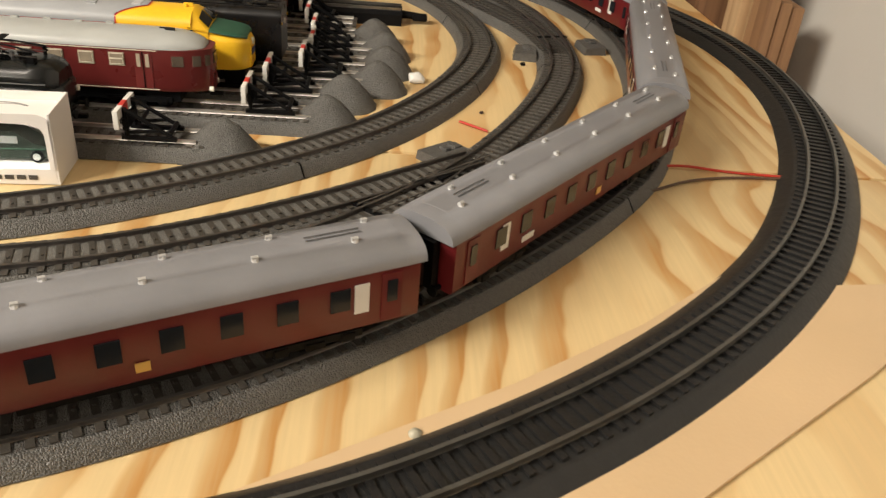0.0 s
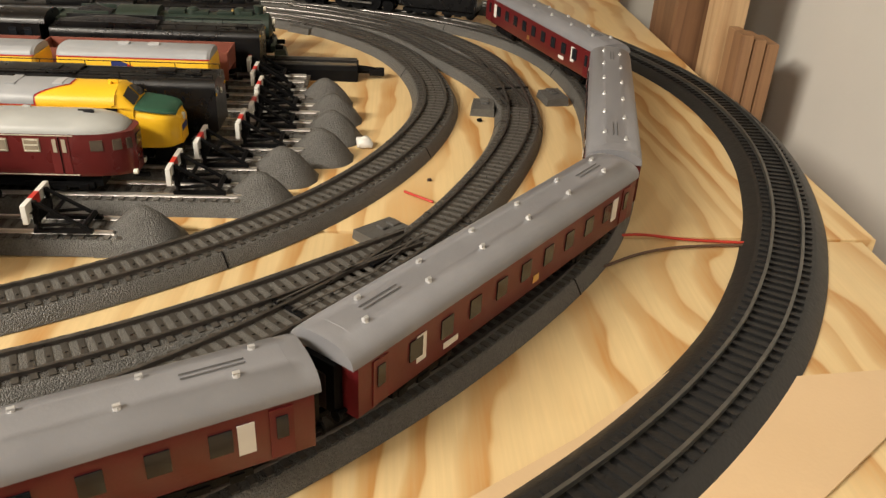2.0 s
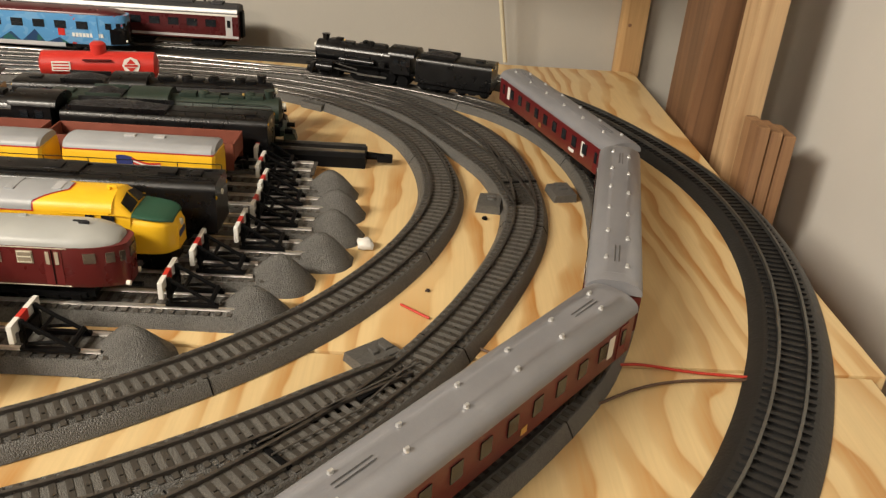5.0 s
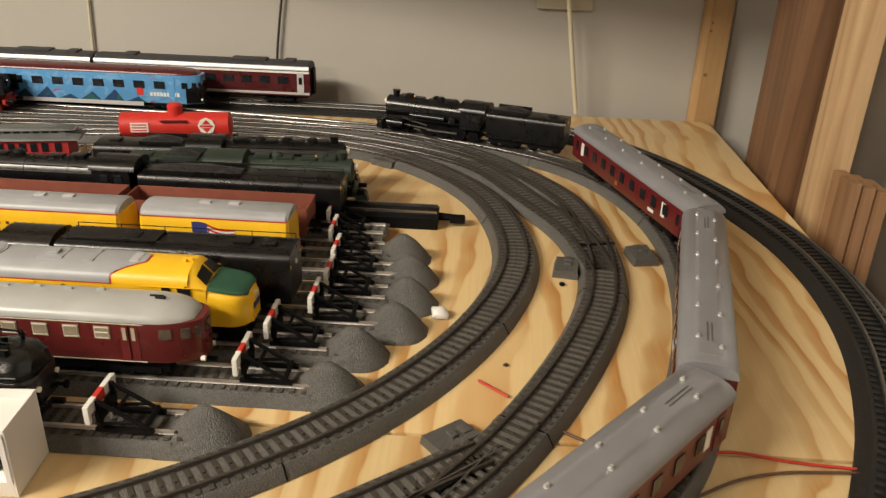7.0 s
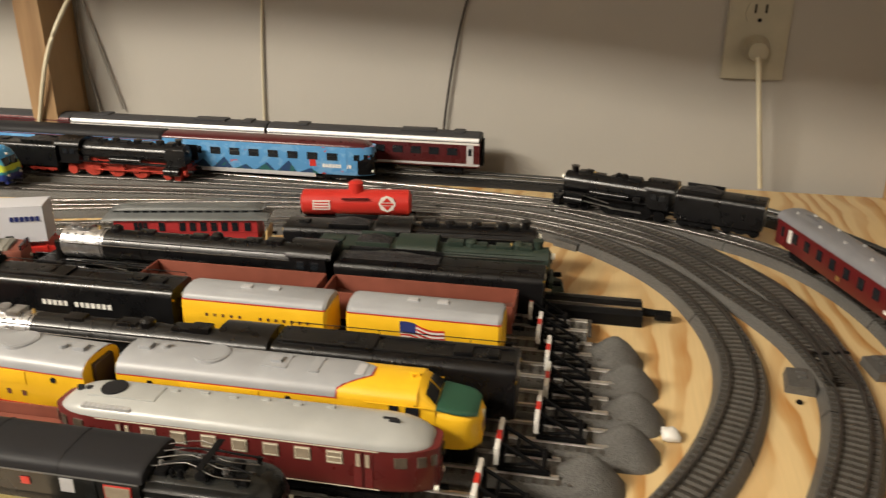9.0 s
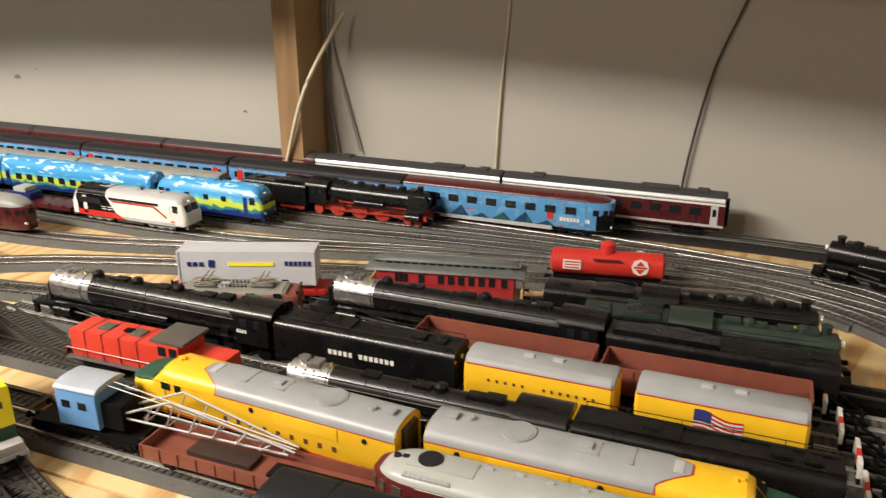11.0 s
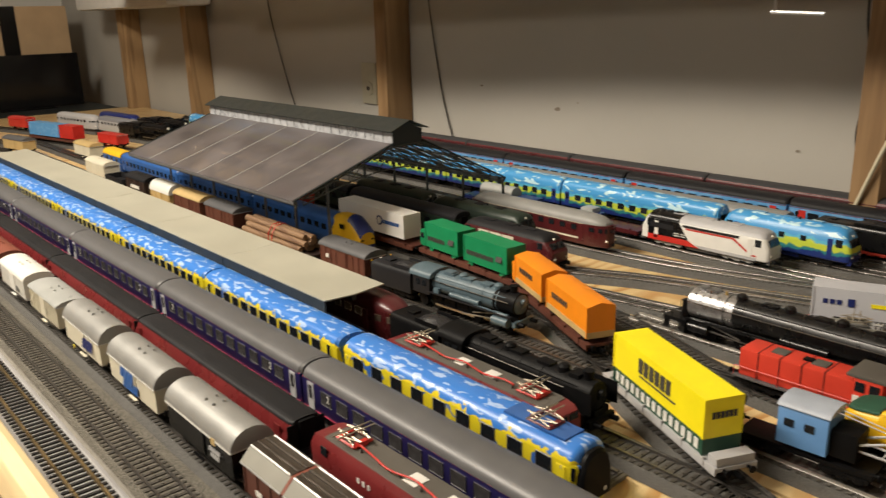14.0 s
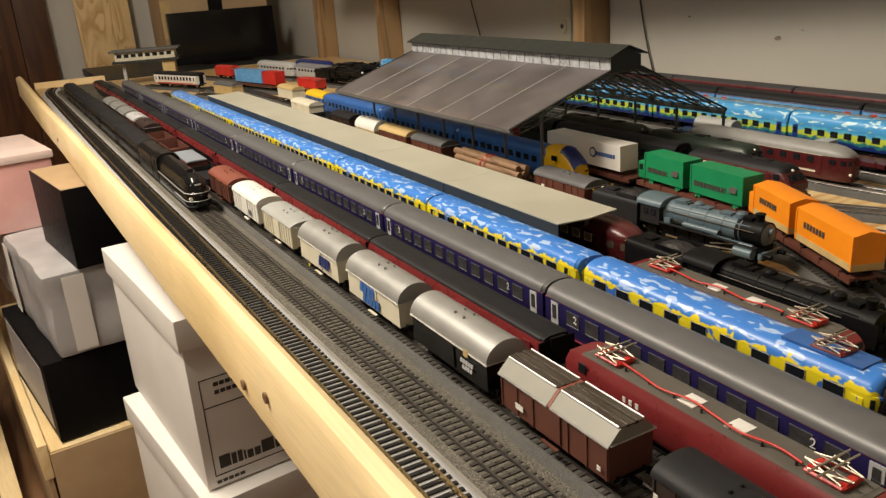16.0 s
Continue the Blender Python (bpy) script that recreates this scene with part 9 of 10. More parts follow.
YG = 0.303
w_ = place(wagon("dark brown closed wagon with a black roof", 0.098, M_DARKBROWN, M_ROOF_DARK, marks=((-0.040, 0.021, 0.003, 0.008, M_WHITE),)), -0.632, YG)
w_ = place(wagon("red-brown sliding-roof wagon with a silver ridged roof", 0.114, M_BROWN, M_ROOF_SAND, curve=0, crown=0.0415, ribs=6, load=1, marks=((-0.030, 0.018, 0.008, 0.004, M_WHITE), (0.045, 0.016, 0.003, 0.003, M_WHITE))), -0.760, YG)
w_ = place(wagon("black refrigerated wagon with silver roof and white emblem", 0.116, M_GLOSS, M_ROOF_ALU, ribs=0, eave=0.0310, crown=0.0455), -0.881, YG)
bars_logo(w_, 0.022, 0.0230, M_LTGREY, 5, 0.0034, 0.0024, 0.0030)
bars_logo(w_, 0.024, 0.0185, M_LTGREY, 4, 0.0034, 0.0024, 0.0028)
pane(w_, 0.028, -0.0172, 0.0300, 0.0060, 0.0050, M_TAN, "emblem", 0, 0.0005)
w_ = place(wagon("white refrigerated wagon with silver roof and blue lettering bars", 0.112, M_CREAM, M_ROOF_ALU, ribs=0, eave=0.0310, crown=0.0455), -1.008, YG)
bars_logo(w_, -0.018, 0.0258, M_BLUE, 4, 0.0074, 0.0060, 0.0090)
bars_logo(w_, -0.014, 0.0165, M_BLUE, 5, 0.0066, 0.0052, 0.0075)
w_ = place(wagon("white refrigerated wagon with silver roof and navy lettering bars", 0.110, M_CREAM, M_ROOF_ALU, ribs=0, eave=0.0310, crown=0.0455), -1.133, YG)
bars_logo(w_, 0.008, 0.0215, M_NAVY, 4, 0.0068, 0.0050, 0.0100)
for y_ in (-1, 1):
    pane(w_, -0.022, y_ * 0.0180, 0.0085, 0.0030, 0.0030, M_LEMON, "yellow_handle", 0, 0.0005)
place(wagon("cream ribbed goods wagon with a pale grey roof", 0.108, M_CREAM, M_ROOF_PALE, ribs=12, crown=0.0385), -1.256, YG)
place(wagon("white ribbed goods wagon with a white roof", 0.112, M_WHITE, M_WHITE, ribs=10, marks=((0.02, 0.018, 0.010, 0.006, M_ROOF_GREY),)), -1.376, YG)
place(wagon("red-brown closed wagon with a red-brown roof", 0.110, M_BROWN, M_BRICK, ribs=8), -1.496, YG)
place(wagon("dark low wagon with a grey cover", 0.110, M_ROOF_DARK, None, walls=0.0200, ribs=6), -1.616, YG)
w_ = place(wagon("low brown wagon with a pale grey tarpaulin", 0.105, M_BROWN, None, walls=0.0240, ribs=6), -1.733, YG)
part("tarpaulin", extrude(bmx(), arch(0.0318, 0.0238, 0.0262, 8, 4.0), -0.049, 0.049), M_SLATE_COVER, w_)
for k in range(2):
    place(wagon("open red-brown wagon with a dark load", 0.105, M_BROWN, None, walls=0.0270, ribs=6), -1.850 - 0.115 * k, YG)
place(wagon("dark brown closed wagon with a rounded roof", 0.105, M_DARKBROWN, M_DARKBROWN, ribs=6), -2.079, YG)
place(wagon("white-roofed goods wagon with brown sides", 0.105, M_BROWN, M_LTGREY, ribs=6), -2.192, YG)
for k in range(3):
    place(wagon("silver tank-like wagon with a pale roof", 0.100, M_DARKBROWN, M_ROOF_ALU, ribs=4), -2.306 - 0.112 * k, YG)

# black streamliner on the first track, with a long dark train
strm = thing("streamlined_locomotive", "black streamlined steam engine with silver trim lines", "locomotive", pose(-1.595, 0.2563, RT))
def bullet(k, z, back=-0.070):
    """A plan outline with a rounded front."""
    r = 0.0172 * k
    pts = [(back, -r, z)]
    for i in range(13):
        a_ = radians(-90 + 15 * i)
        pts.append((0.098 + 0.0210 * k * math.cos(a_), r * math.sin(a_), z))
    return pts + [(back, r, z)]


part("skirt", loft(bmx(), [bullet(0.93, 0.0042), bullet(0.99, 0.0070), bullet(1.0, 0.0230), bullet(0.97, 0.0250), bullet(0.88, 0.0258)]), M_GLOSS, strm, "glossy black casing skirt")
secs = []
for x, k, q in ((-0.070, 1.0, 1.0), (0.060, 1.0, 1.0), (0.080, 1.0, 1.0), (0.090, 0.985, 0.975), (0.099, 0.93, 0.90), (0.106, 0.82, 0.77), (0.1105, 0.66, 0.58), (0.1130, 0.42, 0.34), (0.1138, 0.12, 0.10)):
    secs.append([(x, y, z) for y, z in arch(0.0300 * k, 0.0250, 0.0250 + 0.0215 * q, 14, 2.1)])
part("casing", loft(bmx(), secs), M_GLOSS, strm, smooth=True)
part("ridge_line", box(bmx(), -0.060, 0.080, -0.0035, 0.0035, 0.0455, 0.0476, 0.0010), M_GLOSS, strm)
part("cab", extrude(bmx(), [(-0.0176, 0.008)] + list(reversed(arch(0.0352, 0.0340, 0.0485, 12, 2.4))) + [(0.0176, 0.008)], -0.110, -0.070), M_GLOSS, strm)
for k, z in ((1.0, 0.0130), (1.0, 0.0236)):
    pts = bullet(k * 1.012, z, 0.040 if z < 0.02 else -0.068)
    tube("trim_line", pts, 0.0006, M_SILVER, "", "", 5, strm)
for s in (-1, 1):
    bm = bmx()
    cyl(bm, (0.1090, s * 0.0118, 0.0165), (0.1150, s * 0.0118, 0.0165), 0.0022, seg=10)
    part("headlight", bm, M_LAMPGLASS, strm)
    pane(strm, -0.090, s * 0.0178, 0.0340, 0.0120, 0.0065, M_PANE)
part("nose_badge", box(bmx(), 0.1115, 0.1135, -0.0040, 0.0040, 0.0330, 0.0350, 0.0006), M_SILVER, strm)
for x in (-0.05, -0.02, 0.01, 0.045, 0.080):
    wheelset(strm, x, 0.0085, M_WHEEL_RED, "driving_wheelset")
buffers(strm, 0.117)
part("chimney", cyl(bmx(), (0.076, 0, 0.0460), (0.076, 0, 0.0495), 0.0045, seg=14), M_GLOSS, strm)
part("tender_body", extrude(bmx(), [(-0.0172, 0.008)] + list(reversed(arch(0.0344, 0.0330, 0.0450, 12, 2.4))) + [(0.0172, 0.008)], -0.225, -0.118), M_GLOSS, strm)
for x in (-0.200, -0.145):
    bogie(strm, x, 0.024)
dk = coach("black tender-like coach with a dark roof", 0.235, M_BLACK, M_ROOF_DARK, group="dark coaches", sides=(-1,), win=(9, 0.010, 0.008, 0.026))
place(dk, -1.943, 0.2563)
for k in range(1, 5):
    copy_thing(dk, pose(-1.943 - 0.240 * k, 0.2563, RT))

# platform roof
plat = thing("platform_canopy", "long cream platform roof on dark posts", "canopy", pose(0, 0, 0))
for k in range(6):
    x1 = -0.975 - 0.2075 * k
    bm = bmx()
    loft(bm, [[(x, 0.459, 0.0660), (x, 0.4935, 0.0640), (x, 0.528, 0.0660), (x, 0.528, 0.0672), (x, 0.4935, 0.0652), (x, 0.459, 0.0672)] for x in (x1 - 0.2070, x1)])
    part("roof_panel", bm, M_CREAM_ROOF, plat)
    # dark strip standing in for the shadow below the canopy's near edge
    part("valance", box(bmx(), x1 - 0.2065, x1 - 0.0005, 0.4595, 0.4605, 0.0470, 0.0658), M_HALLDARK, plat)
    part("post", cyl(bmx(), (x1 - 0.10, 0.4935, 0.0), (x1 - 0.10, 0.4935, 0.0645), 0.0022, seg=8), M_HALLDARK, plat)
    part("beam", box(bmx(), x1 - 0.205, x1 - 0.002, 0.4910, 0.4960, 0.0585, 0.0639), M_HALLDARK, plat)
part("platform_edge", box(bmx(), -2.2, -1.06, 0.4755, 0.5060, 0.0, 0.0125, 0.0008), M_GRAVEL, plat)

vt11 = railcar("maroon streamlined railcar with a silver band on its nose", 0.240, M_MAROON, M_MAROON, nose=0.040, win=(8, 0.0110, 0.0080, 0.0270), stripes=((0.0080, 0.0094, M_SILVER),))
place(vt11, -1.062, 0.529)
part("nose_emblem", box(bmx(), 0.1185, 0.1205, -0.0050, 0.0050, 0.0200, 0.0232, 0.0008), M_SILVER, vt11)
part("nose_band", box(bmx(), 0.1120, 0.1195, -0.0090, 0.0090, 0.0105, 0.0128, 0.0008), M_SILVER, vt11)
br44 = steam("matt black goods engine with a black tender", 0.170, 0.0118, 0.0300, livery=M_BLACK_MATT, wheels=5, wr=0.0080, cabl=0.026, tender=0.070, gap=0.005, domes=2, deflect=True, pilot=False, highcab=0.0440)
place(br44, -0.787, 0.529)
brblue = steam("blue-grey steam engine with dark smokebox and tender", 0.152, 0.0118, 0.0290, livery=M_STEELBLUE, smokebox=M_BLACK_MATT, wheels=4, wr=0.0090, cabl=0.026, tender=0.068, gap=0.005, domes=2, pilot=False, highcab=0.0430, tz=0.0355, tendermat=M_ROOF_DARK, boards=M_ROOF_DARK, cabmat=M_ROOF_DARK)
place(brblue, -0.955, 0.629, 3)

YB = 0.616
place(wagon("red-brown closed wagon with a dark roof", 0.108, M_BROWN, M_ROOF_GREY, ribs=8, marks=((-0.030, 0.022, 0.006, 0.005, M_WHITE),)), -1.166, YB + 0.006)
logs = flatcar("dark flat wagon loaded with tree trunks", 0.190, M_DARKBROWN, group="goods wagons")
place(logs, -1.330, YB)
random.seed(4)
for k in range(9):
    r_ = 0.0042 + 0.0012 * random.random()
    row, col = (0, k) if k < 4 else ((1, k - 4) if k < 7 else (2, k - 7))
    y0 = -0.0115 + 0.0077 * col + row * 0.0036
    z0 = 0.0170 + row * 0.0076
    bm = bmx()
    x0 = -0.085 + 0.012 * random.random()
    cyl(bm, (x0, y0 + 0.002 * (random.random() - 0.5), z0), (x0 + 0.158, y0 + 0.004 * (random.random() - 0.5), z0), r_, r_ * 0.8, 10)
    part("log", bm, M_LOG, logs)
for x in (-0.006, 0.004):
    bm = bmx()
    ring = [(-0.0165, 0.014), (-0.0150, 0.026), (-0.0080, 0.0355), (0.004, 0.0375), (0.0120, 0.032), (0.0160, 0.020), (0.0165, 0.014)]
    for (ya, za), (yb, zb) in zip(ring, ring[1:]):
        cyl(bm, (x, ya, za), (x, yb, zb), 0.0009, seg=5)
    part("strap", bm, M_BRIGHT_RED, logs, "red strap round the logs")
place(wagon("brown closed wagon with a grey roof", 0.105, M_BROWN, M_ROOF_GREY, ribs=7), -1.490, YB + 0.003)
place(wagon("brown closed wagon with a tan roof", 0.110, M_BROWN, M_TAN, ribs=7), -1.605, YB + 0.003)
w_ = place(wagon("yellow open wagon under a rounded white cover", 0.090, M_TAN, M_WHITE, ribs=8, crown=0.0430, eave=0.0260), -1.715, YB + 0.003)
place(wagon("dark brown wagon with white marks", 0.100, M_DARKBROWN, M_ROOF_DARK, ribs=6, marks=((0.0, 0.020, 0.040, 0.006, M_WHITE),)), -1.825, YB + 0.003)
place(wagon("dark low goods wagon", 0.100, M_ROOF_DARK, None, walls=0.0230, ribs=6), -1.935, YB + 0.003)
place(wagon("cream cattle wagon with slatted sides", 0.120, M_CREAM, M_CREAM, ribs=10), -2.060, YB + 0.010)

kop = railcar("blue and yellow electric train with a raised cab", 0.240, M_BLUE, M_BLUE, nose=0.020, both=False, eave=0.0350, crown=0.0450, win=(11, 0.0110, 0.0080, 0.0270), pane_mat=M_PANE, name="cab_car", category="coach", group="")
place(kop, -1.3885, 0.688)
part("yellow_nose", loft(bmx(), [[(x, y * a, 0.0100 + (z - 0.0100) * k) for y, z in arch(0.0345, 0.0100, 0.0490, 14, 3.2)] for x, a, k in ((0.1035, 0.99, 0.96), (0.1115, 1.0, 1.0), (0.1295, 1.0, 1.0), (0.1415, 0.97, 0.95), (0.1525, 0.88, 0.78), (0.1605, 0.78, 0.58), (0.1635, 0.70, 0.48))]), M_YELLOW, kop, "rounded yellow nose")
bm = bmx()
rows_ = []
for x, k in ((0.1350, 0.985), (0.1415, 0.955), (0.1525, 0.785), (0.1610, 0.585), (0.1645, 0.470)):
    rows_.append([bm.verts.new((x + 0.0008, y, 0.0100 + 0.0390 * k + 0.0016 - 0.0075 * abs(y / 0.0130) ** 3)) for y in (-0.0130, -0.009, -0.003, 0.003, 0.009, 0.0130)])
for ra, rb in zip(rows_, rows_[1:]):
    for i in range(5):
        bm.faces.new((ra[i], ra[i + 1], rb[i + 1], rb[i]))
part("windscreen", bm, M_NAVY, kop, "dark blue raked windscreen panel")
for s in (-1, 1):
    pane(kop, 0.1295, s * 0.0176, 0.0350, 0.0110, 0.0066, M_PANE)
    part("front_lamp", box(bmx(), 0.1610, 0.1640, s * 0.0085 - 0.0022, s * 0.0085 + 0.0022, 0.0180, 0.0205, 0.0004), M_BLACK_MATT, kop)
part("bumper", box(bmx(), 0.1495, 0.1645, -0.0125, 0.0125, 0.0070, 0.0118, 0.0010), M_NAVY, kop)
kopc = coach("blue intercity coach under the station roof", 0.280, M_BLUE, M_BLUE, win=(12, 0.0100, 0.0080, 0.0270), group="blue coaches under the station roof", sides=(-1,))
place(kopc, -1.648, 0.686)
copy_thing(kopc, pose(-1.932, 0.686, RT))
nose2 = railcar("blue and yellow end car of the electric train", 0.120, M_BLUE, M_YELLOW, nose=0.020, both=False, win=(3, 0.0110, 0.0080, 0.0270), pane_mat=M_PANE, name="cab_car", category="coach")
place(nose2, -2.138, 0.686, 180)

# ---- the trains along the wall ----
maroon2 = cab_engine("maroon electric engine with cream window panels", 0.168, M_MAROON, M_ROOF_DARK, rake=0.0110, eave=0.0370, crown=0.0440)
place(maroon2, -1.076, 0.812)
for k in range(3):
    pane(maroon2, -0.034 + 0.022 * k, -0.0176, 0.0285, 0.0200, 0.0115, M_CREAM, "cream_panel", 0, 0.0003)
dkc = coach("dark green coach with a dark roof", 0.250, M_BOTTLE, M_ROOF_DARK, win=(9, 0.011, 0.008, 0.027), group="dark green coaches")
place(dkc, -1.295, 0.812)
copy_thing(dkc, pose(-1.555, 0.812, RT))
dg = cab_engine("dark green diesel engine with black roof details", 0.190, M_BOTTLE, M_BOTTLE, eave=0.0370, crown=0.0440, trim=M_ROOF_DARK, win=((-0.025, 0.0300, 0.008, 0.006, M_PANE, "window"), (0.025, 0.0300, 0.008, 0.006, M_PANE, "window")))
place(dg, -1.190, 0.866)
copy_thing(dg, pose(-1.392, 0.866, RT))
vt08 = railcar("maroon diesel railcar with cream lines and a grey roof", 0.262, M_MAROON, M_ROOF_MID, nose=0.034, win=(9, 0.0090, 0.0072, 0.0275), stripes=((0.0120, 0.0142, M_CREAM), (0.0335, 0.0342, M_CREAM)), pane_mat=M_PANE)
place(vt08, -1.131, 0.924)
for x in (-0.075, -0.055):
    pane(vt08, x, -0.0170, 0.0265, 0.0120, 0.0062, M_WHITE, "white_panel", 0, 0.0003)
br218 = cab_engine("white, black and red diesel engine with a red flash", 0.184, M_WHITE, M_LTGREY, eave=0.0380, crown=0.0460, low=M_ROOF_GREY, bog=M_ROOF_MID)
place(br218, -0.905, 1.001)
side_shape(br218, [(-0.0800, 0.0165), (-0.0180, 0.0165), (-0.0330, 0.0376), (-0.0800, 0.0376)], 0.0169, M_BLACK, "black_rear", "black painted rear half", 0.0006)
part("black_roof", loft(bmx(), [[(x, y, z + 0.0004) for y, z in [(-0.0169, 0.0376)] + list(reversed(arch(0.0338, 0.0376, 0.0462, 12, 2.2))) + [(0.0169, 0.0376)]] for x in (-0.0790, -0.0330)]), M_BLACK, br218)
for k in range(3):
    part("roof_fan", cyl(bmx(), (-0.070 + 0.013 * k, 0, 0.0462), (-0.070 + 0.013 * k, 0, 0.0474), 0.0052, 0.0048, 14), M_ROOF_DARK, br218)
side_shape(br218, [(-0.0800, 0.0090), (-0.0020, 0.0090), (-0.0180, 0.0164), (-0.0800, 0.0164)], 0.0172, M_BRIGHT_RED, "red_sill")
side_shape(br218, [(-0.0002, 0.0090), (0.0760, 0.0090), (0.0760, 0.0128), (-0.0080, 0.0128)], 0.0172, M_LTGREY, "grey_sill")
side_shape(br218, [(-0.0220, 0.0304), (0.0440, 0.0304), (0.0690, 0.0140), (0.0760, 0.0140), (0.0760, 0.0160), (0.0702, 0.0160), (0.0452, 0.0324), (-0.0232, 0.0324)], 0.01705, M_BRIGHT_RED, "red_flash")
side_shape(br218, [(-0.0260, 0.0330), (0.0520, 0.0330), (0.0520, 0.0362), (-0.0280, 0.0362)], 0.0170, M_ROOF_DARK, "grille")
side_shape(br218, [(-0.0760, 0.0260), (-0.0400, 0.0260), (-0.0400, 0.0330), (-0.0760, 0.0330)], 0.0176, M_ROOF_DARK, "grille")
bars(br218, -0.036, 2, 0.010, 0.0080, 0.0178, 0.0230, 0.0010, M_WHITE)
bars(br218, -0.036, 2, 0.010, 0.0080, 0.0178, 0.0200, 0.0010, M_WHITE)
mow = flatcar("dark blue flat wagon carrying a grey tarpaulined load", 0.200, M_NAVY, group="dark blue flat wagons")
place(mow, -1.262, 1.003)
part("cover", extrude(bmx(), arch(0.0280, 0.0125, 0.0370, 10, 2.6), -0.060, 0.012), M_ROOF_PALE, mow)
part("blue_crate", box(bmx(), 0.020, 0.060, -0.012, 0.012, 0.0125, 0.0250, 0.001), M_NAVY, mow)
mow2 = flatcar("dark red flat wagon carrying a small blue vehicle", 0.150, M_MAROON, group="dark blue flat wagons")
place(mow2, -1.080, 1.003)
part("vehicle", box(bmx(), -0.040, 0.000, -0.011, 0.011, 0.0125, 0.0230, 0.002), M_NAVY, mow2)
part("vehicle_top", box(bmx(), -0.030, -0.008, -0.010, 0.010, 0.0230, 0.0300, 0.002), M_ROOF_PALE, mow2)

sunloco = cab_engine("blue, green and yellow painted diesel engine", 0.172, M_SUNGREEN, M_SUNBLUE, eave=0.0390, crown=0.0500, low=M_NAVY, win=((-0.030, 0.0310, 0.0070, 0.0065, M_PANE, "window"), (0.0, 0.0310, 0.0070, 0.0065, M_PANE, "window"), (0.028, 0.0310, 0.0070, 0.0065, M_PANE, "window")))
place(sunloco, -0.830, 1.064)
sunc = coach("blue and yellow painted coach with white streaks on its roof", 0.272, M_SUNGREEN, M_SUNBLUE, win=(11, 0.0110, 0.0085, 0.0270), group="painted blue coaches", sides=(-1,), floor=0.0110, eave=0.0360, crown=0.0520, roofpower=2.6)
place(sunc, -1.056, 1.062)
for k in range(1, 6):
    copy_thing(sunc, pose(-1.056 - 0.276 * k, 1.062, RT))
br01 = steam("black express steam engine with red wheels", 0.175, 0.0122, 0.0310, wheels=3, wr=0.0118, wheelmat=M_WHEEL_RED, cabl=0.026, tender=0.098, gap=0.006, domes=3, deflect=True, pilot=False, highcab=0.0460)
place(br01, -0.630, 1.132, -1)
greyc = coach("dark green coach with a plain grey roof", 0.255, M_BOTTLE, M_ROOF_MID, win=(10, 0.011, 0.007, 0.0235), eave=0.0310, crown=0.0410, group="grey-roofed coaches", sides=(-1,))
place(greyc, -0.985, 1.122)
for k in range(1, 6):
    copy_thing(greyc, pose(-0.985 - 0.259 * k, 1.122, RT))
klima = coach("sky-blue express coach printed with mountains", 0.274, M_KLIMA, M_ROOF_DARK, win=(10, 0.0150, 0.0085, 0.0300), group="sky-blue express coaches", sides=(-1,), floor=0.0110, eave=0.0405, crown=0.0500, skirt=M_LTGREY, stripes=((0.0388, 0.0398, M_ICE_RED),))
for s in (-1, 1):
    for k in range(9):
        bm = bmx()
        x = -0.115 + 0.0285 * k
        hh = 0.006 + 0.004 * ((k * 7) % 3)
        vs = [bm.verts.new(p) for p in ((x - 0.014, s * 0.0168, 0.0115), (x + 0.014, s * 0.0168, 0.0115), (x + 0.003, s * 0.0168, 0.0115 + hh))]
        bm.faces.new(vs)
        part("printed_hill", bm, M_MOUNTAIN, klima)
    pane(klima, 0.118, s * 0.0170, 0.0290, 0.0100, 0.0150, M_BRIGHT_RED, "red_patch", 0, 0.0003)
    pane(klima, -0.118, s * 0.0170, 0.0290, 0.0100, 0.0150, M_BRIGHT_RED, "red_patch", 0, 0.0003)
place(klima, -0.740, 1.177)
for k in range(1, 6):
    copy_thing(klima, pose(-0.740 - 0.278 * k, 1.177, RT))
klend = railcar("sky-blue end car printed with mountains and a sloped nose", 0.274, M_KLIMA, M_MAROON, nose=0.030, both=False, win=(9, 0.0135, 0.0090, 0.0315), pane_mat=M_PANE, eave=0.0440, crown=0.0500, skirt=0.0085, name="cab_car", category="coach")
place(klend, -0.462, 1.175)
for s in (-1, 1):
    for k in range(7):
        bm = bmx()
        x = -0.115 + 0.0285 * k
        hh = 0.006 + 0.004 * ((k * 7) % 3)
        vs = [bm.verts.new(p) for p in ((x - 0.014, s * 0.01705, 0.0090), (x + 0.014, s * 0.01705, 0.0090), (x + 0.003, s * 0.01705, 0.0100 + hh))]
        bm.faces.new(vs)
        part("printed_hill", bm, M_MOUNTAIN, klend)
    for k in range(9):
        pane(klend, 0.076 + 0.0042 * k, s * 0.01705, 0.0200, 0.0032, 0.0046, M_WHITE, "lettering_bar", 0, 0.0003)
    pane(klend, 0.062, s * 0.01705, 0.0235, 0.0080, 0.0100, M_BRIGHT_RED, "red_patch", 0, 0.0003)
    part("side_skirt", box(bmx(), -0.105, 0.065, s * 0.0172 - 0.0004, s * 0.0172 + 0.0004, 0.0050, 0.0098), M_LTGREY, klend)
part("dark_nose", loft(bmx(), [[(x, y * a, 0.0100 + (z - 0.0100) * k) for y, z in arch(0.0345, 0.0100, 0.0450, 14, 3.0)] for x, a, k in ((0.1190, 0.95, 0.98), (0.1290, 0.82, 0.93), (0.1360, 0.56, 0.80), (0.1382, 0.36, 0.70))]), M_GLOSS, klend, "glossy black windscreen nose")
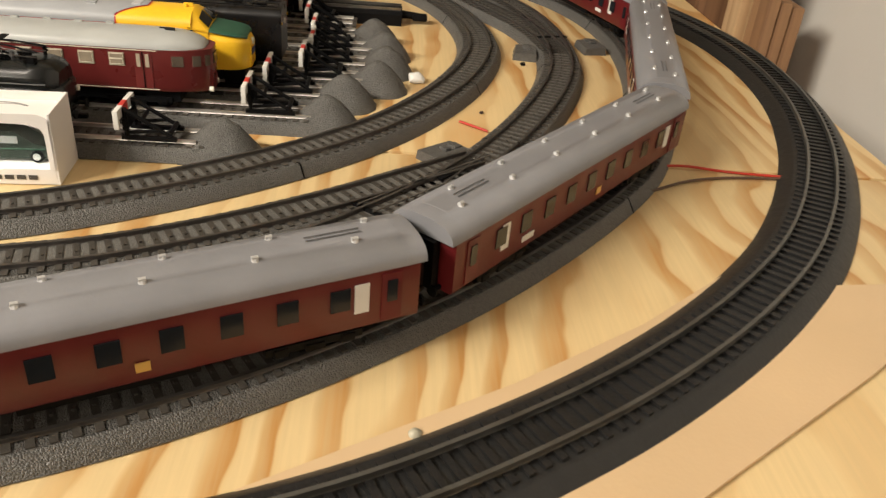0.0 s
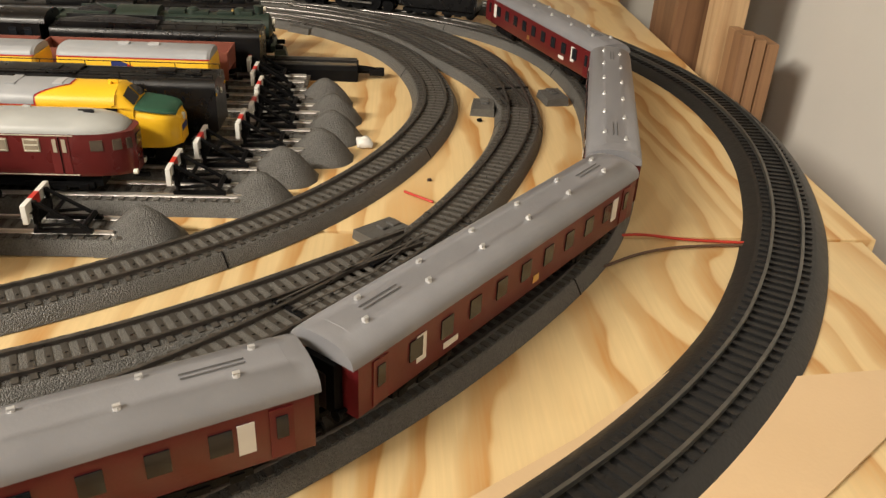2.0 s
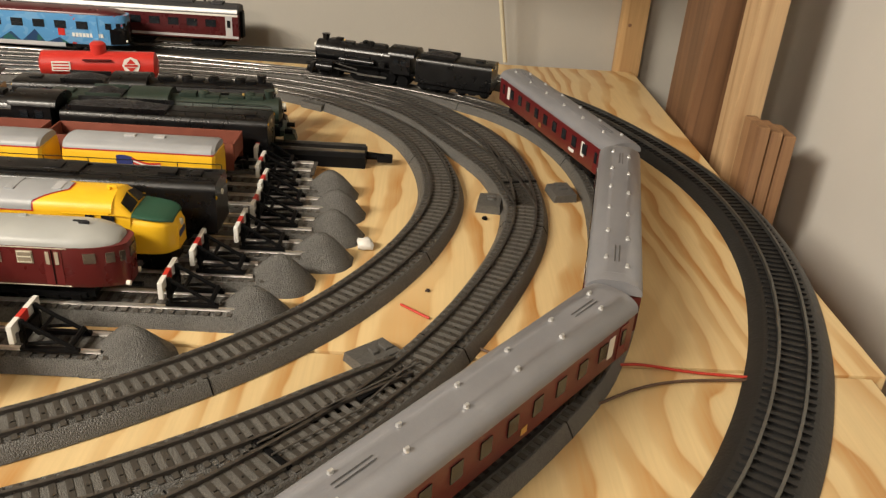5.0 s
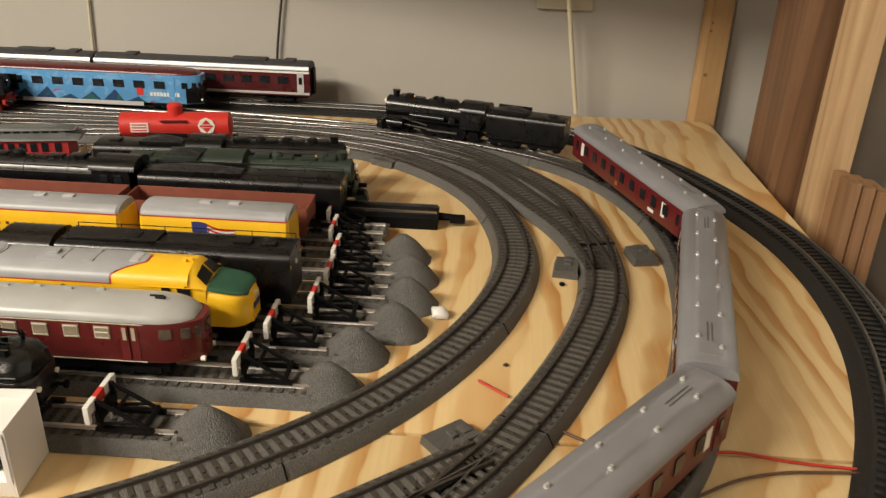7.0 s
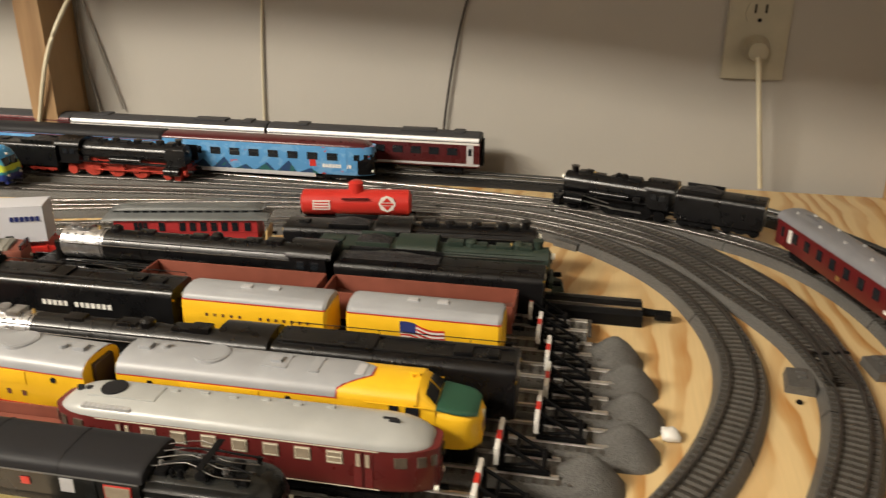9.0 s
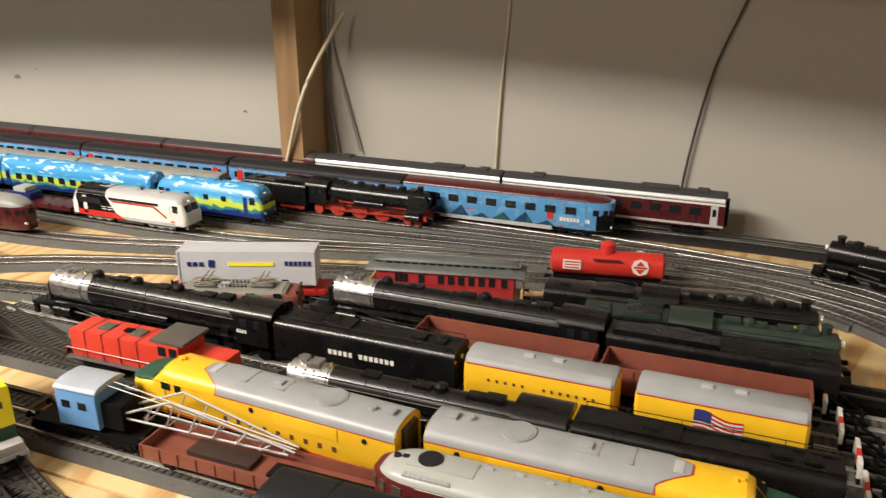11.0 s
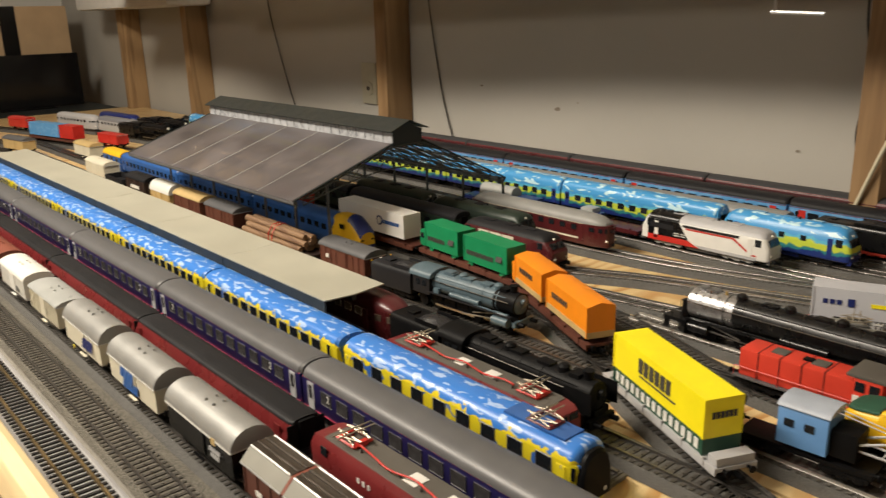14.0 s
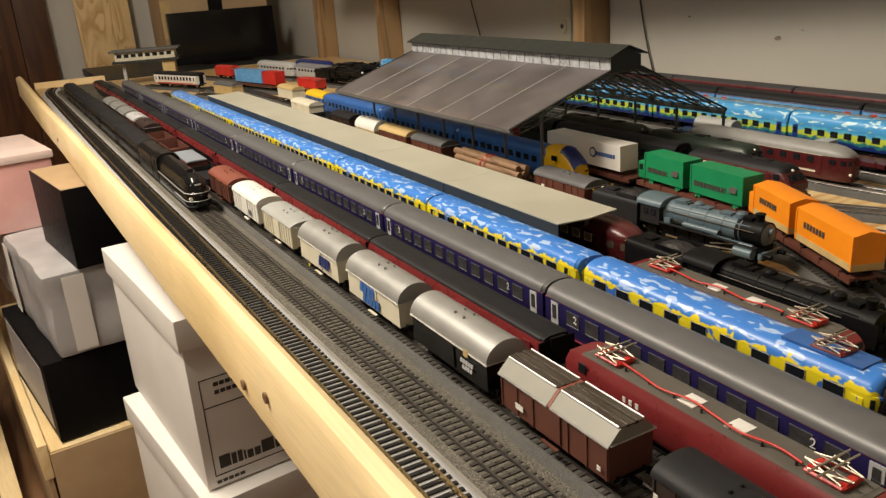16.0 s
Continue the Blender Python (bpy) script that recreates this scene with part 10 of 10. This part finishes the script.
rj = coach("maroon express coach with dark roof and pale roof edge", 0.280, M_MAROON, M_ROOF_RJ, win=(10, 0.0130, 0.0090, 0.0320), stripes=((0.0412, 0.0438, M_WHITE), (0.0140, 0.0170, M_LTGREY)), group="maroon express coaches", sides=(-1,), floor=0.0120, eave=0.0440, crown=0.0545, sign=M_LTGREY)
place(rj, -0.340, 1.227)
roof_band(rj, 0.280, 0.0330, 0.0440, 0.0545, 2.3, 0.0444, 0.0500, M_SILVER)
for x_, l_ in ((-0.095, 0.016), (0.06, 0.045), (0.112, 0.014)):
    part("roof_unit", box(bmx(), x_ - l_ / 2, x_ + l_ / 2, -0.0085, 0.0085, 0.0536, 0.0560, 0.0007), M_ROOF_RJ, rj)
copy_thing(rj, pose(-0.623, 1.227, RT))
rj2 = coach("dark maroon express coach with a thin red roof line", 0.274, M_MAROON, M_ROOF_RJ, win=(10, 0.0130, 0.0090, 0.0320), stripes=((0.0416, 0.0436, M_MAROON),), group="dark maroon express coaches", sides=(-1,), floor=0.0120, eave=0.0440, crown=0.0545)
roof_band(rj2, 0.274, 0.0330, 0.0440, 0.0545, 2.3, 0.0442, 0.0478, M_MAROON)
roof_band(rj2, 0.274, 0.0330, 0.0440, 0.0545, 2.3, 0.0479, 0.0496, M_ICE_RED)
place(rj2, -0.901, 1.227)
for k in range(1, 6):
    copy_thing(rj2, pose(-0.901 - 0.277 * k, 1.227, RT))

# ---- the station hall ----
HX0, HX1 = -1.770, -1.225
hall = thing("station_hall", "model station hall with grey glazed roof on iron trusses", "station", pose(0, 0, 0))
SLOPES = {-1: (0.579, 0.100, 0.738, 0.152), 1: (0.952, 0.0735, 0.789, 0.152)}
RZ, RIDGE = 0.152, 0.1835
for sgn, (ye, ez, yr, rz) in SLOPES.items():
    n = 6
    for k in range(n):
        xa, xb = HX0 + (HX1 - HX0) * k / n, HX0 + (HX1 - HX0) * (k + 1) / n
        bm = bmx()
        loft(bm, [[(x, ye, ez), (x, yr, rz), (x, yr, rz + 0.0016), (x, ye, ez + 0.0016)] for x in (xa + 0.0006, xb - 0.0006)])
        part("roof_panel", bm, M_HALLROOF, hall) if sgn < 0 else bm.free()
    for k in range(n + 1):
        x = HX0 + (HX1 - HX0) * k / n
        bm = bmx()
        cyl(bm, (x, ye, ez + 0.0014), (x, yr, rz + 0.0014), 0.0009 if 0 < k < n else 0.0016, seg=5)
        part("glazing_bar", bm, M_ROOF_MID if 0 < k < n else M_HALLDARK, hall)
        bm = bmx()
        yc, zc = (0.650, ez + 0.0215) if sgn < 0 else (ye - 0.005, ez)
        x -= 0.032 * k / n if sgn < 0 else 0.0
        cyl(bm, (x, yc, 0.0), (x, yc, zc), 0.0022, seg=8)
        part("column", bm, M_ROOF_GREY if sgn < 0 else M_HALLDARK, hall)
    part("gutter", box(bmx(), HX0, HX1, min(ye, ye - sgn * 0.003), max(ye, ye - sgn * 0.003), ez - 0.0030, ez, 0.0005), M_ROOF_GREY if sgn < 0 else M_HALLDARK, hall)
    part("fascia_beam", box(bmx(), HX0, HX1, ye - sgn * 0.005 - 0.0012, ye - sgn * 0.005 + 0.0012, ez - 0.006, ez - 0.0005), M_ROOF_GREY if sgn < 0 else M_HALLDARK, hall)
    m_ = 26
    for k in range(m_):
        xa = HX0 + (HX1 - HX0) * k / m_
        part("clerestory_pane", box(bmx(), xa + 0.0008, xa + (HX1 - HX0) / m_ - 0.0008, yr - 0.0005, yr + 0.0005, RZ + 0.001, RZ + 0.0175), M_HALLGLASS, hall)
    part("clerestory_sill", box(bmx(), HX0, HX1, yr - sgn * 0.0013 - 0.0007, yr - sgn * 0.0013 + 0.0007, RZ, RZ + 0.018), M_HALLDARK, hall)
bm = bmx()
prof = [(0.731, RZ + 0.0170), (0.7635, RIDGE - 0.0015), (0.796, RZ + 0.0170), (0.796, RZ + 0.0185), (0.7635, RIDGE), (0.731, RZ + 0.0185)]
loft(bm, [[(x, y, z) for y, z in prof] for x in (HX0 - 0.006, HX1 + 0.006)])
part("ridge_roof", bm, M_HALLDARK, hall, "dark ridge roof over the clerestory")
for x in (HX0 + 0.001, HX1 - 0.001):
    bm = bmx()
    loft(bm, [[(x + d, y, z) for y, z in ((0.740, RZ - 0.004), (0.740, RZ + 0.017), (0.7635, RIDGE - 0.0022), (0.787, RZ + 0.017), (0.787, RZ - 0.004))] for d in (-0.0008, 0.0008)])
    part("gable", bm, M_HALLDARK, hall)


# the far slope is an open lattice of purlins, rafters and cross bars
ye, ez, yr, rz = SLOPES[1]
for k in range(6):
    u = k / 5
    y, z = ye + (yr - ye) * u, ez + (rz - ez) * u
    part("purlin", box(bmx(), HX0, HX1, y - 0.0011, y + 0.0011, z - 0.0012, z + 0.0010), M_HALLDARK, hall)
for k in range(24):
    x = HX0 + (HX1 - HX0) * (k + 0.5) / 24
    bm = bmx()
    loft(bm, [[(x + dx, y, z + dz) for dx, dz in ((-0.0026, 0), (0.0026, 0), (0.0026, 0.0009), (-0.0026, 0.0009))] for y, z in ((ye, ez), (yr, rz))])
    part("rafter", bm, M_HALLDARK, hall)
for k in range(12):
    xa, xb = HX0 + (HX1 - HX0) * k / 12, HX0 + (HX1 - HX0) * (k + 1) / 12
    bm = bmx()
    cyl(bm, (xa if k % 2 else xb, ye, ez), (xb if k % 2 else xa, yr, rz), 0.0011, seg=5)
    part("cross_bar", bm, M_TRUSS, hall)


def hall_top(y):
    ye, ez, yr, rz = SLOPES[-1] if y < 0.7635 else SLOPES[1]
    return min(RZ, ez + (rz - ez) * (y - ye) / (yr - ye)) - 0.0022


def hall_low(y):
    u = (y - 0.593) / (0.924 - 0.593)
    return 0.094 + (0.074 - 0.094) * u + 0.036 * math.sin(math.pi * u)


for k in range(7):
    x = HX0 + (HX1 - HX0) * k / 6
    bm = bmx()
    ys = [0.593 + (0.924 - 0.593) * i / 14 for i in range(15)]
    for i, (ya, yb) in enumerate(zip(ys, ys[1:])):
        lo_a, lo_b = min(hall_low(ya), hall_top(ya)), min(hall_low(yb), hall_top(yb))
        cyl(bm, (x, ya, hall_top(ya)), (x, yb, hall_top(yb)), 0.0012, seg=5)
        cyl(bm, (x, ya, lo_a), (x, yb, lo_b), 0.0010, seg=5)
        cyl(bm, (x, ya, lo_a if i % 2 else hall_top(ya)), (x, yb, hall_top(yb) if i % 2 else lo_b), 0.0007, seg=4)
        if hall_top(ya) - lo_a > 0.002:
            cyl(bm, (x, ya, lo_a), (x, ya, hall_top(ya)), 0.0006, seg=4)
    part("truss", bm, M_TRUSS, hall, "grey iron lattice truss")

# ---- far end of the layout ----
tower = thing("signal_tower", "cream signal box on a bridge with a flat grey roof", "signal box", pose(-3.30, 0.53, 0, 0, 0, 72))
part("roof", box(bmx(), -0.110, 0.110, -0.045, 0.045, 0.108, 0.114, 0.002), M_ROOF_GREY, tower)
part("cabin", box(bmx(), -0.095, 0.095, -0.033, 0.033, 0.080, 0.1078, 0.001), M_CREAM, tower)
for k in range(8):
    pane(tower, -0.080 + 0.0225 * k, -0.0332, 0.0960, 0.0150, 0.0110, M_PANE)
part("bridge_deck", box(bmx(), -0.105, 0.105, -0.038, 0.038, 0.072, 0.080, 0.001), M_HALLDARK, tower)
part("stair_tower", box(bmx(), 0.050, 0.090, -0.028, 0.028, 0.0, 0.0718, 0.001), M_TAN, tower)
part("leg", box(bmx(), -0.080, -0.070, -0.010, 0.010, 0.0, 0.0718), M_LTGREY, tower)

far = coach("white and red coach parked at the far end", 0.230, M_WHITE, M_ROOF_DARK, win=(11, 0.0085, 0.0100, 0.0265), stripes=((0.0110, 0.0140, M_BRIGHT_RED),))
place(far, -2.98, 0.560, 20)
klc = flatcar("low wagon carrying a printed blue and red trailer", 0.250, M_BROWN, group="far goods wagons")
place(klc, -2.690, 0.722, 12)
container(klc, -0.118, 0.036, 0.029, 0.016, 0.050, M_KLIMA, "trailer", label="printed blue trailer")
container(klc, 0.042, 0.112, 0.029, 0.016, 0.050, M_BRIGHT_RED, "trailer")
rb = place(wagon("bright red box container wagon", 0.110, M_BRIGHT_RED, M_BRIGHT_RED, ribs=5, crown=0.0350, group="far goods wagons"), -2.480, 0.797, 8)
place(wagon("cream slatted cattle wagon", 0.110, M_CREAM, M_TAN, ribs=9, group="far goods wagons"), -2.34, 0.690, 2)
place(wagon("tan and grey hopper wagon", 0.120, M_TAN, M_ROOF_GREY, ribs=4, group="far goods wagons"), -2.58, 0.600, 10)
for k, (x, y, a, mm, rr, lab) in enumerate(((-2.95, 0.86, 10, M_LTGREY, M_LTGREY, "white streamlined car parked at the far end"), (-2.72, 0.90, 6, M_LTGREY, M_ROOF_SILVER, "silver streamlined car parked at the far end"), (-2.84, 0.945, 6, M_BLUE, M_NAVY, "blue car parked at the far end"))):
    place(railcar(lab, 0.230, mm, rr, nose=0.028, win=(8, 0.010, 0.007, 0.027), pane_mat=M_PANE, group="cars at the far end"), x, y, a)
place(steam("black steam engine parked at the far end", 0.150, 0.0130, 0.0320, wheels=4, wr=0.0100, cabl=0.026, tender=0.080, highcab=0.0470), -2.50, 0.915, 8)
place(steam("black steam engine parked beyond the hall", 0.150, 0.0130, 0.0320, wheels=4, wr=0.0100, cabl=0.026, tender=0.080, highcab=0.0470), -2.56, 0.990, 8)
place(wagon("bright red low wagon at the far end", 0.110, M_BRIGHT_RED, M_BRIGHT_RED, ribs=4, group="far goods wagons"), -3.06, 0.73, 14)
for x, y, a in ((-2.98, 0.560, 20), (-2.690, 0.722, 12), (-2.480, 0.797, 8), (-2.34, 0.690, 2), (-2.58, 0.60, 10), (-2.95, 0.86, 10), (-2.72, 0.90, 6), (-2.84, 0.945, 6), (-2.50, 0.915, 8), (-2.56, 0.990, 8), (-3.06, 0.73, 14)):
    d = Vector((math.cos(radians(a)), math.sin(radians(a))))
    q = Vector((x, y))
    track("short grey track under a parked car", [tuple(q - d * 0.19), tuple(q), tuple(q + d * 0.13)], None)
